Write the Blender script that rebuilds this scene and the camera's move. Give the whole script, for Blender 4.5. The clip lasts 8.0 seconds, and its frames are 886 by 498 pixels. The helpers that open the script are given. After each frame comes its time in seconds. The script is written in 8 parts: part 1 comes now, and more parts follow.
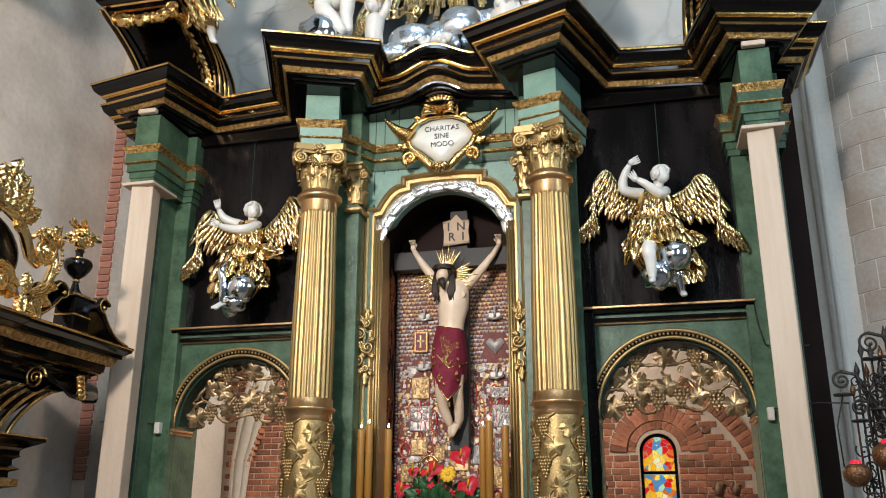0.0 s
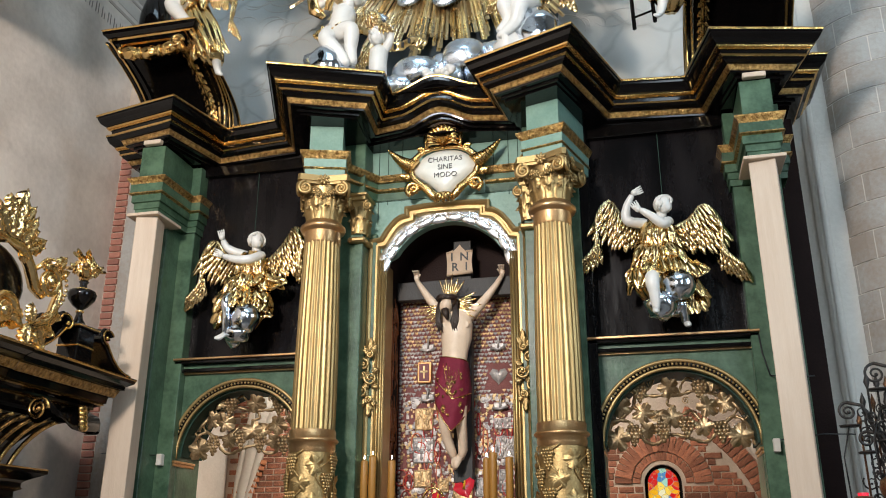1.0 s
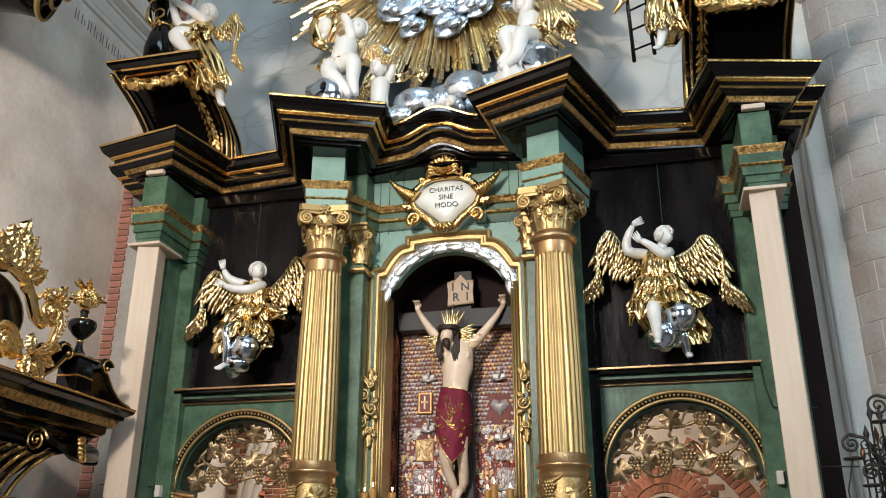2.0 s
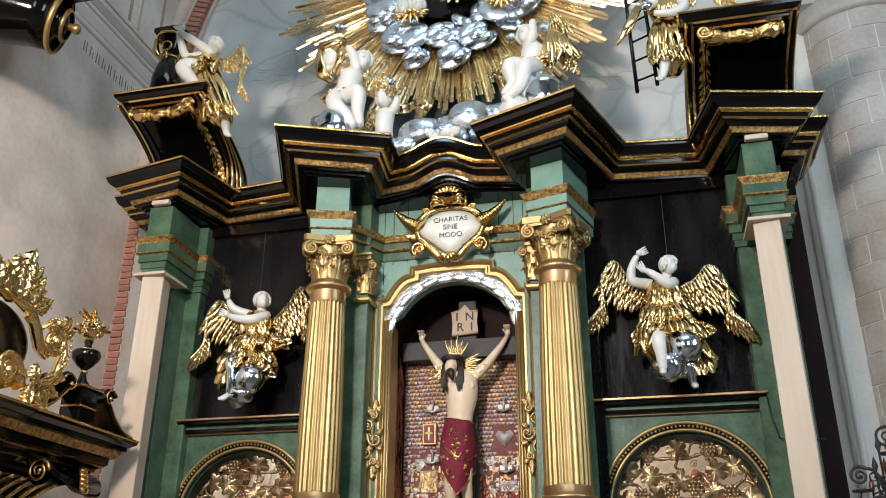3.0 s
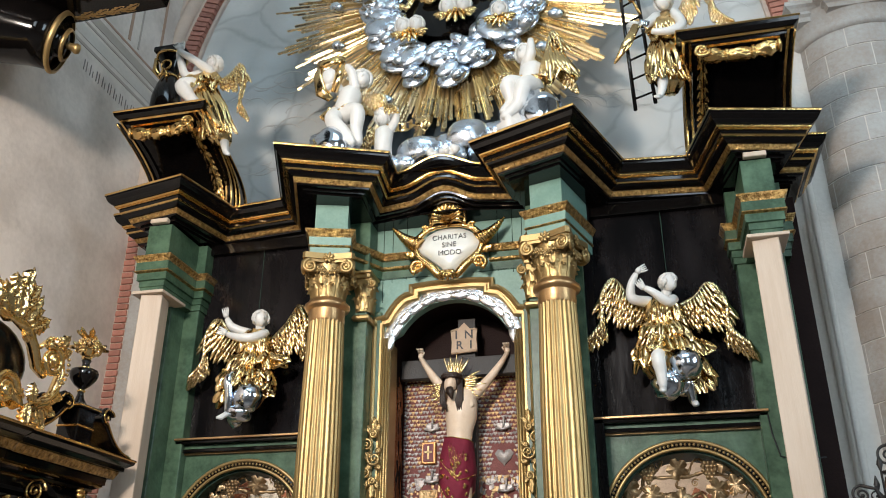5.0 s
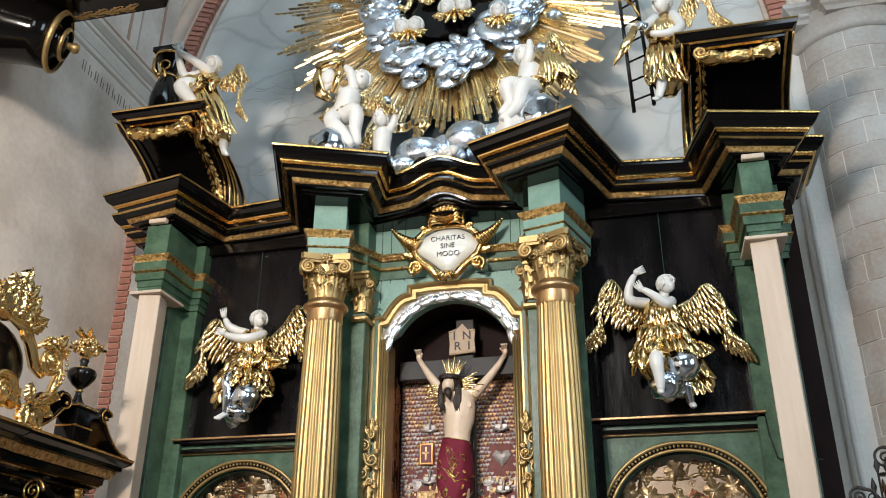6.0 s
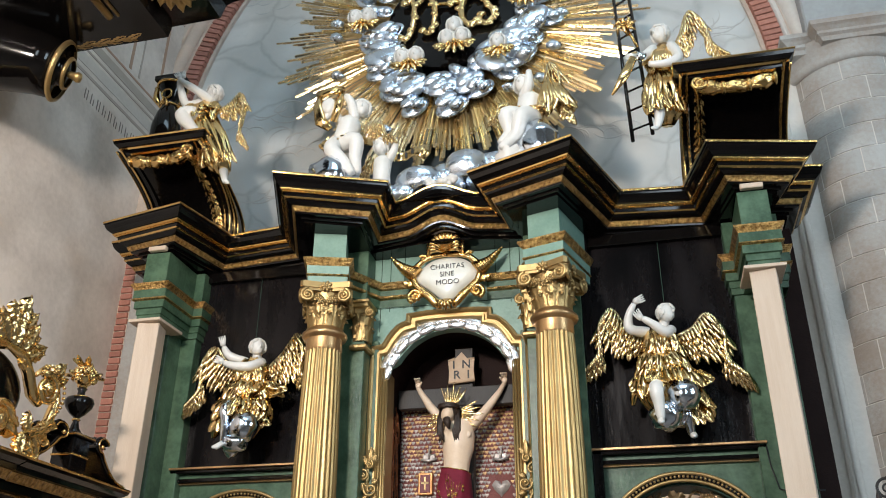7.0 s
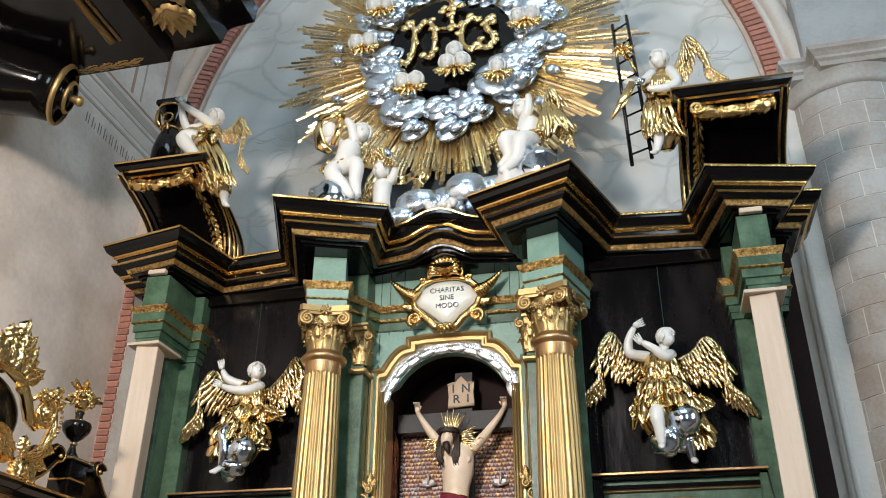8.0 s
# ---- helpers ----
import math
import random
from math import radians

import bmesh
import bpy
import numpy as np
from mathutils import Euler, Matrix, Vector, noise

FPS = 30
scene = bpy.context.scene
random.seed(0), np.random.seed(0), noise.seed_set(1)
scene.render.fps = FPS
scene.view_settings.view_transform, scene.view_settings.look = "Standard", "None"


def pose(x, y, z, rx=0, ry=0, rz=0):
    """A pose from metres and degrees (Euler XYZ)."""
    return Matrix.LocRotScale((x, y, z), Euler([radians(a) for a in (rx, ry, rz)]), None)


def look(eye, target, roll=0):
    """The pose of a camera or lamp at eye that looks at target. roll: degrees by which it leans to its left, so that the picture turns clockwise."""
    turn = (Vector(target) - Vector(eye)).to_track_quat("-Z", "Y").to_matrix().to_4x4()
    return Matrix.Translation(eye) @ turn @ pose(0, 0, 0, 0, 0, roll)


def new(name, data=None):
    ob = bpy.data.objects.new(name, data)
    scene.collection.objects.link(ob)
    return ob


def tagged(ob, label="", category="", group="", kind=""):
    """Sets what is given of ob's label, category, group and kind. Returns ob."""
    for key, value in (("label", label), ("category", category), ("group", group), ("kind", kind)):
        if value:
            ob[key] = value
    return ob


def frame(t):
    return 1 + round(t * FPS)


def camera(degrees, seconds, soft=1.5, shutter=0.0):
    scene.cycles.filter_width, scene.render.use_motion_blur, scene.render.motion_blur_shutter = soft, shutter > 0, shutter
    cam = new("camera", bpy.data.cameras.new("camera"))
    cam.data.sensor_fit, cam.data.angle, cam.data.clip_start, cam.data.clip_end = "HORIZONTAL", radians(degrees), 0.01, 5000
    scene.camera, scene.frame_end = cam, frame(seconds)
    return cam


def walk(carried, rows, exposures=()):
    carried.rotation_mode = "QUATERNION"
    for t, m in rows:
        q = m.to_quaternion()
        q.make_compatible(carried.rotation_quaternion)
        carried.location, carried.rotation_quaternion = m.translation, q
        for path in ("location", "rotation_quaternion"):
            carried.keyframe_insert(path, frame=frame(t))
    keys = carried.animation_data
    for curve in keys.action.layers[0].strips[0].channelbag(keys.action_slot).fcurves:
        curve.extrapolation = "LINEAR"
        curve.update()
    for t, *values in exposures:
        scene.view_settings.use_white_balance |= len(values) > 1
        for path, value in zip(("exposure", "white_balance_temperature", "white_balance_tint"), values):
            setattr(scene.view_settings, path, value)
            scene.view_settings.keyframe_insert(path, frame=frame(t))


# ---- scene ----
cam = camera(54.7, 8.0, soft=1.0)
PATH = [
    (0, (1.651, -7.062, 1.313), (1.22, -5.204, 1.913), 0.1),
    (0.5, (1.644, -7.068, 1.312), (1.212, -5.22, 1.943), 0.2),
    (1, (1.646, -7.074, 1.318), (1.214, -5.238, 1.983), 0.1),
    (1.5, (1.639, -7.081, 1.33), (1.212, -5.255, 2.025), 0.1),
    (3, (1.641, -7.091, 1.332), (1.21, -5.305, 2.123), 0.3),
    (3.5, (1.644, -7.089, 1.335), (1.209, -5.316, 2.15), 0.4),
    (4, (1.65, -7.088, 1.337), (1.215, -5.321, 2.165), 0.4),
    (4.5, (1.65, -7.082, 1.34), (1.221, -5.313, 2.167), 0.2),
    (6, (1.644, -7.091, 1.342), (1.222, -5.32, 2.171), 0.3),
    (6.5, (1.643, -7.093, 1.339), (1.227, -5.335, 2.196), 0.4),
    (7, (1.646, -7.096, 1.347), (1.231, -5.352, 2.234), 0.4),
    (7.5, (1.651, -7.095, 1.358), (1.237, -5.363, 2.267), 0.5),
    (8, (1.654, -7.1, 1.359), (1.243, -5.379, 2.292), 0.5),
]
walk(cam, [(t, look(eye, target, roll)) for t, eye, target, roll in PATH])

# ---- light ----
FLOOR = -0.3
world = bpy.data.worlds.new("sky")
scene.world = world
world.use_nodes = True
wn = world.node_tree.nodes
sky = wn.new("ShaderNodeTexSky")
sky.sky_type, sky.sun_disc = "NISHITA", False
sky.sun_elevation, sky.sun_rotation = radians(38), radians(120)
world.node_tree.links.new(sky.outputs[0], wn["Background"].inputs[0])
wn["Background"].inputs[1].default_value = 0.06
scene.view_settings.exposure = 0.0


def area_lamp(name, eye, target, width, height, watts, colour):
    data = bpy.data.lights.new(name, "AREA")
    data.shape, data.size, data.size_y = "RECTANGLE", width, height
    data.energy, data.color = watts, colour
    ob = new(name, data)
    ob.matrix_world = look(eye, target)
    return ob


# daylight in unseen tall windows of the nave, right of and behind the camera, and its warm lamp
area_lamp("window_light", (8.6, -5.2, 5.4), (-1.0, 0, 3.8), 2.0, 4.0, 235, (0.66, 0.85, 1.0))
area_lamp("window_light", (6.2, -13.2, 6.8), (0.3, 0, 4.6), 2.0, 5.4, 250, (0.76, 0.90, 1.0))
area_lamp("window_light", (-2.4, -13.2, 6.8), (-0.3, 0, 4.8), 1.6, 5.0, 450, (0.72, 0.88, 1.0))
# overhead panel below the closed ceiling, added to brighten sunburst, silver and fresco
area_lamp("overhead_fill", (2.0, -7.6, 13.2), (0.8, -0.5, 6.5), 6.0, 3.0, 400, (0.60, 0.83, 1.0))
area_lamp("nave_lamp", (-0.8, -7.2, 5.0), (-1.0, 0, 3.4), 0.6, 0.6, 440, (1.0, 0.88, 0.77))
# one fill added behind the retable to lift the chapel brickwork
area_lamp("chapel_fill", (-0.7, 2.2, 5.4), (-0.9, 4.4, 1.5), 0.7, 0.7, 310, (1.0, 0.88, 0.74))
area_lamp("window_light", (1.8, 5.2, 1.7), (1.8, 3.0, 1.7), 0.62, 1.9, 4.5, (1.0, 0.97, 0.9))


# ---- materials ----
def mat(name, colour, rough=0.5, metal=0.0, second=None, scale=3.0, amount=0.5, grain=60.0, bump=0.1, bumpscale=None, spec=0.5,
        rvar=0.1, stretch=(1, 1, 1), coat=0.0, rand=0.0, emit=0.0, trans=0.0, facet=0.0):
    """Painted, gilded or stone surface: two colours mixed by a coarse and a fine noise, with relief and uneven gloss."""
    m = bpy.data.materials.new(name)
    m.use_nodes = True
    nt = m.node_tree
    n, l = nt.nodes, nt.links
    b = n["Principled BSDF"]
    co = n.new("ShaderNodeTexCoord")
    mp = n.new("ShaderNodeMapping")
    mp.inputs["Scale"].default_value = stretch
    l.new(co.outputs["Object"], mp.inputs[0])
    n1, n2 = n.new("ShaderNodeTexNoise"), n.new("ShaderNodeTexNoise")
    for k, s, d in ((n1, scale, 5), (n2, grain, 3)):
        k.inputs["Scale"].default_value, k.inputs["Detail"].default_value = s, d
        l.new(mp.outputs[0], k.inputs["Vector"])
    add = n.new("ShaderNodeMath")
    add.operation = "MULTIPLY_ADD"
    l.new(n2.outputs[0], add.inputs[0])
    add.inputs[1].default_value = 0.35
    l.new(n1.outputs[0], add.inputs[2])
    ramp = n.new("ShaderNodeMapRange")
    ramp.inputs[1].default_value, ramp.inputs[2].default_value = 0.5, 0.85
    ramp.inputs[3].default_value, ramp.inputs[4].default_value = 0.0, amount
    l.new(add.outputs[0], ramp.inputs[0])
    mix = n.new("ShaderNodeMix")
    mix.data_type = "RGBA"
    if second is None:
        second = tuple(c * 0.6 for c in colour)
    mix.inputs[6].default_value, mix.inputs[7].default_value = (*colour, 1), (*second, 1)
    l.new(ramp.outputs[0], mix.inputs[0])
    out = mix.outputs[2]
    if rand:
        info = n.new("ShaderNodeObjectInfo")
        geo = n.new("ShaderNodeNewGeometry")
        s = n.new("ShaderNodeMath")
        s.operation = "ADD"
        l.new(info.outputs["Random"], s.inputs[0])
        l.new(geo.outputs["Random Per Island"], s.inputs[1])
        f = n.new("ShaderNodeMath")
        f.operation = "FRACT"
        l.new(s.outputs[0], f.inputs[0])
        mr = n.new("ShaderNodeMapRange")
        mr.inputs[3].default_value, mr.inputs[4].default_value = 1 - rand, 1 + rand
        l.new(f.outputs[0], mr.inputs[0])
        hs = n.new("ShaderNodeHueSaturation")
        l.new(mr.outputs[0], hs.inputs["Value"])
        l.new(out, hs.inputs["Color"])
        out = hs.outputs[0]
    l.new(out, b.inputs["Base Color"])
    b.inputs["Metallic"].default_value = metal
    b.inputs["Specular IOR Level"].default_value = spec
    rr = n.new("ShaderNodeMapRange")
    rr.inputs[3].default_value, rr.inputs[4].default_value = max(0.03, rough - rvar), min(1, rough + rvar)
    l.new(n1.outputs[0], rr.inputs[0])
    l.new(rr.outputs[0], b.inputs["Roughness"])
    if coat:
        b.inputs["Coat Weight"].default_value, b.inputs["Coat Roughness"].default_value = coat, 0.08
    if bump:
        src = n2
        if bumpscale:
            src = n.new("ShaderNodeTexNoise")
            src.inputs["Scale"].default_value, src.inputs["Detail"].default_value = bumpscale, 4
            l.new(mp.outputs[0], src.inputs["Vector"])
        if facet:
            src = n.new("ShaderNodeTexVoronoi")
            src.inputs["Scale"].default_value = facet
            wv = n.new("ShaderNodeVectorMath")
            wv.operation = "MULTIPLY_ADD"
            l.new(n1.outputs["Color"], wv.inputs[0])
            wv.inputs[1].default_value = (0.08, 0.08, 0.08)
            l.new(mp.outputs[0], wv.inputs[2])
            l.new(wv.outputs[0], src.inputs["Vector"])
        bp = n.new("ShaderNodeBump")
        bp.inputs["Strength"].default_value, bp.inputs["Distance"].default_value = bump, 0.02
        l.new(src.outputs[0], bp.inputs["Height"])
        l.new(bp.outputs[0], b.inputs["Normal"])
    if emit:
        l.new(out, b.inputs["Emission Color"])
        b.inputs["Emission Strength"].default_value = emit
    if trans:
        b.inputs["Transmission Weight"].default_value = trans
    return m


BLACK = mat("black_lacquer", (0.0025, 0.0022, 0.0022), 0.10, second=(0.006, 0.0045, 0.004), scale=4, bump=0.03, bumpscale=14, rvar=0.07, spec=0.36)
BLACKP = mat("black_panel", (0.003, 0.003, 0.0034), 0.2, second=(0.011, 0.0085, 0.009), scale=2.2, amount=0.9, bump=0.35, bumpscale=3.5, rvar=0.14, stretch=(1.8, 1, 0.4), spec=0.2)
GOLD = mat("gold_leaf", (0.84, 0.57, 0.23), 0.22, 1.0, second=(0.56, 0.30, 0.09), scale=6, bump=0.2, bumpscale=45)
GOLDB = mat("bright_gold_leaf", (0.94, 0.70, 0.34), 0.16, 1.0, second=(0.76, 0.46, 0.16), scale=9, bump=0.16, bumpscale=26)
GOLDM = mat("matt_column_gold", (0.46, 0.32, 0.14), 0.43, 0.86, second=(0.34, 0.225, 0.095), scale=5, bump=0.15, bumpscale=60)
WINGG = mat("pale_gilded_feathers", (0.93, 0.74, 0.42), 0.19, 1.0, second=(0.76, 0.52, 0.22), scale=10, bump=0.2, bumpscale=30)
GOLDO = mat("carved_band_gold", (0.66, 0.42, 0.16), 0.33, 1.0, second=(0.19, 0.10, 0.033), scale=30, amount=1.0, grain=100, bump=1.0, bumpscale=64)
COPPER = mat("reddish_gold", (0.56, 0.355, 0.17), 0.34, 0.9, second=(0.42, 0.23, 0.11), scale=8, bump=0.1)
# both silvers hold the blue of reflected daylight in their base colour
SILVER = mat("silver_leaf", (0.80, 0.86, 0.94), 0.13, 1.0, second=(0.58, 0.63, 0.71), scale=5, bump=0.2, bumpscale=9)
SILVERC = mat("pale_silver_cloud", (0.80, 0.88, 0.98), 0.27, 1.0, second=(0.62, 0.69, 0.79), scale=5, bump=0.2, bumpscale=9)
GREEN = mat("green_marbled_paint", (0.027, 0.061, 0.034), 0.38, second=(0.078, 0.142, 0.086), scale=5.5, amount=1.0, grain=34, bump=0.14, bumpscale=30, spec=0.4)
GREEND = mat("dark_green_paint", (0.014, 0.036, 0.026), 0.55, second=(0.026, 0.06, 0.043), scale=4, amount=0.7, grain=28, bump=0.1, bumpscale=30, spec=0.2)
# the same green raised in colour for the light falling on frieze and blocks
GREEN_LIT = mat("lit_green_paint", (0.145, 0.265, 0.215), 0.4, second=(0.215, 0.345, 0.285), scale=5, amount=0.8, grain=40, bump=0.2, bumpscale=24)
WHITE = mat("white_statue_paint", (0.66, 0.655, 0.63), 0.32, second=(0.56, 0.54, 0.51), scale=8, bump=0.08, bumpscale=12, spec=0.5)
PINE = mat("bare_pine", (0.56, 0.455, 0.36), 0.6, second=(0.46, 0.345, 0.255), scale=5, amount=0.45, grain=40, bump=0.12, stretch=(4, 4, 0.3))
PLASTER = mat("beige_plaster", (0.74, 0.67, 0.61), 0.85, second=(0.54, 0.48, 0.43), scale=1.6, amount=0.9, grain=18, bump=0.3, bumpscale=14)
PLASTERW = mat("pale_plaster", (0.62, 0.58, 0.53), 0.85, second=(0.5, 0.46, 0.41), scale=1.5, amount=0.7, grain=24, bump=0.2)
STONE = mat("grey_limestone", (0.385, 0.38, 0.365), 0.8, second=(0.30, 0.25, 0.21), scale=1.4, amount=1.0, grain=26, bump=0.4, bumpscale=20, rand=0.07)
BRICK = mat("red_brick", (0.43, 0.17, 0.095), 0.85, second=(0.21, 0.085, 0.055), scale=9, amount=0.9, grain=50, bump=0.5, rand=0.42)
BRICKP = mat("painted_brick", (0.40, 0.175, 0.125), 0.8, second=(0.30, 0.12, 0.09), scale=8, amount=0.7, grain=60, bump=0.25, rand=0.18)
MORTAR = mat("pale_mortar", (0.60, 0.50, 0.42), 0.9, second=(0.44, 0.36, 0.30), scale=6, amount=0.8, bump=0.4, bumpscale=30)
GREYPL = mat("grey_plaster", (0.36, 0.37, 0.37), 0.88, second=(0.27, 0.27, 0.265), scale=1.6, amount=0.8, grain=24, bump=0.25)
# unseen shell: walls dark to cut bounce, vault pale for the silver to reflect
NAVE = mat("dark_unseen_nave", (0.2, 0.18, 0.16), 0.85, second=(0.13, 0.115, 0.1), scale=1.2, amount=0.8)
VAULT = mat("pale_unseen_vault", (0.72, 0.71, 0.69), 0.85, second=(0.6, 0.59, 0.57), scale=1.2)
FLOORM = mat("stone_floor", (0.15, 0.13, 0.115), 0.5, second=(0.09, 0.08, 0.07), scale=2, bump=0.1)
# lines the niche; also serves as painted shade on the retable's outer edge
DARKIN = mat("dark_wood_and_shade", (0.022, 0.011, 0.009), 0.6, second=(0.010, 0.005, 0.005), scale=3, bump=0.15, spec=0.08)


# ---- builders ----
class MB:
    """Collects vertices and faces with a material slot each."""

    def __init__(self):
        self.v, self.f, self.m, self.s = [], [], [], []

    def add(self, verts, faces, mi=0, smooth=True):
        o = len(self.v)
        self.v += [tuple(p) for p in verts]
        self.f += [tuple(o + i for i in f) for f in faces]
        self.m += [mi] * len(faces)
        self.s += [smooth] * len(faces)
        return self

    def box(self, lo, hi, mi=0, b=0.006, m=None):
        """Box between two corners with chamfered edges; m turns it."""
        lo, hi = Vector(lo), Vector(hi)
        b = min(b, *(0.3 * abs(hi[i] - lo[i]) for i in range(3)))
        vs, ix = [], {}
        for sx in (0, 1):
            for sy in (0, 1):
                for sz in (0, 1):
                    s = (sx, sy, sz)
                    for a in range(3):
                        p = [hi[i] if s[i] else lo[i] for i in range(3)]
                        for i in range(3):
                            if i != a:
                                p[i] += -b if s[i] else b
                        ix[s, a] = len(vs)
                        vs.append(Vector(p))
        fs = []
        for a in range(3):
            u, w = [(1, 2), (2, 0), (0, 1)][a]
            for k in (0, 1):
                q = []
                for su, sw in ((0, 0), (1, 0), (1, 1), (0, 1)):
                    s = [0, 0, 0]
                    s[a], s[u], s[w] = k, su, sw
                    q.append(ix[tuple(s), a])
                fs.append(q if k else q[::-1])
            for su in (0, 1):
                for sw in (0, 1):
                    s0, s1 = [0, 0, 0], [0, 0, 0]
                    s0[u] = s1[u] = su
                    s0[w] = s1[w] = sw
                    s1[a] = 1
                    q = [ix[tuple(s0), u], ix[tuple(s1), u], ix[tuple(s1), w], ix[tuple(s0), w]]
                    fs.append(q[::-1] if su ^ sw else q)
        for sx in (0, 1):
            for sy in (0, 1):
                for sz in (0, 1):
                    s = (sx, sy, sz)
                    t = [ix[s, 0], ix[s, 1], ix[s, 2]]
                    fs.append(t if (sx + sy + sz) % 2 else t[::-1])
        if m is not None:
            vs = [m @ p for p in vs]
        return self.add(vs, fs, mi, False)

    def lathe(self, prof, c=(0, 0, 0), segs=24, mi=0, m=None, flute=0.0, nfl=24, a0=0.0, a1=2 * math.pi, smooth=True):
        """Turned form from (radius, height) pairs; flute: depth of grooves."""
        closed = a1 - a0 > 6.28
        na = segs if closed else segs + 1
        vs, fs = [], []
        for r, z in prof:
            for i in range(na):
                a = a0 + (a1 - a0) * i / segs
                rr = r - flute * (0.5 - 0.5 * math.cos(a * nfl)) if flute else r
                p = Vector((rr * math.cos(a), rr * math.sin(a), z))
                vs.append((m @ p if m is not None else p) + Vector(c))
        for k in range(len(prof) - 1):
            for i in range(segs):
                j = (i + 1) % na if closed else i + 1
                fs.append((k * na + i, k * na + j, (k + 1) * na + j, (k + 1) * na + i))
        return self.add(vs, fs, mi, smooth)

    def ball(self, c, r, mi=0, seg=12, ring=8, m=None, wob=0.0, freq=3.0):
        if isinstance(r, (int, float)):
            r = (r, r, r)
        vs, fs = [], []
        for k in range(ring + 1):
            t = math.pi * k / ring
            for i in range(seg):
                a = 2 * math.pi * i / seg
                p = Vector((math.sin(t) * math.cos(a), math.sin(t) * math.sin(a), math.cos(t)))
                if wob:
                    p *= 1 + wob * noise.noise(p * freq + Vector(c) * 7)
                p = Vector((p.x * r[0], p.y * r[1], p.z * r[2]))
                vs.append((m @ p if m is not None else p) + Vector(c))
        for k in range(ring):
            for i in range(seg):
                j = (i + 1) % seg
                fs.append((k * seg + i, (k + 1) * seg + i, (k + 1) * seg + j, k * seg + j))
        return self.add(vs, fs, mi)

    def tube(self, pts, rad, segs=8, mi=0, flat=1.0, up=(0, -1, 0), cap=True, fold=0.0, nf=7, seed=0):
        """Tube along points; rad: one radius or one for each point; flat squashes it along up; fold adds drapery folds."""
        pts = [Vector(p) for p in pts]
        n = len(pts)
        if isinstance(rad, (int, float)):
            rad = [rad] * n
        vs, fs = [], []
        for k in range(n):
            d = (pts[min(k + 1, n - 1)] - pts[max(k - 1, 0)]).normalized()
            u = Vector(up)
            u = (u - d * u.dot(d))
            if u.length < 1e-4:
                u = Vector((1, 0, 0)) - d * d.x
            u.normalize()
            w = d.cross(u)
            for i in range(segs):
                a = 2 * math.pi * i / segs
                rr = rad[k]
                if fold:
                    rr *= 1 + fold * math.sin(a * nf + seed + 1.5 * math.sin(k * 0.5 + seed)) + 0.6 * fold * math.sin(a * (nf * 2 - 3) + k * 0.9 + seed * 2)
                vs.append(pts[k] + (w * math.cos(a) + u * math.sin(a) * flat) * rr)
        for k in range(n - 1):
            for i in range(segs):
                j = (i + 1) % segs
                fs.append((k * segs + i, k * segs + j, (k + 1) * segs + j, (k + 1) * segs + i))
        if cap:
            fs.append(tuple(range(segs - 1, -1, -1)))
            fs.append(tuple((n - 1) * segs + i for i in range(segs)))
        return self.add(vs, fs, mi)

    def prism(self, poly, y0, y1, mi=0, plane="xz", smooth=False):
        """A polygon in the xz, xy or yz plane, pulled from y0 to y1 along the third axis."""
        n = len(poly)

        def at(p, t):
            return (p[0], t, p[1]) if plane == "xz" else ((p[0], p[1], t) if plane == "xy" else (t, p[0], p[1]))
        vs = [at(p, y0) for p in poly] + [at(p, y1) for p in poly]
        fs = [tuple(range(n)), tuple(range(2 * n - 1, n - 1, -1))]
        fs += [(i, n + i, n + (i + 1) % n, (i + 1) % n) for i in range(n)]
        return self.add(vs, fs, mi, smooth)

    def sweep(self, path, prof, mi=0, smooth=False, closed=False):
        """Moulding: prof of (inset, height) pairs carried along path with mitred corners; the outer side is on the path's right hand."""
        pts = mitre(path, closed)
        vs, fs, k = [], [], len(prof)
        for p, o in pts:
            for d, z in prof:
                vs.append((p.x - o.x * d, p.y - o.y * d, p.z + z))
        n = len(pts)
        for i in range(n if closed else n - 1):
            for j in range(k - 1):
                a, b = i * k + j, ((i + 1) % n) * k + j
                fs.append((a, a + 1, b + 1, b))
        return self.add(vs, fs, mi, smooth)


def mitre(path, closed=False):
    path = [Vector(p) for p in path]
    n, out = len(path), []
    for i in range(n):
        ns = []
        for a, b in ((i - 1, i), (i, i + 1)):
            if closed:
                a, b = a % n, b % n
            if 0 <= a and b < n:
                d = path[b] - path[a]
                d.z = 0
                d.normalize()
                ns.append(Vector((d.y, -d.x, 0)))
        o = ns[0] if len(ns) == 1 else (ns[0] + ns[1]) / max(0.25, 1 + ns[0].dot(ns[1]))
        out.append((path[i], o))
    return out


BASE = {}


def mesh_of(name, mb, mats, at=(0, 0, 0)):
    me = bpy.data.meshes.new(name)
    me.from_pydata([tuple(Vector(p) - Vector(at)) for p in mb.v], [], mb.f)
    for m in mats if isinstance(mats, (list, tuple)) else [mats]:
        me.materials.append(m)
    me.polygons.foreach_set("material_index", mb.m)
    me.polygons.foreach_set("use_smooth", mb.s)
    bm = bmesh.new()
    bm.from_mesh(me)
    bmesh.ops.recalc_face_normals(bm, faces=bm.faces)
    bm.to_mesh(me)
    bm.free()
    me.update()
    return me


def thing(name, at, label, category, group="", kind=""):
    """The base of a thing that has parts."""
    ob = new(name)
    ob.location = at
    ob.empty_display_size = 0.1
    BASE[ob.name] = Vector(at)
    return tagged(ob, label, category, group, kind)


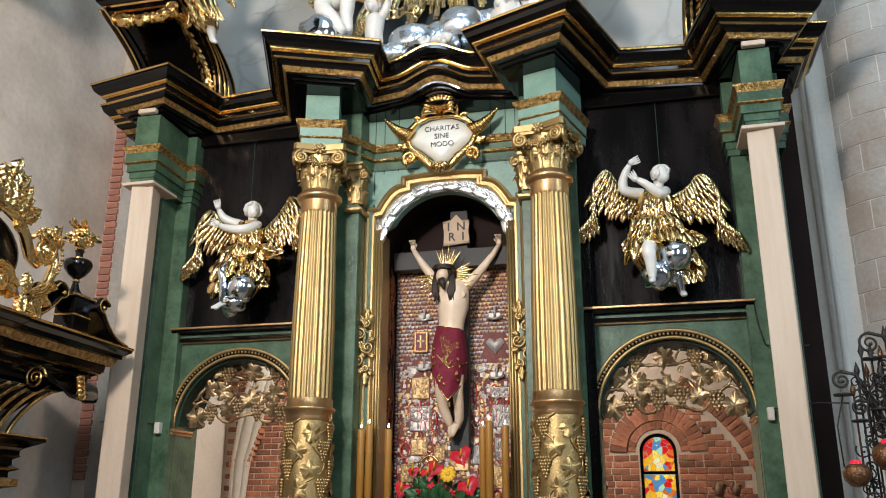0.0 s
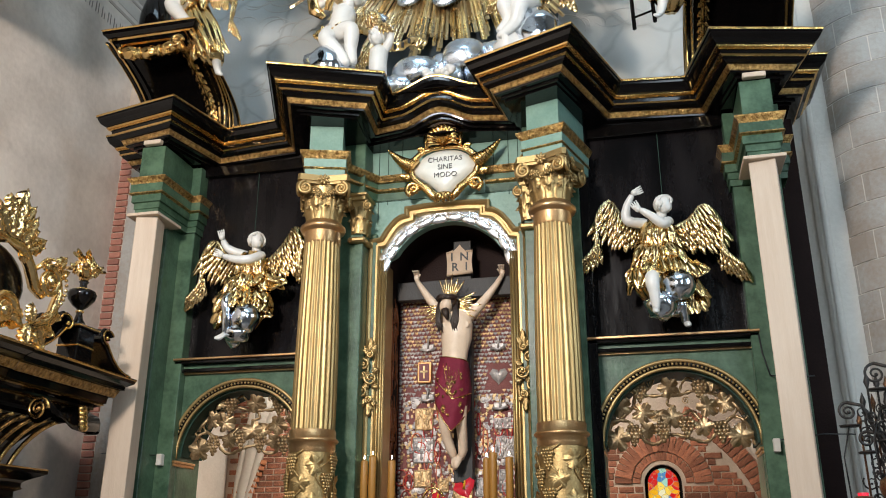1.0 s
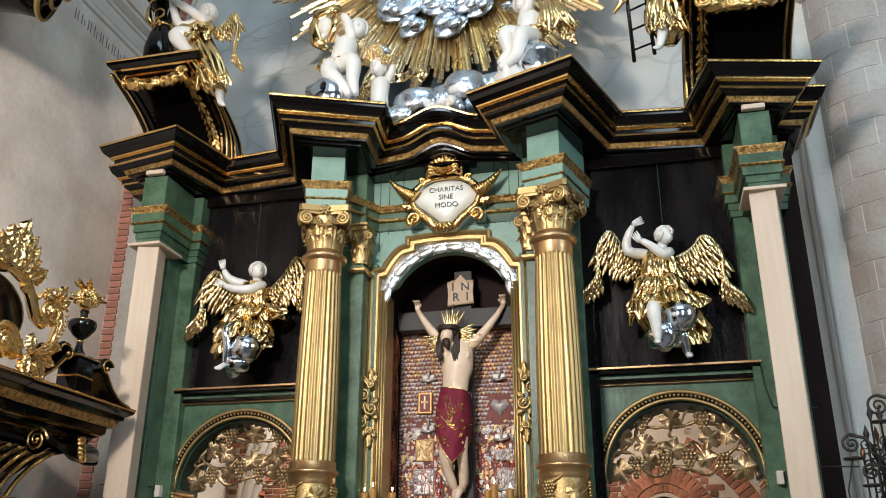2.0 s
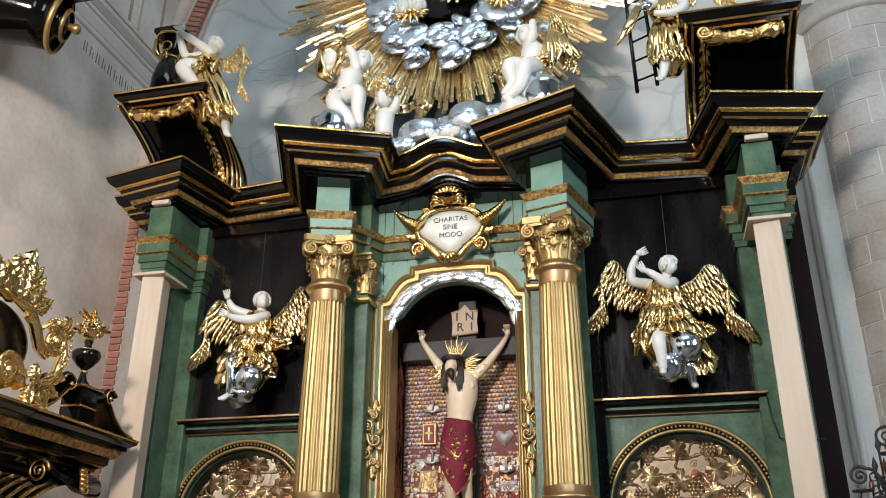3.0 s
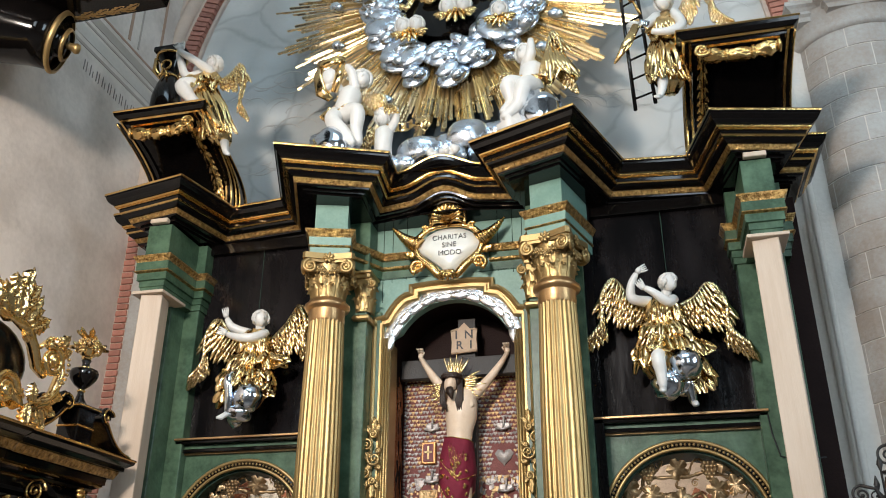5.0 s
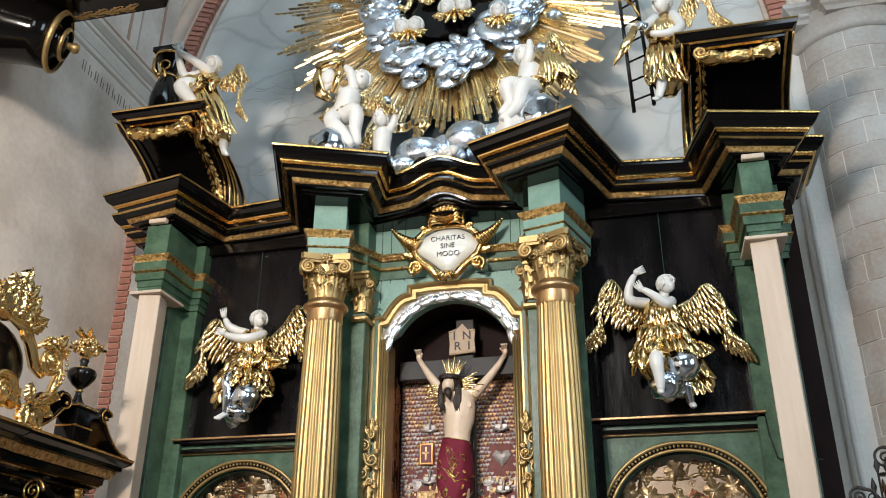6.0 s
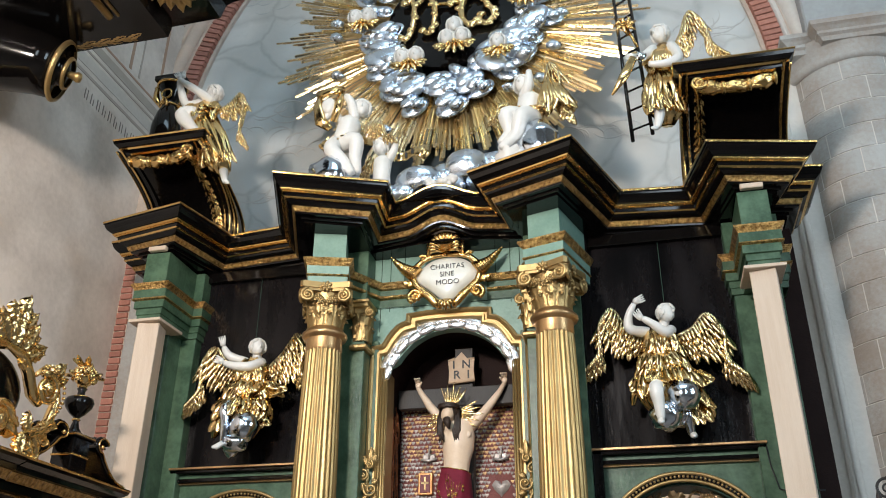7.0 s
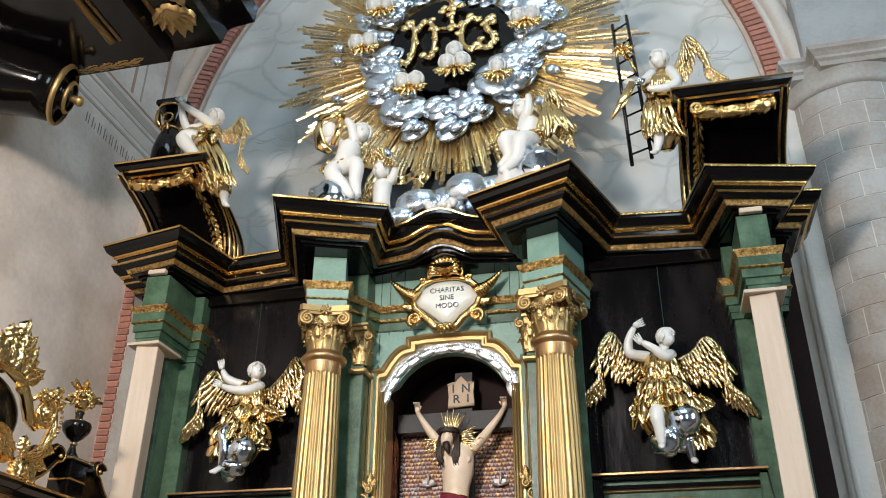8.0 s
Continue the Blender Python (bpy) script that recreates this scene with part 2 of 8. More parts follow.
def part(name, mb, mats, parent, label=""):
    """One mesh, in world places, under a thing or a part."""
    base = BASE[parent.name]
    ob = new(name, mesh_of(name, mb, mats, base))
    ob.parent = parent
    BASE[ob.name] = base
    return tagged(ob, label) if label else ob


def solid(name, mb, mats, label, category, group="", kind="", at=None):
    """A thing that is one mesh."""
    at = Vector(at) if at is not None else Vector(mb.v[0])
    ob = new(name, mesh_of(name, mb, mats, at))
    ob.location = at
    BASE[ob.name] = at
    return tagged(ob, label, category, group, kind)


def turn(a, c=(0, 0, 0)):
    """Turn about the upright axis through c, degrees."""
    return Matrix.Translation(c) @ Matrix.Rotation(radians(a), 4, "Z") @ Matrix.Translation(-Vector(c))


def mir(p):
    return (-p[0], *p[1:])


def arc(cx, cz, r, a0, a1, n):
    return [(cx + r * math.cos(radians(a0 + (a1 - a0) * i / n)), cz + r * math.sin(radians(a0 + (a1 - a0) * i / n))) for i in range(n + 1)]


def bez(a, b, c, t):
    a, b, c = Vector(a), Vector(b), Vector(c)
    return a * (1 - t) ** 2 + b * 2 * t * (1 - t) + c * t * t


def acanthus(mb, p, d, nrm, L, w, mi=0, curl=0.5, lobes=4):
    """A carved leaf: raised midrib, scalloped lobes and a tip that rolls forward."""
    p, d = Vector(p), Vector(d).normalized()
    N = Vector(nrm)
    N = (N - d * N.dot(d)).normalized()
    t = d.cross(N)
    rows, cross = 4 * lobes + 1, (-1, -0.6, -0.25, 0, 0.25, 0.6, 1)
    vs, fs, c, ang = [], [], p.copy(), 0.0
    m = len(cross)
    for i in range(rows):
        s = i / (rows - 1)
        ww = w * (0.35 + 0.75 * math.sin(math.pi * min(1, 0.1 + 0.86 * s))) * (0.62 + 0.38 * abs(math.sin(math.pi * lobes * s))) * (1 if s < 0.9 else 1 - 7 * (s - 0.9))
        dd = d * math.cos(ang) + N * math.sin(ang)
        nn = N * math.cos(ang) - d * math.sin(ang)
        for q in cross:
            vs.append(c + t * ww * q + dd * (-0.35 * abs(q) * w) + nn * w * (0.28 * (abs(q) in (0.25, 0.6)) - 0.1 * (q == 0) - 0.25 * abs(q) ** 2))
        c = c + dd * L / (rows - 1)
        ang = -0.25 * math.sin(s * math.pi) + curl * 2.4 * max(0.0, s - 0.45) ** 1.3
    for i in range(rows - 1):
        for q in range(m - 1):
            a = i * m + q
            fs.append((a, a + 1, a + m + 1, a + m))
    o = len(vs)
    vs += [v - N * 0.008 for v in vs]
    fs += [tuple(o + j for j in f[::-1]) for f in fs]
    mb.add(vs, fs, mi, True)


# ---- the room round the altar ----
def wall_box(name, lo, hi, material, label):
    return solid(name, MB().box(lo, hi, 0, 0.01), material, label, "wall", kind="structure", at=lo)


solid("floor", MB().box((-9, -14.5, FLOOR - 0.2), (10, 7, FLOOR), 0, 0.01), FLOORM, "worn grey stone church floor", "floor", kind="structure", at=(0, 0, FLOOR))
wall_box("wall_west", (-4.6, -14.5, FLOOR), (-3.9, 1.0, 14), PLASTER, "beige plastered side wall of the church")
# unseen nave walls with window openings, added behind and beside the camera
mb = MB()
for x0, x1 in ((-9, -3.4), (-1.4, 5.0), (7.4, 10)):
    mb.box((x0, -14.2, FLOOR), (x1, -13.6, 14), 0, 0.01)
for x0, x1 in ((-3.4, -1.4), (5.0, 7.4)):
    mb.box((x0, -14.2, FLOOR), (x1, -13.6, 3.6), 0, 0.01)
    mb.box((x0, -14.2, 9.2), (x1, -13.6, 14), 0, 0.01)
solid("wall_south", mb, NAVE, "unseen dark nave wall with tall window openings, added to close the room", "wall", kind="structure", at=(0, -14, FLOOR))
mb = MB()
for y0, y1 in ((-13.6, -6.6), (-4.0, 1.2)):
    mb.box((9.0, y0, FLOOR), (9.6, y1, 14), 0, 0.01)
mb.box((9.0, -6.6, FLOOR), (9.6, -4.0, 3.4), 0, 0.01)
mb.box((9.0, -6.6, 9.0), (9.6, -4.0, 14), 0, 0.01)
solid("wall_east", mb, NAVE, "unseen dark aisle wall with a tall window opening, added to close the room", "wall", kind="structure", at=(9, 0, FLOOR))
solid("ceiling", MB().box((-9, -14.5, 13.6), (10, 7, 13.9), 0, 0.01), VAULT, "unseen pale vault, added over the nave for reflections", "ceiling", kind="structure", at=(0, 0, 13.6))

# painted wall over the altar, its lower part open towards the chapel behind


def fresco():
    """Faded painted clouds: rounded lobes with darker rims over two broad tones."""
    m = bpy.data.materials.new("grey_cloud_fresco")
    m.use_nodes = True
    n, l = m.node_tree.nodes, m.node_tree.links
    b = n["Principled BSDF"]
    b.inputs["Roughness"].default_value = 0.88
    co = n.new("ShaderNodeTexCoord")
    warp = n.new("ShaderNodeTexNoise")
    warp.inputs["Scale"].default_value, warp.inputs["Detail"].default_value = 1.4, 3
    l.new(co.outputs["Object"], warp.inputs["Vector"])
    mixv = n.new("ShaderNodeVectorMath")
    mixv.operation = "MULTIPLY_ADD"
    l.new(warp.outputs["Color"], mixv.inputs[0])
    mixv.inputs[1].default_value = (0.4, 0.0, 0.4)
    l.new(co.outputs["Object"], mixv.inputs[2])
    broad = n.new("ShaderNodeTexNoise")
    broad.inputs["Scale"].default_value, broad.inputs["Detail"].default_value = 0.55, 4
    l.new(mixv.outputs[0], broad.inputs["Vector"])
    vor = n.new("ShaderNodeTexVoronoi")
    vor.feature, vor.inputs["Scale"].default_value = "SMOOTH_F1", 1.9
    vor.inputs["Smoothness"].default_value = 0.12
    l.new(mixv.outputs[0], vor.inputs["Vector"])
    rim = n.new("ShaderNodeMapRange")
    rim.inputs[1].default_value, rim.inputs[2].default_value, rim.inputs[3].default_value, rim.inputs[4].default_value = 0.18, 0.66, 0.0, 0.5
    l.new(vor.outputs["Distance"], rim.inputs[0])
    fine = n.new("ShaderNodeTexNoise")
    fine.inputs["Scale"].default_value, fine.inputs["Detail"].default_value = 14, 6
    l.new(co.outputs["Object"], fine.inputs["Vector"])
    tone = n.new("ShaderNodeMix")
    tone.data_type = "RGBA"
    tone.inputs[6].default_value, tone.inputs[7].default_value = (0.51, 0.545, 0.55, 1), (0.64, 0.61, 0.57, 1)
    br = n.new("ShaderNodeMapRange")
    br.inputs[1].default_value, br.inputs[2].default_value = 0.38, 0.62
    l.new(broad.outputs[0], br.inputs[0])
    l.new(br.outputs[0], tone.inputs[0])
    dark = n.new("ShaderNodeMix")
    dark.data_type, dark.blend_type = "RGBA", "MULTIPLY"
    l.new(rim.outputs[0], dark.inputs[0])
    l.new(tone.outputs[2], dark.inputs[6])
    dark.inputs[7].default_value = (0.62, 0.62, 0.61, 1)
    edge = n.new("ShaderNodeTexVoronoi")
    edge.feature, edge.inputs["Scale"].default_value = "DISTANCE_TO_EDGE", 1.15
    wide = n.new("ShaderNodeVectorMath")
    wide.operation = "MULTIPLY_ADD"
    l.new(warp.outputs["Color"], wide.inputs[0])
    wide.inputs[1].default_value = (0.6, 0.0, 0.6)
    l.new(co.outputs["Object"], wide.inputs[2])
    l.new(wide.outputs[0], edge.inputs["Vector"])
    er = n.new("ShaderNodeMapRange")
    er.inputs[1].default_value, er.inputs[2].default_value, er.inputs[3].default_value, er.inputs[4].default_value = 0.0, 0.045, 0.5, 0.0
    l.new(edge.outputs["Distance"], er.inputs[0])
    line = n.new("ShaderNodeMix")
    line.data_type, line.blend_type = "RGBA", "MULTIPLY"
    l.new(er.outputs[0], line.inputs[0])
    l.new(dark.outputs[2], line.inputs[6])
    line.inputs[7].default_value = (0.62, 0.61, 0.6, 1)
    worn = n.new("ShaderNodeMix")
    worn.data_type = "RGBA"
    wr = n.new("ShaderNodeMapRange")
    wr.inputs[1].default_value, wr.inputs[2].default_value, wr.inputs[4].default_value = 0.5, 0.75, 0.35
    l.new(fine.outputs[0], wr.inputs[0])
    l.new(wr.outputs[0], worn.inputs[0])
    l.new(line.outputs[2], worn.inputs[6])
    worn.inputs[7].default_value = (0.52, 0.5, 0.46, 1)
    l.new(worn.outputs[2], b.inputs["Base Color"])
    bp = n.new("ShaderNodeBump")
    bp.inputs["Strength"].default_value, bp.inputs["Distance"].default_value = 0.15, 0.02
    l.new(fine.outputs[0], bp.inputs["Height"])
    l.new(bp.outputs[0], b.inputs["Normal"])
    return m


FRESCO = fresco()
wall_box("wall_north", (-4.6, 1.0, 4.9), (9.0, 1.4, 13.6), FRESCO, "wall painted with grey clouds above the altar")
FADED = mat("faded_grey_outline", (0.40, 0.40, 0.385), 0.88, second=(0.52, 0.51, 0.48), scale=7, amount=0.9)
clouds = thing("painted_clouds", (0, 1.0, 5.2), "faded grey outlines of clouds painted on the wall", "wall painting", kind="structure")
rn = random.Random(90)
for k in range(64):
    x, z = rn.uniform(-3.2, 3.3), rn.uniform(5.2, 9.6)
    mb = MB()
    a = rn.uniform(-0.5, 0.5) + (0 if rn.random() < 0.5 else math.pi)
    for q in range(rn.randint(2, 5)):
        r = rn.uniform(0.09, 0.26)
        t0, t1 = a + rn.uniform(0.0, 0.5), a + math.pi - rn.uniform(0.0, 0.7)
        ts = np.linspace(t0, t1, 14)
        mb.tube([(x + r * math.cos(t), 0.999, z + 0.8 * r * math.sin(t)) for t in ts], [0.0015 + 0.008 * math.sin(math.pi * i / 13) for i in range(14)], 6, 0, 0.08)
        x += 1.25 * r * math.cos(a) * rn.choice((-1, -1, 1)) + rn.uniform(-0.05, 0.05)
        z += rn.uniform(-0.5, 0.25) * r
    part("painted_cloud", mb, FADED, clouds)
CHAPEL_Y = 4.6
wall_box("wall_chapel_west", (-4.7, 1.4, FLOOR), (-4.3, CHAPEL_Y, 6.5), PLASTERW, "pale plastered chapel wall")
wall_box("wall_chapel_east", (5.4, 1.4, FLOOR), (5.8, 4.6, 6.5), PLASTERW, "pale plastered chapel wall")
solid("chapel_ceiling", MB().box((-6, 1.4, 6.4), (6, 5, 6.6), 0, 0.01), PLASTERW, "pale plastered chapel vault", "ceiling", kind="structure", at=(0, 3, 6.4))

# ---- the retable ----
AX, AY = 1.012, -0.41
TURN_C = 17.0
retable = thing("altar_retable", (0, 0.1, FLOOR), "tall wooden retable in marbled green, black and gold", "altar")


def arch_wall(mb, x0, x1, z0, z1, cx, cz, r, y0, y1, mi=0, n=28):
    """Upright board from y0 to y1 with a round-arched opening down to z0."""
    a = arc(cx, cz, r, 180, 0, n)
    poly = [(x0, z0), (cx - r, z0)] + a + [(cx + r, z0), (x1, z0), (x1, z1), (x0, z1)]
    return mb.prism(poly, y0, y1, mi)


for sx, nm in ((-1, "left"), (1, "right")):
    x = lambda v: sx * v
    lo = lambda a, b: (min(x(a), x(b)), max(x(a), x(b)))
    # green lower wall with its arch
    mb = MB()
    a, b = lo(1.2, 2.55)
    arch_wall(mb, a, b, 0.4, 2.88, x(1.905), 2.12, 0.60, 0.10, 0.5)
    part("arch_wall", mb, GREEN, retable, "green marbled wall with a round arch")
    mb = MB()
    lining = arc(x(1.905), 2.12, 0.599, 180, 0, 28)
    mb.prism(lining + [(x(1.905) + (p[0] - x(1.905)) * 0.975, 2.12 + (p[1] - 2.12) * 0.975) for p in lining[::-1]], 0.13, 0.52, 0)
    part("arch_lining", mb, GREEND, retable, "dark green lining of the arch")
    # archivolt: gold rounds with a beaded band between them
    mb = MB()
    for r, w in ((0.672, 0.016), (0.612, 0.014)):
        mb.tube([(px_, 0.085, pz_) for px_, pz_ in arc(x(1.905), 2.12, r, 182, -2, 40)], w, 8, 0)
    mb.tube([(px_, 0.10, pz_) for px_, pz_ in arc(x(1.905), 2.12, 0.642, 182, -2, 40)], 0.026, 6, 1)
    arch = part("archivolt", mb, [GOLDM, BLACK], retable, "gilded arch moulding with a beaded band")
    mb = MB()
    for i in range(62):
        t = radians(181 - 182 * i / 61)
        mb.ball((x(1.905) + 0.642 * math.cos(t), 0.078, 2.12 + 0.642 * math.sin(t)), (0.012, 0.012, 0.012), 0, 6, 4)
    part("beading", mb, GOLDM, arch)
    # impost at the arch's foot, and the pilaster strips under it
    for ex in (1.255, 2.555):
        e0, e1 = lo(ex - 0.06, ex + 0.045)
        mb = MB()
        mb.box((e0 + 0.03, 0.04, 0.4), (e1 - 0.03, 0.12, 2.03), 0)
        mb.box((e0, 0.03, 2.03), (e1, 0.4, 2.055), 1).box((e0 - 0.01, 0.02, 2.055), (e1 + 0.01, 0.4, 2.08), 1)
        part("arch_impost", mb, [GREEND, COPPER], retable, "green pilaster strip with a gilded impost")
    # ledge above the arch
    a, b = lo(1.2, 2.58)
    mb = MB()
    mb.box((a, -0.03, 2.975), (b, 0.12, 2.995), 1, 0.003)
    mb.box((a, 0.0, 2.945), (b, 0.12, 2.975), 0).box((a, 0.06, 2.905), (b, 0.12, 2.945), 2, 0.003)
    mb.box((a, 0.03, 2.872), (b, 0.12, 2.905), 0).box((a, 0.065, 2.86), (b, 0.12, 2.872), 1, 0.002)
    part("ledge", mb, [BLACK, COPPER, GREEN], retable, "black ledge with thin gilded edges")
    # black panel
    a, b = lo(1.2, 2.56)
    part("black_panel", MB().box((a, 0.12, 2.98), (b, 0.4, 5.2), 0, 0.004), BLACKP, retable, "glossy black painted panel")
    mb = MB().box((x(1.93) - 0.003, 0.113, 3.3), (x(1.93) + 0.003, 0.125, 4.95), 0, 0.001)
    part("panel_seam", mb, GREEND, retable)
    # green pilasters behind the columns and at the outer edge
    a, b = lo(0.74, 1.22)
    part("pilaster", MB().box((a, -0.12, 0.4), (b, 0.3, 5.0), 0), GREEN, retable, "green marbled pilaster")
    a, b = lo(1.22, 1.3)
    part("pilaster_edge", MB().box((a, 0.0, 0.4), (b, 0.3, 5.0), 0), BLACKP, retable)
    a, b = lo(2.51, 2.68)
    part("pilaster", MB().box((a, 0.0, 0.4), (b, 0.3, 4.27), 0), GREEN, retable, "green marbled pilaster")
    a, b = lo(2.66, 2.86)
    part("pilaster", MB().box((a, -0.24, 0.4), (b, 0.3, 4.27), 0), GREEN, retable, "green marbled pilaster")
    # near-black here is shade beside the post, put into the colour
    a, b = lo(2.86, 3.08)
    part("pilaster_edge", MB().box((a, 0.14, 0.4), (b, 0.5, 4.9), 0), DARKIN, retable, "back edge coloured near-black in place of shade")
    # entablature over the outer pilasters: stepped green block with gilded moulding
    a, b = lo(2.585, 2.825)
    prism_path = [(a, 0.1, 0), (a, -0.55, 0), (b, -0.55, 0), (b, 0.1, 0)]
    pil_path = [(lo(2.49, 2.70)[0], 0.12, 0), (lo(2.49, 2.70)[0], -0.02, 0), (lo(2.49, 2.70)[1], -0.02, 0), (lo(2.49, 2.70)[1], 0.12, 0)]
    out_path = [(lo(2.8, 2.94)[0], 0.12, 0), (lo(2.8, 2.94)[0], -0.1, 0), (lo(2.8, 2.94)[1], -0.1, 0), (lo(2.8, 2.94)[1], 0.12, 0)]
    for path in (prism_path, pil_path, out_path):
        mb = MB()
        mb.sweep(path, [(0, 4.93), (0, 4.60), (-0.055, 4.60)], 0)
        mb.sweep(path, [(-0.055, 4.60), (-0.075, 4.597), (-0.075, 4.585), (-0.05, 4.55), (-0.045, 4.535)], 1)
        mb.sweep(path, [(-0.045, 4.535), (-0.045, 4.455), (-0.052, 4.452)], 0)
        mb.sweep(path, [(-0.052, 4.452), (-0.055, 4.44), (-0.03, 4.43)], 1)
        mb.sweep(path, [(-0.03, 4.43), (-0.03, 4.36), (-0.01, 4.355), (-0.01, 4.30), (0.0, 4.295), (0.0, 4.24), (0.12, 4.24)], 0)
        part("entablature_block", mb, [GREEN, GOLDO], retable, "green stepped entablature block with a gilded moulding")
    mb = MB().box((a + 0.03, -0.60, 4.94), (b - 0.03, -0.545, 4.985), 0)
    part("wedge_board", mb, PINE, retable, "bare wooden wedge under the cornice")
    # turned block over the column
    c = (x(AX), AY, 0)
    m = turn(-sx * TURN_C, c)
    ring = lambda w, d0, d1: [m @ Vector(p) for p in ((c[0] - w, c[1] + d1, 0), (c[0] - w, c[1] - d0, 0), (c[0] + w, c[1] - d0, 0), (c[0] + w, c[1] + d1, 0))]
    mb = MB()
    path = ring(0.148, 0.13, 0.45)
    mb.sweep(path, [(0, 5.0), (0, 4.685), (-0.05, 4.685)], 0)
    mb.sweep(path, [(-0.05, 4.685), (-0.075, 4.68), (-0.075, 4.665), (-0.05, 4.625), (-0.04, 4.61)], 1)
    mb.sweep(path, [(-0.04, 4.61), (-0.035, 4.535), (-0.042, 4.532)], 0)
    mb.sweep(path, [(-0.042, 4.532), (-0.045, 4.52), (-0.03, 4.512)], 1)
    mb.sweep(path, [(-0.03, 4.512), (-0.025, 4.44), (0.1, 4.44)], 0)
    part("entablature_block", mb, [GREEN_LIT, GOLDO], retable, "green entablature block, coloured paler as if lit, with a gilded moulding")
    mb = MB().box((c[0] - 0.11, c[1] - 0.19, 4.955), (c[0] + 0.11, c[1] - 0.12, 4.99), 0, 0.004, m)
    part("wedge_board", mb, PINE, retable, "bare wooden wedge under the cornice")
    # gilded moulding that runs back from the block along the frieze
    p0 = m @ Vector((c[0] - sx * 0.13, c[1] + 0.02, 0))
    path = [p0, (x(0.66), 0.06, 0), (x(0.36), 0.06, 0)]
    if sx > 0:
        path = path[::-1]
    mb = MB()
    mb.sweep(path, [(0.05, 4.68), (-0.03, 4.675), (-0.03, 4.66), (-0.005, 4.615), (0.05, 4.61)], 1)
    mb.sweep(path, [(0.05, 4.545), (-0.015, 4.54), (-0.01, 4.52), (0.05, 4.515)], 1)
    mb.sweep(path, [(0.02, 4.61), (0.02, 4.54)], 0).sweep(path, [(0.03, 4.52), (0.03, 4.44), (0.05, 4.44), (0.05, 4.40)], 0)
    part("frieze_moulding", mb, [GREEN, GOLDO], retable, "gilded frieze moulding over green boards")

# middle wall round the niche
mb = MB()
nl = [(-0.60, 0.4), (-0.60, 3.78), (-0.56, 3.86)] + [(p[0], p[1]) for p in arc(0, 3.62, 0.56, 150, 30, 20)] + [(0.56, 3.86), (0.60, 3.78), (0.60, 0.4)]
poly = [(-0.78, 0.4)] + nl + [(0.78, 0.4), (0.78, 5.05), (-0.78, 5.05)]
mb.prism(poly, 0.10, 0.2)
part("middle_wall", mb, GREEN_LIT, retable, "green boarded frieze above the niche, coloured paler as if lit")
for sx in (-1, 1):
    mb = MB().box((min(sx * 0.66, sx * 0.76), 0.055, 0.4), (max(sx * 0.66, sx * 0.76), 0.098, 4.1), 0)
    part("niche_pilaster", mb, GREEN, retable, "narrow green pilaster beside the niche")

for sx in (-1, 1):
    for x_, z0, z1 in ((0.58, 4.40, 5.0), (0.44, 4.42, 5.0), (0.67, 4.2, 4.98)):
        part("board_joint", MB().box((sx * x_ - 0.003, 0.095, z0), (sx * x_ + 0.003, 0.104, z1), 0, 0.001), GREEND, retable)
    part("board_joint", MB().box((min(sx * 0.2, sx * 0.7), 0.0965, 4.43), (max(sx * 0.2, sx * 0.7), 0.104, 4.436), 0, 0.001), GREEND, retable)

# ---- the black cornice ----
cornice = thing("cornice", (0, -0.4, 5.0), "black moulded cornice with gilded lines, broken forward over the columns", "cornice")
CZ = 5.28
half = [(0.40, -0.42), (0.36, -0.80), (1.30, -1.185), (1.66, -0.19), (2.2, -0.13), (2.37, -0.86), (3.31, -0.65), (3.22, -0.28), (3.47, -0.25), (3.47, 0.5)]
rise = [(-0.40 + 0.8 * i / 16, -0.42 - 0.05 * math.sin(math.pi * i / 16), 0.11 * math.sin(math.pi * i / 16) ** 2) for i in range(1, 16)]
east = half[:6] + [(3.26, -0.65), (3.19, -0.28), (3.36, -0.25), (3.36, 0.5)]
path = [(-p[0], p[1], CZ) for p in half[::-1]] + [(p[0], p[1], CZ + p[2]) for p in rise] + [(p[0], p[1], CZ) for p in east]
STRIPS = [
    ("gilded_edge", GOLD, [(0.02, 0.012), (0, 0.01), (-0.004, 0.0), (0, -0.012), (0.008, -0.014)]),
    ("black_cove", BLACK, [(0.008, -0.014), (0.012, -0.04), (0.03, -0.075), (0.06, -0.10), (0.075, -0.105)]),
    ("gilded_line", GOLD, [(0.075, -0.105), (0.07, -0.112), (0.074, -0.122), (0.086, -0.126), (0.084, -0.134), (0.098, -0.138)]),
    ("black_band", BLACK, [(0.098, -0.138), (0.108, -0.139), (0.112, -0.168)]),
    ("gilded_line", GOLD, [(0.112, -0.168), (0.106, -0.174), (0.116, -0.184), (0.126, -0.186)]),
    ("black_hollow", BLACK, [(0.126, -0.186), (0.135, -0.205), (0.165, -0.222), (0.18, -0.224)]),
    ("carved_band", GOLDO, [(0.18, -0.224), (0.176, -0.232), (0.196, -0.268), (0.206, -0.27)]),
    ("black_soffit", BLACK, [(0.206, -0.27), (0.21, -0.285), (0.26, -0.29), (0.262, -0.31), (0.31, -0.315)]),
]
for nm, ma, prof in STRIPS:
    part(nm, MB().sweep(path, prof, 0), ma, cornice)
mb = MB()
top = [(p[0], p[1]) for p in path]
mb.prism(top[:1] + top + top[-1:], CZ - 0.012, CZ - 0.02, 0, "xy")
inner = [(p.x - o.x * 0.29, p.y - o.y * 0.29) for p, o in mitre(path)]
mb.prism(inner, CZ - 0.314, CZ - 0.33, 0, "xy")
part("cornice_core", mb, BLACK, cornice)
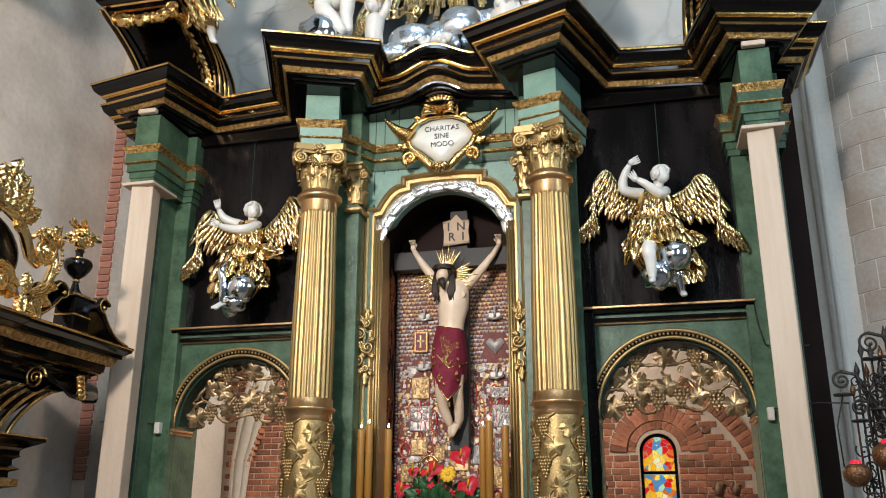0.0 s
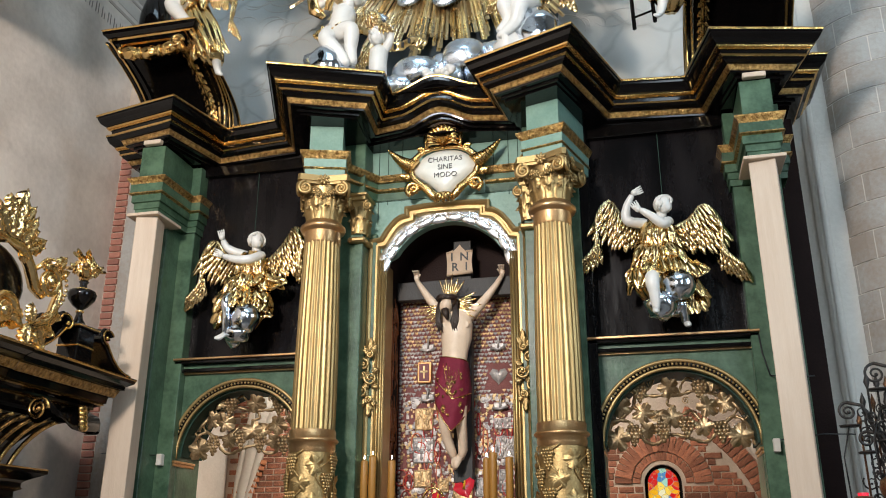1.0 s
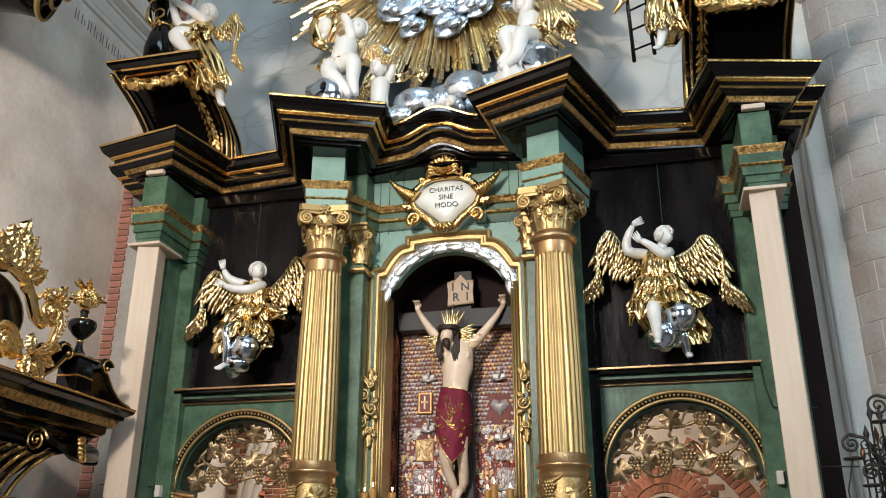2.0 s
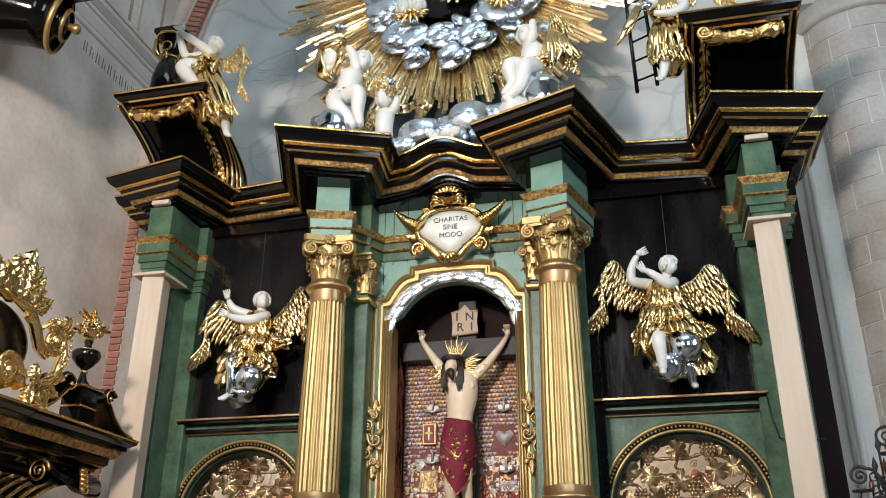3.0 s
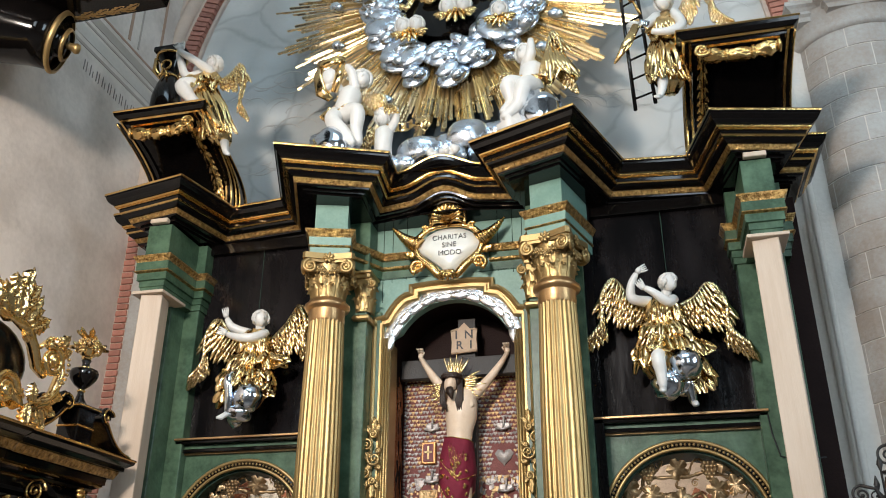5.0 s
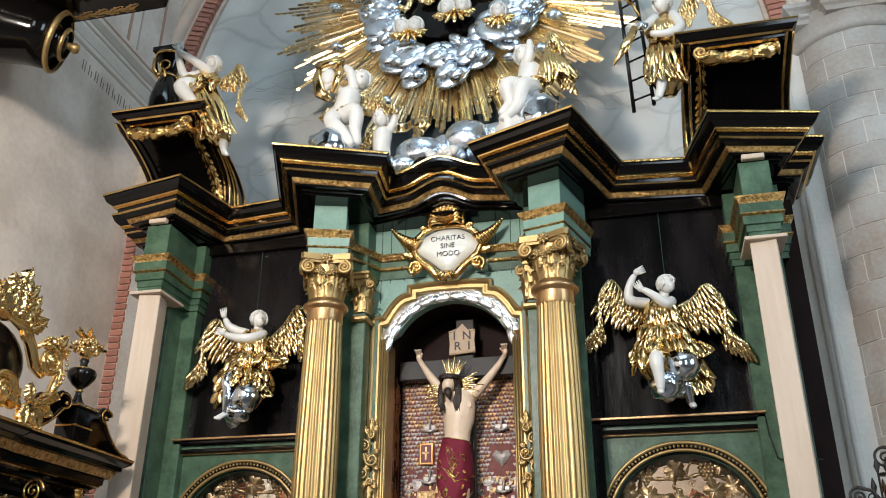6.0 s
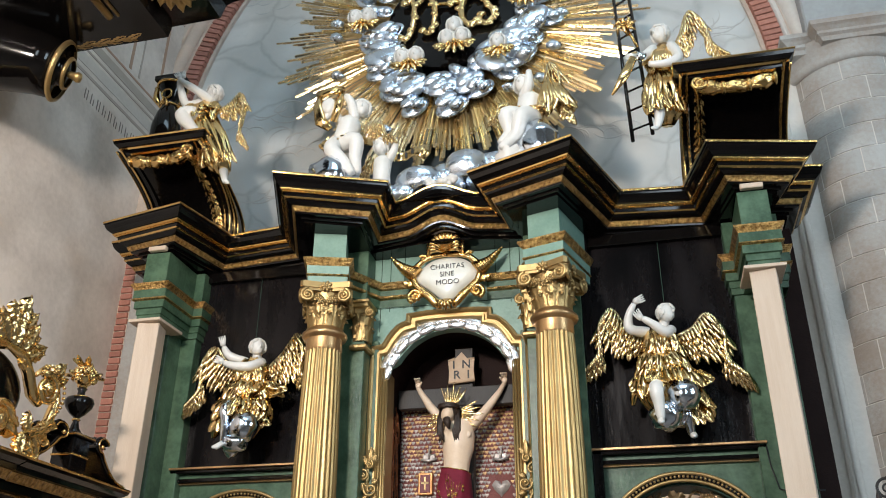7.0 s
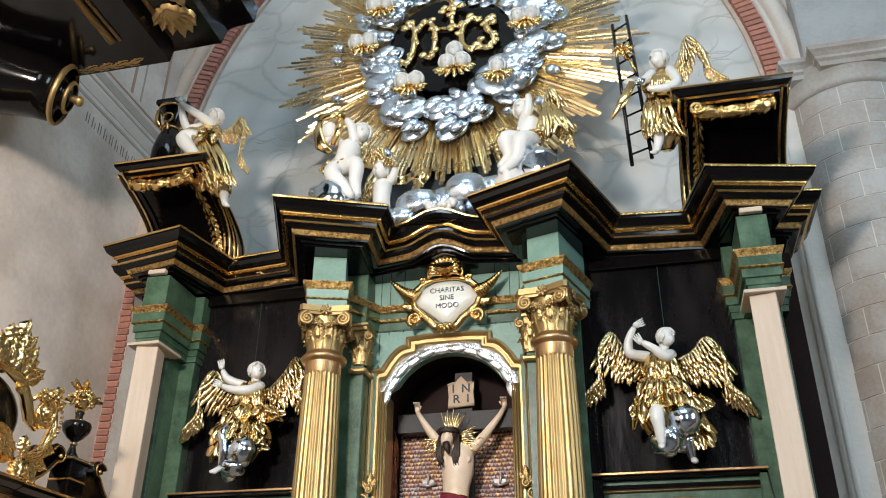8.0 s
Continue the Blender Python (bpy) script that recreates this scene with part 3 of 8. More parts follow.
# dark wall strip under the cornice over the panels
for sx in (-1, 1):
    mb = MB().box((min(sx * 1.2, sx * 2.6), 0.06, 4.86), (max(sx * 1.2, sx * 2.6), 0.3, 4.97), 0)
    part("lower_fascia", mb, BLACK, cornice)

# ---- columns ----
def leaf_ring(mb, c, r, z0, h, n, w, curl, mi=0, off=0.0):
    """A ring of acanthus leaves that bend outwards."""
    for i in range(n):
        a = 2 * math.pi * (i + off) / n
        d, t = Vector((math.cos(a), math.sin(a), 0)), Vector((-math.sin(a), math.cos(a), 0))
        vs, fs, k = [], [], 6
        for j in range(k + 1):
            s = j / k
            o = r + curl * s ** 2.5
            zz = z0 + h * (s if s < 0.85 else 0.85 - (s - 0.85) * 1.2)
            ww = w * (0.75 + 0.5 * math.sin(math.pi * s)) * (1 - 0.75 * s ** 4) * (1 + 0.18 * (j % 2))
            for q, lift in ((-1, -0.012), (-0.5, 0.008), (0, -0.004), (0.5, 0.008), (1, -0.012)):
                vs.append(Vector(c) + d * (o + lift) + t * ww * q + Vector((0, 0, zz)))
        for j in range(k):
            for q in range(4):
                fs.append((j * 5 + q, j * 5 + q + 1, j * 5 + q + 6, j * 5 + q + 5))
        mb.add(vs, fs, mi)


def spiral(mb, c, r, u, w, turns=2.2, thick=0.014, mi=0, n=40, start=0.0, hand=1):
    """A volute in the plane of u and w."""
    u, w, c = Vector(u), Vector(w), Vector(c)
    pts, rad = [], []
    for i in range(n + 1):
        s = i / n
        a = start + hand * turns * 2 * math.pi * s
        rr = r * (1 - 0.86 * s)
        pts.append(c + (u * math.cos(a) + w * math.sin(a)) * rr)
        rad.append(thick * (1 - 0.45 * s))
    mb.tube(pts, rad, 7, mi, up=u.cross(w))
    mb.ball(pts[-1], thick * 1.3, mi, 8, 6)


def column(sx):
    c = Vector((sx * AX, AY, 0))
    col = thing("column", (c.x, c.y, 0.8), "fluted gilded column with a carved vine drum", "column", "columns flanking the niche")
    mb = MB().lathe([(0.182, 2.23), (0.183, 2.5), (0.18, 2.9), (0.172, 3.3), (0.160, 3.75), (0.156, 3.86)], c, 240, 0, None, 0.011, 24)
    part("shaft", mb, GOLDM, col, "fluted gold shaft")
    mb = MB().lathe([(0.15, 3.84), (0.160, 3.86), (0.158, 3.95), (0.16, 3.955), (0.19, 3.965), (0.20, 3.985), (0.198, 4.005), (0.175, 4.02), (0.168, 4.04), (0.14, 4.06)], c, 40, 0)
    part("necking", mb, COPPER, col, "smooth ring under the capital")
    mb = MB().lathe([(0.186, 2.24), (0.19, 2.235), (0.19, 2.175), (0.205, 2.17), (0.214, 2.155), (0.205, 2.14), (0.19, 2.135), (0.192, 2.09), (0.185, 2.06)], c, 40, 0)
    part("shaft_ring", mb, COPPER, col, "reddish ring at the foot of the shaft")
    mb = MB().lathe([(0.18, 2.08), (0.183, 1.9), (0.185, 1.5), (0.185, 0.95), (0.22, 0.93), (0.24, 0.88), (0.24, 0.8)], c, 40, 0)
    drum = part("drum", mb, GOLDM, col, "lower drum with gilded vine relief")
    # vine: winding stem, leaves and bunches of grapes
    rnd = random.Random(5)
    mb = MB()
    for ph in (0.0, 1.26, 2.5, 3.8, 5.0):
        pts = []
        for i in range(60):
            s = i / 59
            a = ph + 2.4 * s + 0.5 * math.sin(s * 16 + ph)
            pts.append(c + Vector((0.192 * math.cos(a), 0.192 * math.sin(a), 1.0 + 1.07 * s)))
        mb.tube(pts, [0.007 + 0.002 * math.sin(i * 2.3) for i in range(60)], 6, 0)
    part("vine_stem", mb, GOLDM, drum)
    mb, mg = MB(), MB()
    for k in range(7):
        for i in range(6):
            a = 2 * math.pi * (i + 0.5 * (k % 2)) / 6 + rnd.uniform(-0.12, 0.12)
            z = 1.1 + 0.143 * k
            d, t = Vector((math.cos(a), math.sin(a), 0)), Vector((-math.sin(a), math.cos(a), 0))
            if (i + k) % 2:
                leaf = MB()
                vine_leaf(leaf, c + d * 0.19 + Vector((0, 0, z)), d, t, 0.078, rnd)
                # lay the leaf round the drum
                vs = []
                for v in leaf.v:
                    o = Vector(v) - c
                    a2, r2 = a + o.dot(t) / 0.19, 0.197 + 0.9 * (o.dot(d) - 0.19)
                    vs.append((c.x + r2 * math.cos(a2), c.y + r2 * math.sin(a2), v[2]))
                mb.add(vs, [tuple(f) for f in leaf.f], 0)
            else:
                for row, m_ in enumerate((4, 5, 4, 3, 3, 2, 1)):
                    for g in range(m_):
                        mg.ball(c + d * (0.188 + 0.002 * m_) + t * ((g - (m_ - 1) / 2) * 0.0245 + rnd.uniform(-0.003, 0.003)) + Vector((0, 0, z + 0.07 - row * 0.023)), 0.0148, 0, 7, 5)
    tagged(part("vine_leaves", mb, GOLDM, drum), kind="stuff")
    tagged(part("grapes", mg, GOLDM, drum), kind="stuff")
    # composite capital
    mb = MB()
    mb.lathe([(0.142, 4.04), (0.145, 4.2), (0.17, 4.36)], c, 28, 0)
    leaf_ring(mb, c, 0.148, 4.05, 0.14, 12, 0.036, 0.05)
    leaf_ring(mb, c, 0.152, 4.12, 0.17, 12, 0.034, 0.06, off=0.5)
    for k in range(8):
        a = 2 * math.pi * k / 8
        d = Vector((math.cos(a), math.sin(a), 0))
        acanthus(mb, c + d * 0.155 + Vector((0, 0, 4.13)), Vector((0, 0, 1)) + d * 0.25, d, 0.21, 0.052, 0, 0.75, 4)
    cap = part("capital", mb, GOLDM, col, "gilded composite capital with leaves")
    m = turn(-sx * TURN_C, c)
    mb = MB()
    star = []
    for i in range(4):
        a = math.pi / 4 + i * math.pi / 2
        for q in (-0.06, 0.06):
            star.append((0.305 * math.cos(a + q), 0.305 * math.sin(a + q)))
        a += math.pi / 4
        star.append((0.185 * math.cos(a), 0.185 * math.sin(a)))
    st = [m @ (c + Vector((p[0], p[1], 0))) for p in star]
    mb.prism([(p.x, p.y) for p in st], 4.385, 4.44, 0, "xy")
    st2 = [m @ (c + Vector((p[0] * 0.93, p[1] * 0.93, 0))) for p in star]
    mb.prism([(p.x, p.y) for p in st2], 4.36, 4.386, 0, "xy")
    part("abacus", mb, GOLDM, cap)
    R3 = m.to_3x3()
    for i in range(4):
        a = math.pi / 4 + i * math.pi / 2
        for sgn in (-1, 1):
            mb = MB()
            b = a + sgn * 0.16
            o = R3 @ Vector((0.265 * math.cos(b), 0.265 * math.sin(b), 0))
            u = R3 @ Vector((math.cos(a + sgn * 0.9 + math.pi / 2 * 0), math.sin(a + sgn * 0.9), 0))
            side = Vector((0, 0, 1)).cross(u)
            spiral(mb, c + o + Vector((0, 0, 4.31)), 0.062, side, (0, 0, 1), 2.1, 0.017, 0, 36, math.pi / 2, sgn)
            part("volute", mb, GOLDM, cap)
    mb = MB()
    for i in range(4):
        a = i * math.pi / 2
        d = R3 @ Vector((math.cos(a), math.sin(a), 0))
        rosette(mb, c + d * 0.2 + Vector((0, 0, 4.395)), d, 0.05, 7)
        for k in range(5):
            t = Vector((0, 0, 1)).cross(d)
            rosette(mb, c + d * (0.185 + 0.01 * (k % 2)) + t * (k - 2) * 0.05 + Vector((0, 0, 4.25 + 0.02 * abs(k - 2))), d, 0.034, 6)
    part("flowers", mb, GOLDM, cap)
    return col


def rosette(mb, c, d, r, n, mi=0):
    """A carved flower that faces d."""
    d = Vector(d).normalized()
    u = d.cross(Vector((0, 0, 1)))
    u = u.normalized() if u.length > 0.01 else Vector((1, 0, 0))
    w = u.cross(d)
    for i in range(n):
        a = 2 * math.pi * i / n
        e = u * math.cos(a) + w * math.sin(a)
        M = Matrix((e, d.cross(e), d)).transposed()
        mb.ball(Vector(c) + e * r * 0.6 + d * 0.006, (r * 0.5, r * 0.3, r * 0.22), mi, 7, 5, M)
    mb.ball(Vector(c) + d * 0.012, r * 0.28, mi, 7, 5)


def vine_leaf(mb, c, d, t, size, rnd, mi=0):
    """A five-lobed vine leaf with raised ribs, facing d, its tip downwards."""
    d, t = Vector(d).normalized(), Vector(t).normalized()
    up = d.cross(t)
    tw = rnd.uniform(-0.6, 0.6)
    e1 = t * math.cos(tw) + up * math.sin(tw)
    e2 = d.cross(e1)
    vs, fs, n = [Vector(c) + d * 0.004], [], 40
    for ring_, q in ((0.5, 0.012), (1.0, -0.006)):
        for i in range(n):
            a = 2 * math.pi * i / n
            lob = 0.66 + 0.34 * abs(math.cos(2.5 * a + 0.4)) ** 0.6 + 0.05 * math.cos(15 * a + 1)
            lift = q + 0.013 * max(0.0, math.cos(5 * a + 0.8)) ** 4 * ring_ + 0.003 * math.cos(15 * a) * ring_ + 0.018 * math.sin(a * 2 + tw * 5) * ring_
            vs.append(Vector(c) + (e1 * math.cos(a) + e2 * math.sin(a)) * size * lob * ring_ + d * lift * size / 0.085)
    for i in range(n):
        j = (i + 1) % n
        fs.append((0, 1 + i, 1 + j))
        fs.append((1 + i, 1 + n + i, 1 + n + j, 1 + j))
    mb.add(vs, fs, mi)


for sx in (-1, 1):
    column(sx)

# ---- bare timber posts that prop the outer blocks ----
for sx in (-1, 1):
    post = thing("timber_post", (sx * 2.7, -0.47, FLOOR), "plain pale pine post propping the cornice block", "post", "timber posts")
    m = turn(sx * -12, (sx * 2.7, -0.47, 0))
    part("beam", MB().box((sx * 2.7 - 0.1, -0.57, FLOOR), (sx * 2.7 + 0.1, -0.37, 4.21), 0, 0.006, m), PINE, post)
    part("cap_board", MB().box((sx * 2.7 - 0.16, -0.62, 4.21), (sx * 2.7 + 0.16, -0.2, 4.238), 0, 0.004), PINE, post)


# ---- the niche: gilded frame, silver cloud border, case ----
def upright(mb, path, prof, y, mi=0, smooth=False):
    """Moulding carried along a path in the upright plane; prof of (inset, height towards the viewer)."""
    q = MB().sweep([(p[0], p[1], 0) for p in path], prof, mi, smooth)
    return mb.add([(v[0], y - v[2], v[1]) for v in q.v], q.f, mi, smooth)


shoulder = [(0.63 - 0.23 * s, 4.06 + 0.215 * math.sin(s * math.pi / 2) ** 0.9) for s in (0, 0.2, 0.4, 0.6, 0.8, 1.0)]
contour = [(0.735, 0.9), (0.735, 4.045)] + shoulder + [(0.40, 4.345), (0.2, 4.362), (0.0, 4.366)]
contour = contour + [(-p[0], p[1]) for p in contour[-2::-1]]
frame_thing = thing("niche_surround", (0, 0.1, 0.9), "gilded shouldered frame with a silver cloud border round the niche", "surround")
mb = MB()
upright(mb, contour, [(0, 0), (-0.006, 0.03), (0.0, 0.055), (0.02, 0.062), (0.035, 0.05), (0.045, 0.03), (0.06, 0.03), (0.068, 0.05), (0.085, 0.05), (0.098, 0.03), (0.1, 0.0)], 0.1, 0, False)
part("outer_moulding", mb, GOLDM, frame_thing)
mb = MB()
for sx in (-1, 1):
    for xx, r in ((0.625, 0.011), (0.6, 0.014), (0.578, 0.009)):
        mb.tube([(sx * xx, 0.075, 0.9), (sx * xx, 0.075, 3.84)], r, 8, 0)
    mb.box((min(sx * 0.57, sx * 0.64), 0.085, 0.9), (max(sx * 0.57, sx * 0.64), 0.3, 3.85), 0, 0.003)
part("inner_moulding", mb, GOLDM, frame_thing)
rnd = random.Random(3)
mb = MB()
n = 11
for i in range(n + 1):
    a = radians(166 - 152 * i / n)
    ex, ez = 0.592 * math.cos(a), 3.67 + 0.55 * math.sin(a)
    tang = Matrix.Rotation(-(a - math.pi / 2), 3, "Y")
    mb.ball((ex * 1.05, 0.092, ez + 0.03), (0.12, 0.016, 0.06), 0, 20, 10, tang, 0.06, 1.2)
    mb.ball((ex, 0.082 + 0.01 * (i % 2), ez), (0.10 + 0.012 * (i % 2), 0.02, 0.042 + 0.008 * (i % 2)), 0, 20, 10, tang, 0.06, 1.2)
    e1, e2 = Vector((math.sin(a), 0, -math.cos(a))), Vector((math.cos(a), 0, math.sin(a)))
    c = Vector((ex, 0.068, ez))
    for w_, h_ in ((0.075, 0.03), (0.05, 0.018)):
        mb.tube([c + e1 * w_ * math.cos(t) + e2 * h_ * math.sin(t) for t in np.linspace(0.2, 3.6, 14)], 0.004, 5, 0)
part("silver_border", mb, mat("pale_silver_leaf", (0.86, 0.87, 0.88), 0.24, 0.95, second=(0.7, 0.71, 0.74), scale=6, bump=0.3, bumpscale=14), frame_thing, "silver-leaf carved cloud border")
for sx in (-1, 1):
    X = lambda v: sx * (0.635 + v)
    for z_, x_, r_, h_ in ((2.86, 0.10, 0.05, 1), (2.74, 0.03, 0.06, -1), (2.63, 0.11, 0.05, -1), (2.55, 0.04, 0.035, 1), (2.95, 0.045, 0.035, 1), (2.76, 0.12, 0.035, 1)):
        mb = MB()
        spiral(mb, (X(x_), -0.005, z_), r_, (sx, 0, 0), (0, 0, 1), 1.5, 0.013, 0, 26, z_ * 7, h_)
        part("ornament_scroll", mb, GOLDM, frame_thing)
    for z_, x_, a_, L_ in ((2.96, 0.05, 95, 0.15), (2.97, 0.03, 120, 0.09), (2.96, 0.07, 55, 0.1), (2.86, 0.12, 20, 0.08), (2.75, 0.14, -5, 0.07), (2.64, 0.12, -30, 0.08), (2.54, 0.05, -90, 0.14), (2.56, 0.08, -55, 0.09), (2.56, 0.03, -120, 0.08), (2.80, 0.02, 150, 0.06), (2.68, 0.02, 200, 0.06), (2.74, 0.07, 60, 0.08), (2.70, 0.07, -70, 0.08)):
        mb = MB()
        acanthus(mb, (X(x_), 0.02, z_), (sx * math.cos(radians(a_)), -0.25, math.sin(radians(a_))), (0, -1, 0), L_, 0.03, 0, 0.5, 3)
        part("ornament_leaf", mb, GOLDM, frame_thing)

case = thing("niche_case", (0, 0.6, 0.9), "deep dark-lined niche behind the frame", "niche")
for sx in (-1, 1):
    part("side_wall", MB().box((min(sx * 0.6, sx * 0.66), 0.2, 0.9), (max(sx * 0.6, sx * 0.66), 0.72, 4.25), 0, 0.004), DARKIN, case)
    # orange reflections of the side wall, modelled as thin copper strips
    mb = MB()
    rn = random.Random(7)
    for k in range(150):
        y, z = rn.uniform(0.24, 0.6), rn.uniform(1.5, 3.6)
        mb.tube([(sx * 0.598, y, z), (sx * 0.592, y + rn.uniform(-0.01, 0.01), z - 0.08), (sx * 0.596, y, z - rn.uniform(0.12, 0.3))], 0.005, 5, 0)
    part("hanging_chains", mb, mat("copper_glint_strips", (0.45, 0.16, 0.07), 0.3, 0.8, scale=20), case, "thin copper strips standing in for orange reflections on the side wall")
mb = MB()
vault = arc(0, 3.62, 0.6, 180, 0, 20)
mb.prism([(p[0], p[1]) for p in vault] + [(p[0] * 1.1, 3.62 + (p[1] - 3.62) * 1.1) for p in vault[::-1]], 0.2, 0.72, 0)
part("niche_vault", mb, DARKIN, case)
VELVET = mat("maroon_velvet", (0.24, 0.085, 0.075), 0.85, second=(0.12, 0.04, 0.04), scale=9, grain=70, bump=0.3)
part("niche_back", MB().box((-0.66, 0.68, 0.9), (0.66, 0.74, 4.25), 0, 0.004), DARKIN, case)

# ---- votive board with hearts, plates and beads ----
board = thing("votive_board", (0, 0.66, 1.4), "maroon board covered with metal hearts, plaques and beads", "votive board")
part("velvet_ground", MB().box((-0.595, 0.64, 1.0), (0.595, 0.68, 3.68), 0, 0.004), VELVET, board)
VGOLD = mat("votive_gold", (0.74, 0.52, 0.27), 0.5, 0.5, second=(0.5, 0.28, 0.13), scale=20, bump=0.25, rand=0.3)
VSILV = mat("votive_silver", (0.55, 0.50, 0.47), 0.5, 0.5, second=(0.34, 0.29, 0.27), scale=20, bump=0.25, rand=0.35)
CORAL = mat("coral_beads", (0.5, 0.04, 0.03), 0.35, second=(0.35, 0.02, 0.02), scale=20)
CORALP = mat("orange_coral", (0.62, 0.16, 0.08), 0.4, second=(0.5, 0.1, 0.05), scale=20)


def heart(mb, x, y, z, s, mi=0, tilt=0.0):
    """A small domed metal heart."""
    out = []
    for i in range(12):
        t = 2 * math.pi * i / 12
        hx = 0.062 * 16 * math.sin(t) ** 3
        hz = 0.062 * (13 * math.cos(t) - 5 * math.cos(2 * t) - 2 * math.cos(3 * t) - math.cos(4 * t))
        ca, sa = math.cos(tilt), math.sin(tilt)
        out.append((hx * ca - hz * sa, hx * sa + hz * ca))
    vs = [(x + p[0] * s, y, z + p[1] * s) for p in out] + [(x + p[0] * s * 0.6, y - 0.22 * s, z + p[1] * s * 0.6) for p in out] + [(x, y - 0.3 * s, z)]
    fs = []
    for i in range(12):
        j = (i + 1) % 12
        fs += [(i, j, 12 + j, 12 + i), (12 + i, 12 + j, 24)]
    mb.add(vs, fs, mi)


rnd = random.Random(11)
hg, hs = MB(), MB()
row = 0
z = 3.66
while z > 2.62:
    for i in range(33):
        x = -0.57 + 0.0355 * (i + 0.5 * (row % 2)) + rnd.uniform(-0.004, 0.004)
        if x > 0.575 or (z < 2.75 and rnd.random() < 0.35) or abs(x + 0.337) < 0.075 and abs(z - 2.89) < 0.1 or abs(x - 0.36) < 0.1 and abs(z - 2.84) < 0.12:
            continue
        gold = rnd.random() < (0.62 if z > 3.1 else 0.25)
        heart(hg if gold else hs, x, 0.636, z + rnd.uniform(-0.005, 0.005), rnd.uniform(0.0175, 0.0205), 0, rnd.uniform(-0.15, 0.15))
    z -= 0.0385
    row += 1
tagged(part("gold_hearts", hg, VGOLD, board, "rows of small gilt votive hearts"), kind="stuff")
tagged(part("silver_hearts", hs, VSILV, board, "rows of small silver votive hearts"), kind="stuff")
mb = MB()
heart(mb, 0.36, 0.632, 2.84, 0.088)
part("large_heart", mb, VSILV, board, "large embossed silver heart")
mb = MB().box((-0.405, 0.6, 2.79), (-0.27, 0.64, 2.99), 0, 0.006)
part("icon_frame", mb, mat("icon_wood", (0.5, 0.22, 0.07), 0.35, 0.4, scale=8), board, "small framed gilt cross")
mb = MB().box((-0.385, 0.594, 2.81), (-0.29, 0.602, 2.97), 0, 0.002)
part("icon_field", mb, mat("icon_red", (0.16, 0.01, 0.015), 0.5), board)
mb = MB().box((-0.346, 0.585, 2.83), (-0.328, 0.593, 2.95), 0, 0.003).box((-0.372, 0.585, 2.885), (-0.302, 0.593, 2.905), 0, 0.003)
part("icon_cross", mb, VGOLD, board)
# upper pair of small reliefs
for x, z in ((-0.31, 3.13), (0.36, 3.11), (-0.31, 2.66), (0.37, 2.56)):
    mb = MB().box((x - 0.06, 0.615, z - 0.03), (x + 0.06, 0.64, z + 0.03), 0, 0.01)
    mb.tube([(x - 0.07, 0.61, z - 0.02), (x, 0.6, z - 0.035), (x + 0.07, 0.61, z - 0.015)], 0.012, 6, 0).tube([(x, 0.61, z - 0.03), (x + 0.01, 0.6, z + 0.08)], 0.01, 6, 0)
    part("small_relief", mb, VSILV, board)


def relief_plate(x, z, w, h, material, seed):
    """Embossed metal plate: raised rim and knobs of a worn figure relief."""
    rn = random.Random(seed)
    mb = MB().box((x - w / 2, 0.622, z - h / 2), (x + w / 2, 0.642, z + h / 2), 0, 0.004)
    for q in range(26):
        a, b = rn.uniform(-0.42, 0.42) * w, rn.uniform(-0.42, 0.42) * h
        mb.ball((x + a, 0.622, z + b), (rn.uniform(0.008, 0.02), 0.008, rn.uniform(0.01, 0.03)), 0, 6, 4)
    mb.tube([(x - w * 0.46, 0.618, z - h * 0.46), (x + w * 0.46, 0.618, z - h * 0.46), (x + w * 0.46, 0.618, z + h * 0.46), (x - w * 0.46, 0.618, z + h * 0.46), (x - w * 0.46, 0.618, z - h * 0.46)], 0.006, 5, 0)
    return part("embossed_plate", mb, material, board)


for k, (x, z, w, h, ma) in enumerate(((-0.34, 2.46, 0.17, 0.2, VGOLD), (-0.345, 2.18, 0.2, 0.23, VSILV), (0.41, 2.19, 0.17, 0.2, VSILV), (0.4, 2.4, 0.18, 0.09, VSILV), (-0.35, 1.93, 0.16, 0.15, VGOLD),
                                      (-0.16, 1.87, 0.1, 0.12, VGOLD), (0.4, 1.9, 0.1, 0.2, VSILV), (0.4, 1.66, 0.13, 0.2, VGOLD), (-0.46, 1.7, 0.12, 0.16, VGOLD), (0.2, 1.85, 0.12, 0.16, VSILV), (0.52, 2.45, 0.06, 0.1, CORALP), (0.02, 1.8, 0.18, 0.17, VGOLD))):
    relief_plate(x, z, w, h, ma, k)
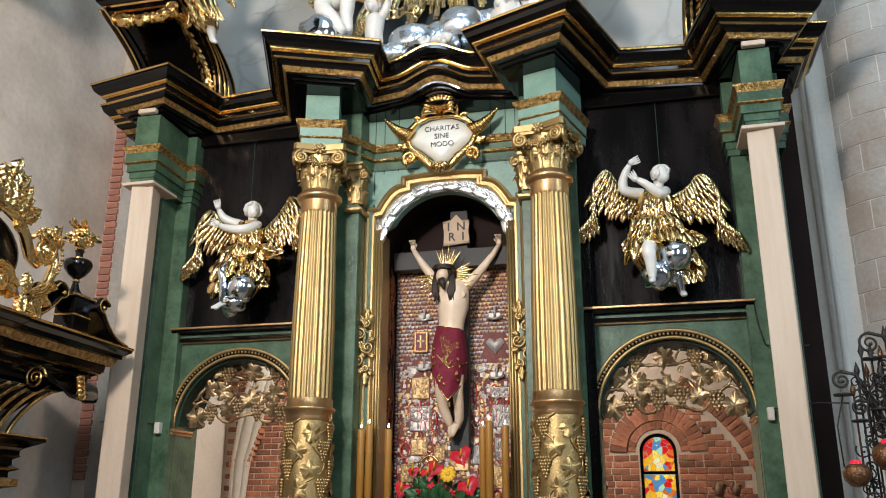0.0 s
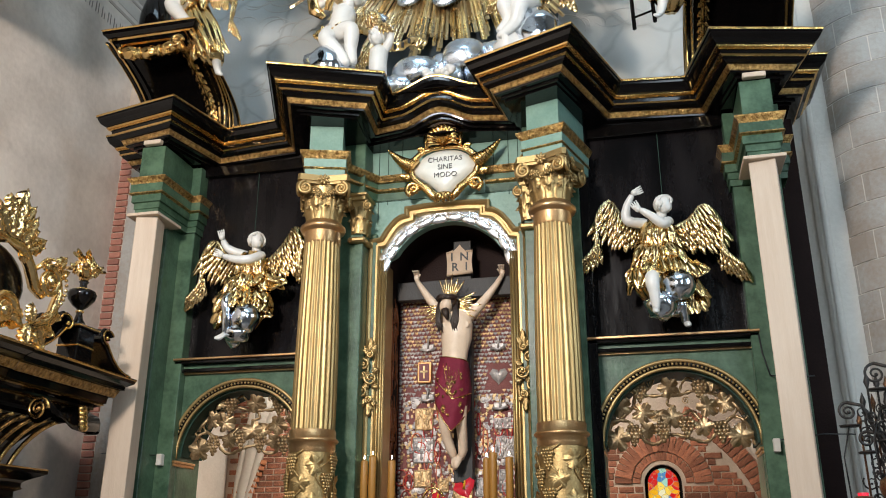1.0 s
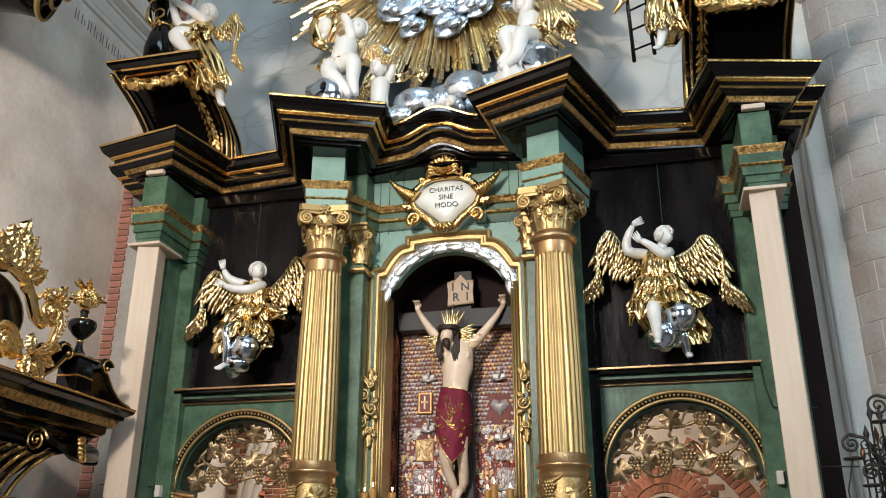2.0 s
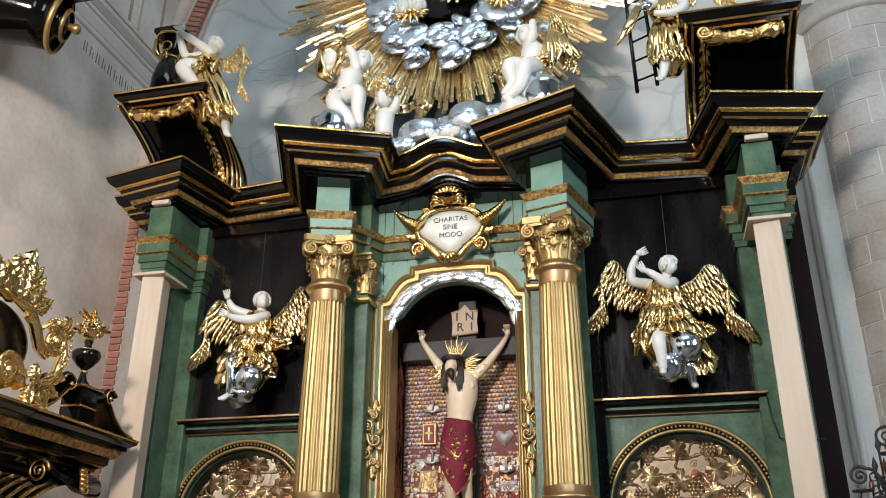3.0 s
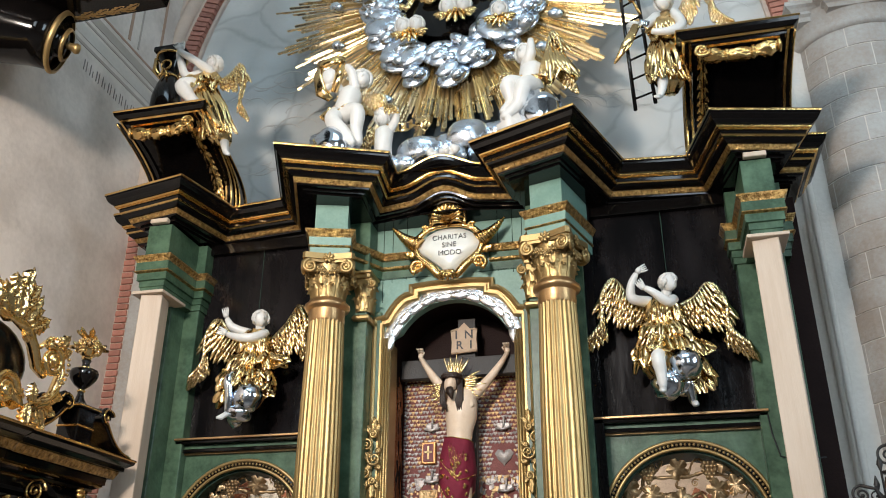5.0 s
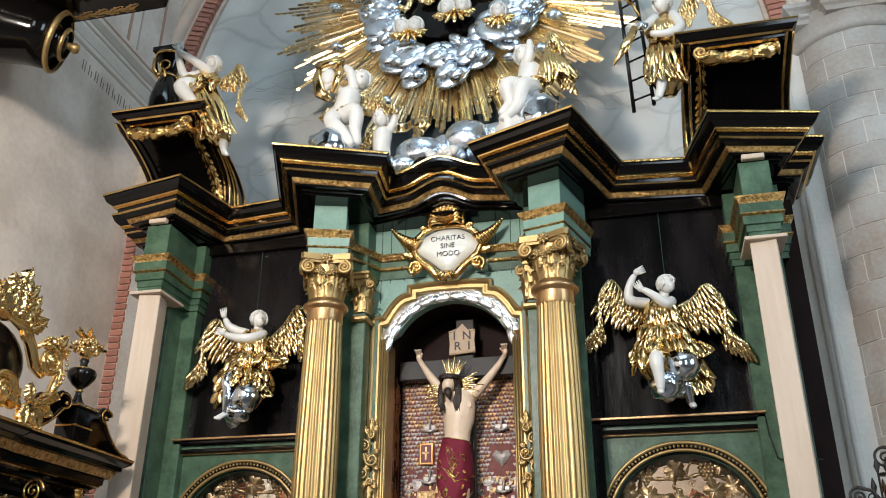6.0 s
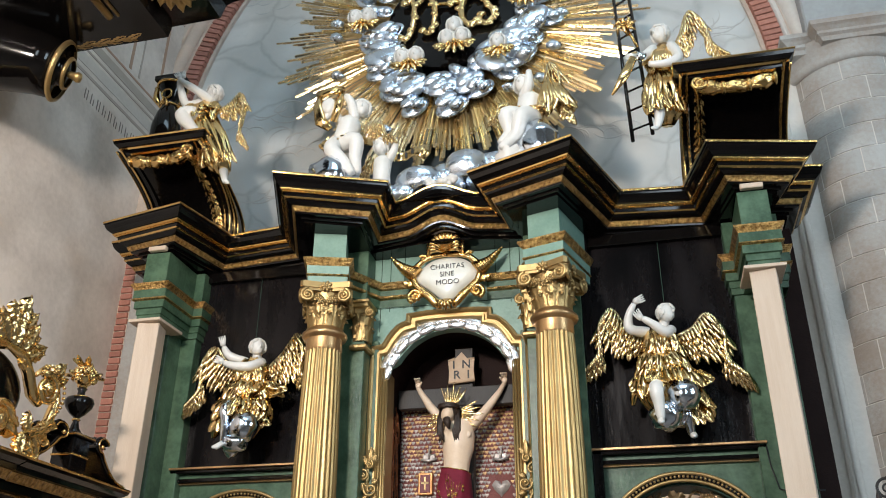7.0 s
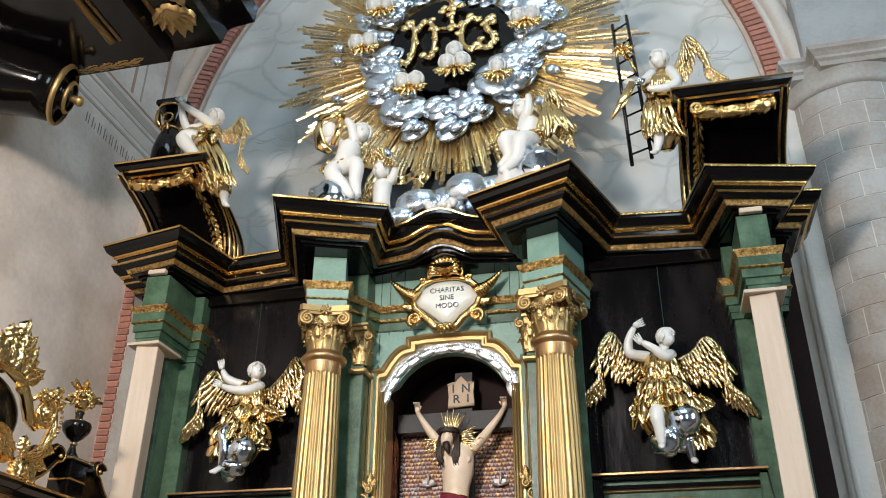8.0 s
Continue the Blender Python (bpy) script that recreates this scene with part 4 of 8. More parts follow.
# medals, crosses, shields and bead strings over the lower board
rnd = random.Random(23)
for k in range(270):
    x, z = rnd.uniform(-0.57, 0.57), rnd.uniform(1.5, 2.64)
    if abs(x) < 0.09:
        x = 0.24 * (1 if x > 0 else -1)
    s = rnd.uniform(0.014, 0.03)
    mb = MB()
    kind = rnd.choice("mmchsb")
    ma = rnd.choice([VGOLD, VSILV, VSILV])
    if kind == "m":
        mb.lathe([(0, 0.012), (s * 0.6, 0.012), (s * 0.75, 0.006), (s * 0.85, 0.01), (s, 0.008), (s, 0)], (x, 0.64, z), 12, 0, Matrix.Rotation(math.pi / 2, 3, "X"))
        nm = "medal"
    elif kind == "c":
        mb.box((x - s * 0.3, 0.624, z - s * 1.3), (x + s * 0.3, 0.64, z + s * 1.3), 0, 0.003).box((x - s, 0.622, z - s * 0.1), (x + s, 0.638, z + s * 0.5), 0, 0.003)
        nm = "votive_cross"
    elif kind == "h":
        heart(mb, x, 0.638, z, s * 0.9)
        nm = "votive_heart"
    elif kind == "s":
        mb.prism([(x - s, z + s), (x + s, z + s), (x + s, z), (x + s * 0.5, z - s * 0.9), (x, z - s * 1.3), (x - s * 0.5, z - s * 0.9), (x - s, z)], 0.626, 0.641, 0)
        nm = "votive_shield"
    else:
        ln, wd = rnd.uniform(0.08, 0.24), rnd.uniform(0.012, 0.06)
        mb.tube([(x + wd * math.sin(t), 0.625, z - ln * (0.5 - 0.5 * math.cos(t))) for t in np.linspace(0, 2 * math.pi, 22)], rnd.uniform(0.004, 0.007), 6, 0, cap=False)
        nm, ma = "bead_string", rnd.choice([CORAL, CORAL, CORALP])
    part(nm, mb, ma, board)
for nm, ma in (("small_medals", VSILV), ("small_gilt_medals", VGOLD)):
    mb = MB()
    for k in range(640):
        x, z, s = rnd.uniform(-0.57, 0.57), rnd.uniform(1.5, 2.66), rnd.uniform(0.009, 0.017)
        if rnd.random() < 0.4:
            heart(mb, x, 0.639, z, s)
        elif rnd.random() < 0.6:
            mb.ball((x, 0.638, z), (s, 0.006, s * rnd.uniform(0.9, 1.3)), 0, 8, 5)
        else:
            mb.box((x - s, 0.63, z - s * 1.4), (x + s, 0.64, z + s * 1.4), 0, 0.003)
    tagged(part(nm, mb, ma, board), kind="stuff")
mb = MB()
for k in range(62):
    for x in (-0.575, 0.58):
        mb.ball((x, 0.63, 1.5 + 0.035 * k), (0.012, 0.008, 0.013), 0, 6, 4)
tagged(part("edge_medals", mb, VSILV, board), kind="stuff")

# ---- crucifix ----
CROSSW = mat("dark_cross_wood", (0.022, 0.019, 0.018), 0.55, second=(0.04, 0.034, 0.03), scale=6, grain=40, bump=0.2, stretch=(4, 4, 0.6))
crucifix = thing("wooden_cross", (0.055, 0.52, 1.9), "dark wooden cross standing in the niche", "cross")
part("upright_beam", MB().box((-0.03, 0.48, 1.88), (0.14, 0.58, 4.12), 0, 0.005), CROSSW, crucifix)
part("cross_beam", MB().box((-0.58, 0.476, 3.56), (0.6, 0.57, 3.74), 0, 0.005), CROSSW, crucifix)
SKIN = mat("painted_flesh", (0.78, 0.62, 0.47), 0.34, second=(0.62, 0.44, 0.31), scale=7, amount=0.6, bump=0.05)
HAIR = mat("dark_brown_paint", (0.025, 0.014, 0.01), 0.5, second=(0.05, 0.03, 0.02), scale=20, bump=0.4)
mb = MB()
Y = 0.40
mb.tube([(-0.375, Y + 0.04, 3.74), (-0.325, Y + 0.02, 3.66), (-0.25, Y, 3.55), (-0.17, Y - 0.01, 3.45), (-0.09, Y, 3.37)], [0.022, 0.027, 0.038, 0.045, 0.06], 12, 0)
mb.tube([(0.445, Y + 0.04, 3.74), (0.395, Y + 0.02, 3.65), (0.305, Y, 3.525), (0.225, Y - 0.01, 3.43), (0.12, Y, 3.34)], [0.022, 0.027, 0.038, 0.046, 0.06], 12, 0)
for hx, s in ((-0.375, -1), (0.445, 1)):
    mb.ball((hx, Y + 0.03, 3.765), (0.028, 0.018, 0.036), 0, 10, 7)
    for f in range(4):
        mb.tube([(hx + s * (f - 1.5) * 0.012, Y + 0.025, 3.785), (hx + s * (f - 1.5) * 0.017, Y - 0.005, 3.82), (hx + s * (f - 1.5) * 0.016, Y - 0.03, 3.815)], 0.0075, 6, 0)
    mb.tube([(hx - s * 0.022, Y + 0.02, 3.76), (hx - s * 0.04, Y, 3.79)], 0.008, 6, 0)
mb.tube([(0.01, Y, 3.42), (0.02, Y - 0.01, 3.36), (0.025, Y - 0.02, 3.26), (0.02, Y - 0.02, 3.15), (0.005, Y - 0.01, 3.04), (0.0, Y - 0.015, 2.93), (-0.01, Y - 0.02, 2.84)], [0.06, 0.13, 0.148, 0.145, 0.122, 0.112, 0.115], 20, 0, 0.72)
for s in (-1, 1):
    mb.ball((0.02 + s * 0.065, Y - 0.09, 3.25), (0.07, 0.012, 0.045), 0, 12, 8)
mb.tube([(-0.06, Y - 0.02, 2.86), (-0.07, Y - 0.07, 2.6), (-0.075, Y - 0.1, 2.36), (-0.062, Y - 0.04, 2.24), (-0.035, Y, 2.15), (-0.005, Y + 0.02, 2.07)], [0.075, 0.068, 0.05, 0.044, 0.042, 0.028], 12, 0)
mb.tube([(0.05, Y - 0.02, 2.86), (0.065, Y - 0.09, 2.6), (0.08, Y - 0.12, 2.38), (0.078, Y - 0.05, 2.24), (0.07, Y, 2.15), (0.05, Y, 2.07)], [0.075, 0.068, 0.05, 0.044, 0.042, 0.028], 12, 0)
mb.tube([(0.0, Y + 0.02, 2.1), (0.0, Y - 0.02, 2.04), (0.01, Y - 0.05, 1.985)], [0.034, 0.034, 0.018], 10, 0, 0.7)
mb.tube([(0.045, Y, 2.1), (0.03, Y - 0.05, 2.05), (0.02, Y - 0.08, 1.99)], [0.034, 0.035, 0.018], 10, 0, 0.7)
# bent head with hair and beard, kept plain
mb.ball((-0.055, Y - 0.1, 3.44), (0.062, 0.075, 0.088), 0, 14, 10, Matrix.Rotation(0.3, 3, "Y"))
mb.ball((-0.03, Y - 0.07, 3.47), (0.075, 0.08, 0.08), 1, 14, 10)
for k in range(22):
    rn = random.Random(k)
    sx_ = -1 if k % 3 == 0 else 1
    x0 = -0.05 + sx_ * rn.uniform(0.045, 0.075)
    mb.tube([(x0, Y - 0.08, 3.48), (x0 + sx_ * 0.02, Y - 0.1, 3.38), (x0 + sx_ * rn.uniform(-0.01, 0.03), Y - 0.12, 3.28), (x0 + sx_ * rn.uniform(-0.02, 0.03) + 0.01, Y - 0.12, 3.2 + rn.uniform(-0.03, 0.04))], [0.018, 0.018, 0.015, 0.004], 6, 1)
mb.tube([(-0.06, Y - 0.15, 3.385), (-0.045, Y - 0.165, 3.34), (-0.03, Y - 0.16, 3.285)], [0.035, 0.032, 0.008], 8, 1)
for k in range(3):
    mb.tube([(-0.05 + 0.088 * math.cos(t), Y - 0.085 + 0.09 * math.sin(t), 3.505 + 0.012 * math.sin(3 * t + k * 2)) for t in np.linspace(0, 2 * math.pi, 26)], 0.016, 6, 1, cap=False)
solid("corpus_statue", mb, [SKIN, HAIR], "painted wooden crucifix figure with bent head and outstretched arms", "statue", at=(0, 0.4, 2.0))
# gilded rays round the head
halo = thing("halo", (-0.04, 0.34, 3.46), "three gilded sprays of wavy rays round the head", "halo")
for a0 in (83, 205, -2):
    for k in range(9):
        a = radians(a0 - 26 + 6.5 * k)
        L = 0.13 + 0.05 * ((k + 1) % 2) + (0.03 if k == 4 else 0)
        pts = []
        for i in range(9):
            s = i / 8
            w = 0.004 * math.sin(s * 12) * (k % 2)
            pts.append((-0.045 + (0.095 + L * s) * math.cos(a) - w * math.sin(a), 0.345, 3.45 + (0.095 + L * s) * math.sin(a) + w * math.cos(a)))
        part("ray", MB().tube(pts, [0.006] * 8 + [0.002], 5, 0), GOLDB, halo)

# burgundy cloth with gold embroidery
CLOTH = mat("burgundy_velvet", (0.19, 0.008, 0.030), 0.8, second=(0.11, 0.004, 0.016), scale=10, grain=120, bump=0.2)
cloth = thing("loincloth", (0, 0.3, 2.6), "burgundy velvet cloth embroidered with gold flowers", "cloth")
nx, nz = 28, 30


def cloth_at(u, v, lift=0.0):
    """Point of the cloth: u across, v down; it wraps the hips and ends in a point."""
    zt = 2.95 - 0.03 * u
    zb = 2.62 - 0.34 * (1 - abs(u - 0.15)) if u < 0.15 else 2.62 - 0.34 * (1 - abs(u - 0.15) * 0.75)
    zz = zt + (zb - zt) * v
    wd = 0.128 + 0.034 * min(1, v * 1.8) - 0.03 * max(0, v - 0.6)
    a = u * 1.55
    yy = 0.42 - (0.135 + 0.125 * min(1, v * 1.3)) * max(0.0, math.cos(a)) ** 0.7 + 0.006 * math.sin(u * 9 + v * 4)
    return Vector((-0.005 - 0.012 * v + wd * math.sin(a), yy - lift, zz))


vs = [cloth_at(-1 + 2 * i / nx, j / nz) for j in range(nz + 1) for i in range(nx + 1)]
vs2 = [p + Vector((0, 0.012, 0)) for p in vs]
fs = [(j * (nx + 1) + i, j * (nx + 1) + i + 1, (j + 1) * (nx + 1) + i + 1, (j + 1) * (nx + 1) + i) for j in range(nz) for i in range(nx)]
mb = MB().add(vs, fs).add(vs2, fs)
part("velvet", mb, CLOTH, cloth)
mb = MB()
mb.tube([cloth_at(-1 + 2 * i / 40, 1.0, 0.003) for i in range(41)], 0.006, 5, 0)
mb.tube([cloth_at(-1 + 2 * i / 40, 0.0, 0.003) for i in range(41)], 0.005, 5, 0)
mb.tube([cloth_at(-1 + 2 * i / 40, 0.46 + 0.2 * (i / 40), 0.004) for i in range(41)], 0.005, 5, 0)
part("gold_braid", mb, GOLD, cloth)
rnd = random.Random(2)
mb = MB()
for k in range(30):
    u, v = rnd.uniform(-0.55, 0.55), rnd.uniform(0.1, 0.9)
    rosette(mb, cloth_at(u, v, 0.004), (0, -1, 0), rnd.uniform(0.012, 0.018), 5)
for k in range(6):
    u0 = -0.35 + 0.14 * k
    mb.tube([cloth_at(0.05 + (u0 - 0.05) * s, 0.5 - 0.35 * s + 0.05 * math.sin(s * 4 + k), 0.003) for s in np.linspace(0, 1, 9)], 0.0028, 4, 0)
mb.tube([cloth_at(-0.15 + 0.4 * s, 0.5 + 0.03 * math.sin(s * 3.14), 0.004) for s in np.linspace(0, 1, 9)], 0.009, 5, 0)
part("embroidery", mb, GOLD, cloth)


def words(name, text, size, at, material, parent, rx=90.0, thick=0.004, spacing=1.0):
    """Raised lettering in the built-in font, turned into a mesh."""
    cu = bpy.data.curves.new(name, "FONT")
    cu.body, cu.size, cu.extrude, cu.align_x, cu.align_y, cu.space_character = text, size, thick, "CENTER", "CENTER", spacing
    cu.offset = -0.012 * size if size < 0.09 else 0.012 * size
    tmp = bpy.data.objects.new(name, cu)
    scene.collection.objects.link(tmp)
    me = bpy.data.meshes.new_from_object(tmp.evaluated_get(bpy.context.evaluated_depsgraph_get()))
    bpy.data.objects.remove(tmp)
    me.materials.clear()
    me.materials.append(material)
    ob = new(name, me)
    ob.parent = parent
    ob.location = Vector(at) - BASE[parent.name]
    ob.rotation_euler = (radians(rx), 0, 0)
    return ob


INK = mat("black_lettering", (0.012, 0.012, 0.014), 0.5)
SCROLLP = mat("painted_scroll", (0.50, 0.36, 0.24), 0.55, second=(0.36, 0.24, 0.15), scale=8)
titulus = thing("titulus", (0.04, 0.45, 3.75), "pale painted scroll lettered in black above the cross beam", "sign")
mb = MB()
poly = [(-0.085, 3.77), (0.165, 3.785), (0.155, 3.9), (0.165, 4.0), (0.1, 4.0), (0.04, 4.07), (-0.02, 4.01), (-0.09, 3.99), (-0.08, 3.88)]
mb.prism(poly, 0.44, 0.46, 0)
mb.tube([(-0.085, 0.445, 3.775), (0.165, 0.445, 3.79)], 0.014, 8, 0).tube([(-0.09, 0.445, 3.99), (-0.02, 0.445, 4.01)], 0.012, 8, 0).tube([(0.1, 0.445, 4.0), (0.165, 0.445, 4.0)], 0.012, 8, 0)
part("scroll", mb, SCROLLP, titulus)
words("lettering", "I  N", 0.112, (0.04, 0.436, 3.945), INK, titulus)
words("lettering", "R  I", 0.112, (0.04, 0.436, 3.845), INK, titulus)

# ---- cartouche over the niche ----
cart = thing("cartouche", (0, 0.0, 4.3), "white lettered shield in a gilded shell and scroll frame", "cartouche")
out = []
for i in range(40):
    t = 2 * math.pi * i / 40
    cx_, cz_ = math.cos(t), math.sin(t)
    w = 0.315 if cz_ > -0.1 else 0.315 * (1 - 0.62 * min(1, (-cz_ - 0.1) / 0.9) ** 0.8)
    out.append((0.005 + w * cx_ * (1 - 0.12 * abs(math.sin(2 * t))), 4.665 + (0.19 if cz_ > 0 else 0.25) * cz_))
IVORY = mat("ivory_paint", (0.74, 0.75, 0.70), 0.35, second=(0.62, 0.63, 0.58), scale=5, bump=0.04)
mb = MB()
vs = [(0.005, -0.05, 4.66)] + [(0.005 + (p[0] - 0.005) * 0.6, -0.045, 4.66 + (p[1] - 4.66) * 0.6) for p in out] + [(p[0], -0.015, p[1]) for p in out] + [(p[0], 0.06, p[1]) for p in out]
fs = [(0, 1 + i, 1 + (i + 1) % 40) for i in range(40)]
for k in range(2):
    fs += [(1 + 40 * k + i, 41 + 40 * k + i, 41 + 40 * k + (i + 1) % 40, 1 + 40 * k + (i + 1) % 40) for i in range(40)]
mb.add(vs, fs)
field = part("shield", mb, IVORY, cart, "ivory painted shield")
words("lettering", "CHARITAS", 0.070, (0.01, -0.05, 4.745), INK, cart)
words("lettering", "SINE", 0.070, (0.01, -0.058, 4.665), INK, cart)
words("lettering", "MODO", 0.070, (0.015, -0.056, 4.585), INK, cart)
mb = MB()
for i in range(13):
    a = radians(200 - 220 * i / 12)
    e = Vector((math.cos(a), 0, math.sin(a)))
    mb.tube([Vector((0, -0.05, 4.89)), Vector((0, -0.12, 4.915)) + e * 0.08, Vector((0, -0.15, 4.92)) + e * 0.125, Vector((0, -0.1, 4.92)) + e * 0.155], [0.008, 0.018, 0.025, 0.012], 7, 0)
mb.tube([(0.168 * math.cos(t), -0.08, 4.92 + 0.155 * math.sin(t)) for t in np.linspace(-0.4, math.pi + 0.4, 24)], 0.018, 7, 0)
part("shell", mb, GOLD, cart, "gilded scallop shell")
for sx in (-1, 1):
    mb = MB()
    base, tip = Vector((sx * 0.29, -0.03, 4.70)), Vector((sx * 0.53, -0.06, 4.885))
    ring_ = (tip - base).normalized()
    horn = []
    for k in range(12):
        s = k / 11
        p = base + (tip - base) * s + Vector((0, 0, -0.025 * math.sin(math.pi * s)))
        r = 0.072 * (1 - s) ** 0.8 + 0.010
        for o_, f_ in ((-0.010, 0.86), (-0.004, 1.0), (0.004, 1.0), (0.010, 0.86)):
            horn.append((p + ring_ * o_, r * f_))
    mb.tube([h[0] for h in horn], [h[1] for h in horn], 14, 0)
    part("ribbed_horn", mb, GOLD, cart, "gilded ribbed horn")
    mb = MB()
    edge = [(sx * 0.13, 4.87), (sx * 0.25, 4.855), (sx * 0.32, 4.78), (sx * 0.325, 4.67), (sx * 0.27, 4.57), (sx * 0.19, 4.49), (sx * 0.12, 4.42), (sx * 0.07, 4.35)]
    rim = [(0.0, 4.872), (0.12, 4.868), (0.22, 4.835), (0.30, 4.76), (0.325, 4.67), (0.29, 4.58), (0.22, 4.51), (0.15, 4.45), (0.10, 4.39), (0.07, 4.34)]
    mb.tube([(sx * p[0], -0.04, p[1]) for p in rim], [0.022, 0.026, 0.03, 0.032, 0.03, 0.032, 0.036, 0.042, 0.04, 0.02], 10, 0, 0.8)
    spiral(mb, (sx * 0.29, -0.06, 4.47), 0.07, (sx, 0, 0), (0, 0, 1), 1.5, 0.022, 0, 26, -1.2, 1)
    spiral(mb, (sx * 0.22, -0.05, 4.845), 0.04, (sx, 0, 0), (0, 0, 1), 1.5, 0.018, 0, 26, 0.5, 1)
    for b_, a_ in (((0.24, 4.50), -35), ((0.30, 4.60), 10)):
        acanthus(mb, (sx * b_[0], -0.03, b_[1]), (sx * math.cos(radians(a_)), -0.2, math.sin(radians(a_))), (0, -1, 0), 0.13, 0.04, 0, 0.6, 3)
    part("scroll_frame", mb, GOLD, cart)
mb = MB()
for k in range(5):
    a = radians(210 + 30 * k)
    mb.tube([(0, -0.03, 4.42), (0.06 * math.cos(a), -0.09, 4.40 + 0.05 * math.sin(a)), (0.1 * math.cos(a), -0.06, 4.40 + 0.095 * math.sin(a))], [0.012, 0.026, 0.008], 8, 0)
part("leaf_pendant", mb, GOLD, cart)

# small gilded capitals of the pilasters behind the columns
for sx in (-1, 1):
    c = Vector((sx * 0.785, -0.06, 0))
    cap = thing("pilaster_capital", (c.x, c.y, 3.86), "gilded leaf capital of the inner pilaster", "capital", "pilaster capitals")
    mb = MB().box((c.x - 0.075, -0.17, 4.36), (c.x + 0.075, 0.08, 4.42), 0).box((c.x - 0.06, -0.15, 4.06), (c.x + 0.06, 0.08, 4.37), 0)
    mb.box((c.x - 0.09, -0.19, 4.40), (c.x + 0.09, 0.08, 4.43), 0).box((c.x - 0.085, -0.18, 3.95), (c.x + 0.085, 0.08, 4.0), 0, 0.015)
    part("block", mb, GOLDM, cap)
    mb = MB()
    leaf_ring(mb, (c.x, -0.08, 0), 0.07, 4.04, 0.17, 8, 0.03, 0.05)
    leaf_ring(mb, (c.x, -0.08, 0), 0.075, 4.14, 0.18, 8, 0.03, 0.05, off=0.5)
    spiral(mb, (c.x - sx * 0.09, -0.15, 4.31), 0.045, (1, 0, 0), (0, 0, 1), 1.8, 0.014, 0, 24, 1.5, 1)
    part("leaves", mb, GOLDM, cap)

# ---- carved vine screens in the side arches ----
VINE = mat("antique_gold_carving", (0.52, 0.37, 0.205), 0.38, 0.85, second=(0.20, 0.125, 0.065), scale=12, amount=0.8, bump=0.25, bumpscale=40)
for sx in (-1, 1):
    cx = sx * 1.905
    scr = thing("vine_screen", (cx, 0.3, 2.1), "gilded openwork of vine leaves and grapes in the arch", "carving", "vine screens")
    rn = random.Random(31)
    # branches as winding curves; the two screens mirror each other
    at_ = lambda p, y=0.29: Vector((cx + sx * p[0], y, p[1]))

    def branch(mb, pts, r):
        """Knobbly branch through a few points."""
        P = [Vector((p[0], 0, p[1])) for p in pts]
        out_ = []
        for k in range(len(P) - 1):
            a, b, c_, d_ = P[max(0, k - 1)], P[k], P[k + 1], P[min(len(P) - 1, k + 2)]
            for t in np.linspace(0, 1, 7)[:-1]:
                out_.append(0.5 * (2 * b + (c_ - a) * t + (2 * a - 5 * b + 4 * c_ - d_) * t * t + (3 * b - a - 3 * c_ + d_) * t ** 3))
        out_.append(P[-1])
        mb.tube([at_((p.x, p.z), 0.29 + 0.02 * math.sin(i * 0.5 + pts[0][0] * 9)) for i, p in enumerate(out_)], [r * (1 + 0.25 * math.sin(i * 1.9) + 0.2 * (i % 5 == 0)) for i in range(len(out_))], 7, 0)
    mb = MB()
    branch(mb, ((-0.59, 2.14), (-0.55, 2.32), (-0.41, 2.34), (-0.34, 2.25), (-0.27, 2.17), (-0.18, 2.15), (-0.11, 2.21), (-0.03, 2.22), (0.10, 2.18), (0.22, 2.16), (0.31, 2.25), (0.43, 2.35), (0.53, 2.29), (0.58, 2.13)), 0.014)
    branch(mb, ((-0.58, 2.29), (-0.46, 2.36), (-0.36, 2.46), (-0.33, 2.57), (-0.27, 2.55), (-0.10, 2.54), (0.01, 2.54), (0.13, 2.57), (0.27, 2.55), (0.41, 2.49), (0.51, 2.37)), 0.014)
    branch(mb, ((-0.20, 2.40), (-0.08, 2.415), (0.03, 2.38), (0.11, 2.41), (0.20, 2.31), (0.34, 2.31), (0.44, 2.36)), 0.012)
    branch(mb, ((-0.05, 2.54), (-0.08, 2.47), (-0.02, 2.44), (-0.09, 2.40)), 0.011)
    branch(mb, ((-0.36, 2.46), (-0.28, 2.40), (-0.20, 2.42), (-0.16, 2.36)), 0.010)
    branch(mb, ((-0.27, 2.55), (-0.20, 2.63), (-0.18, 2.68), (-0.24, 2.69), (-0.25, 2.64)), 0.009)
    branch(mb, ((0.02, 2.54), (0.05, 2.63), (0.10, 2.68), (0.15, 2.66), (0.13, 2.62)), 0.009)
    branch(mb, ((0.27, 2.55), (0.31, 2.60), (0.37, 2.57), (0.34, 2.53)), 0.009)
    branch(mb, ((0.43, 2.35), (0.49, 2.42), (0.54, 2.36), (0.50, 2.30), (0.44, 2.27)), 0.010)
    branch(mb, ((-0.46, 2.36), (-0.50, 2.44), (-0.44, 2.51), (-0.38, 2.48)), 0.010)
    for q, x_, z_ in ((1, 0.07, 2.49), (-1, -0.41, 2.5), (1, 0.29, 2.58), (-1, -0.2, 2.65)):
        spiral(mb, at_((x_, z_), 0.27), 0.032, (1, 0, 0), (0, 0, 1), 1.5, 0.006, 0, 24, x_ * 9, q)
    part("vine_stem", mb, VINE, scr)
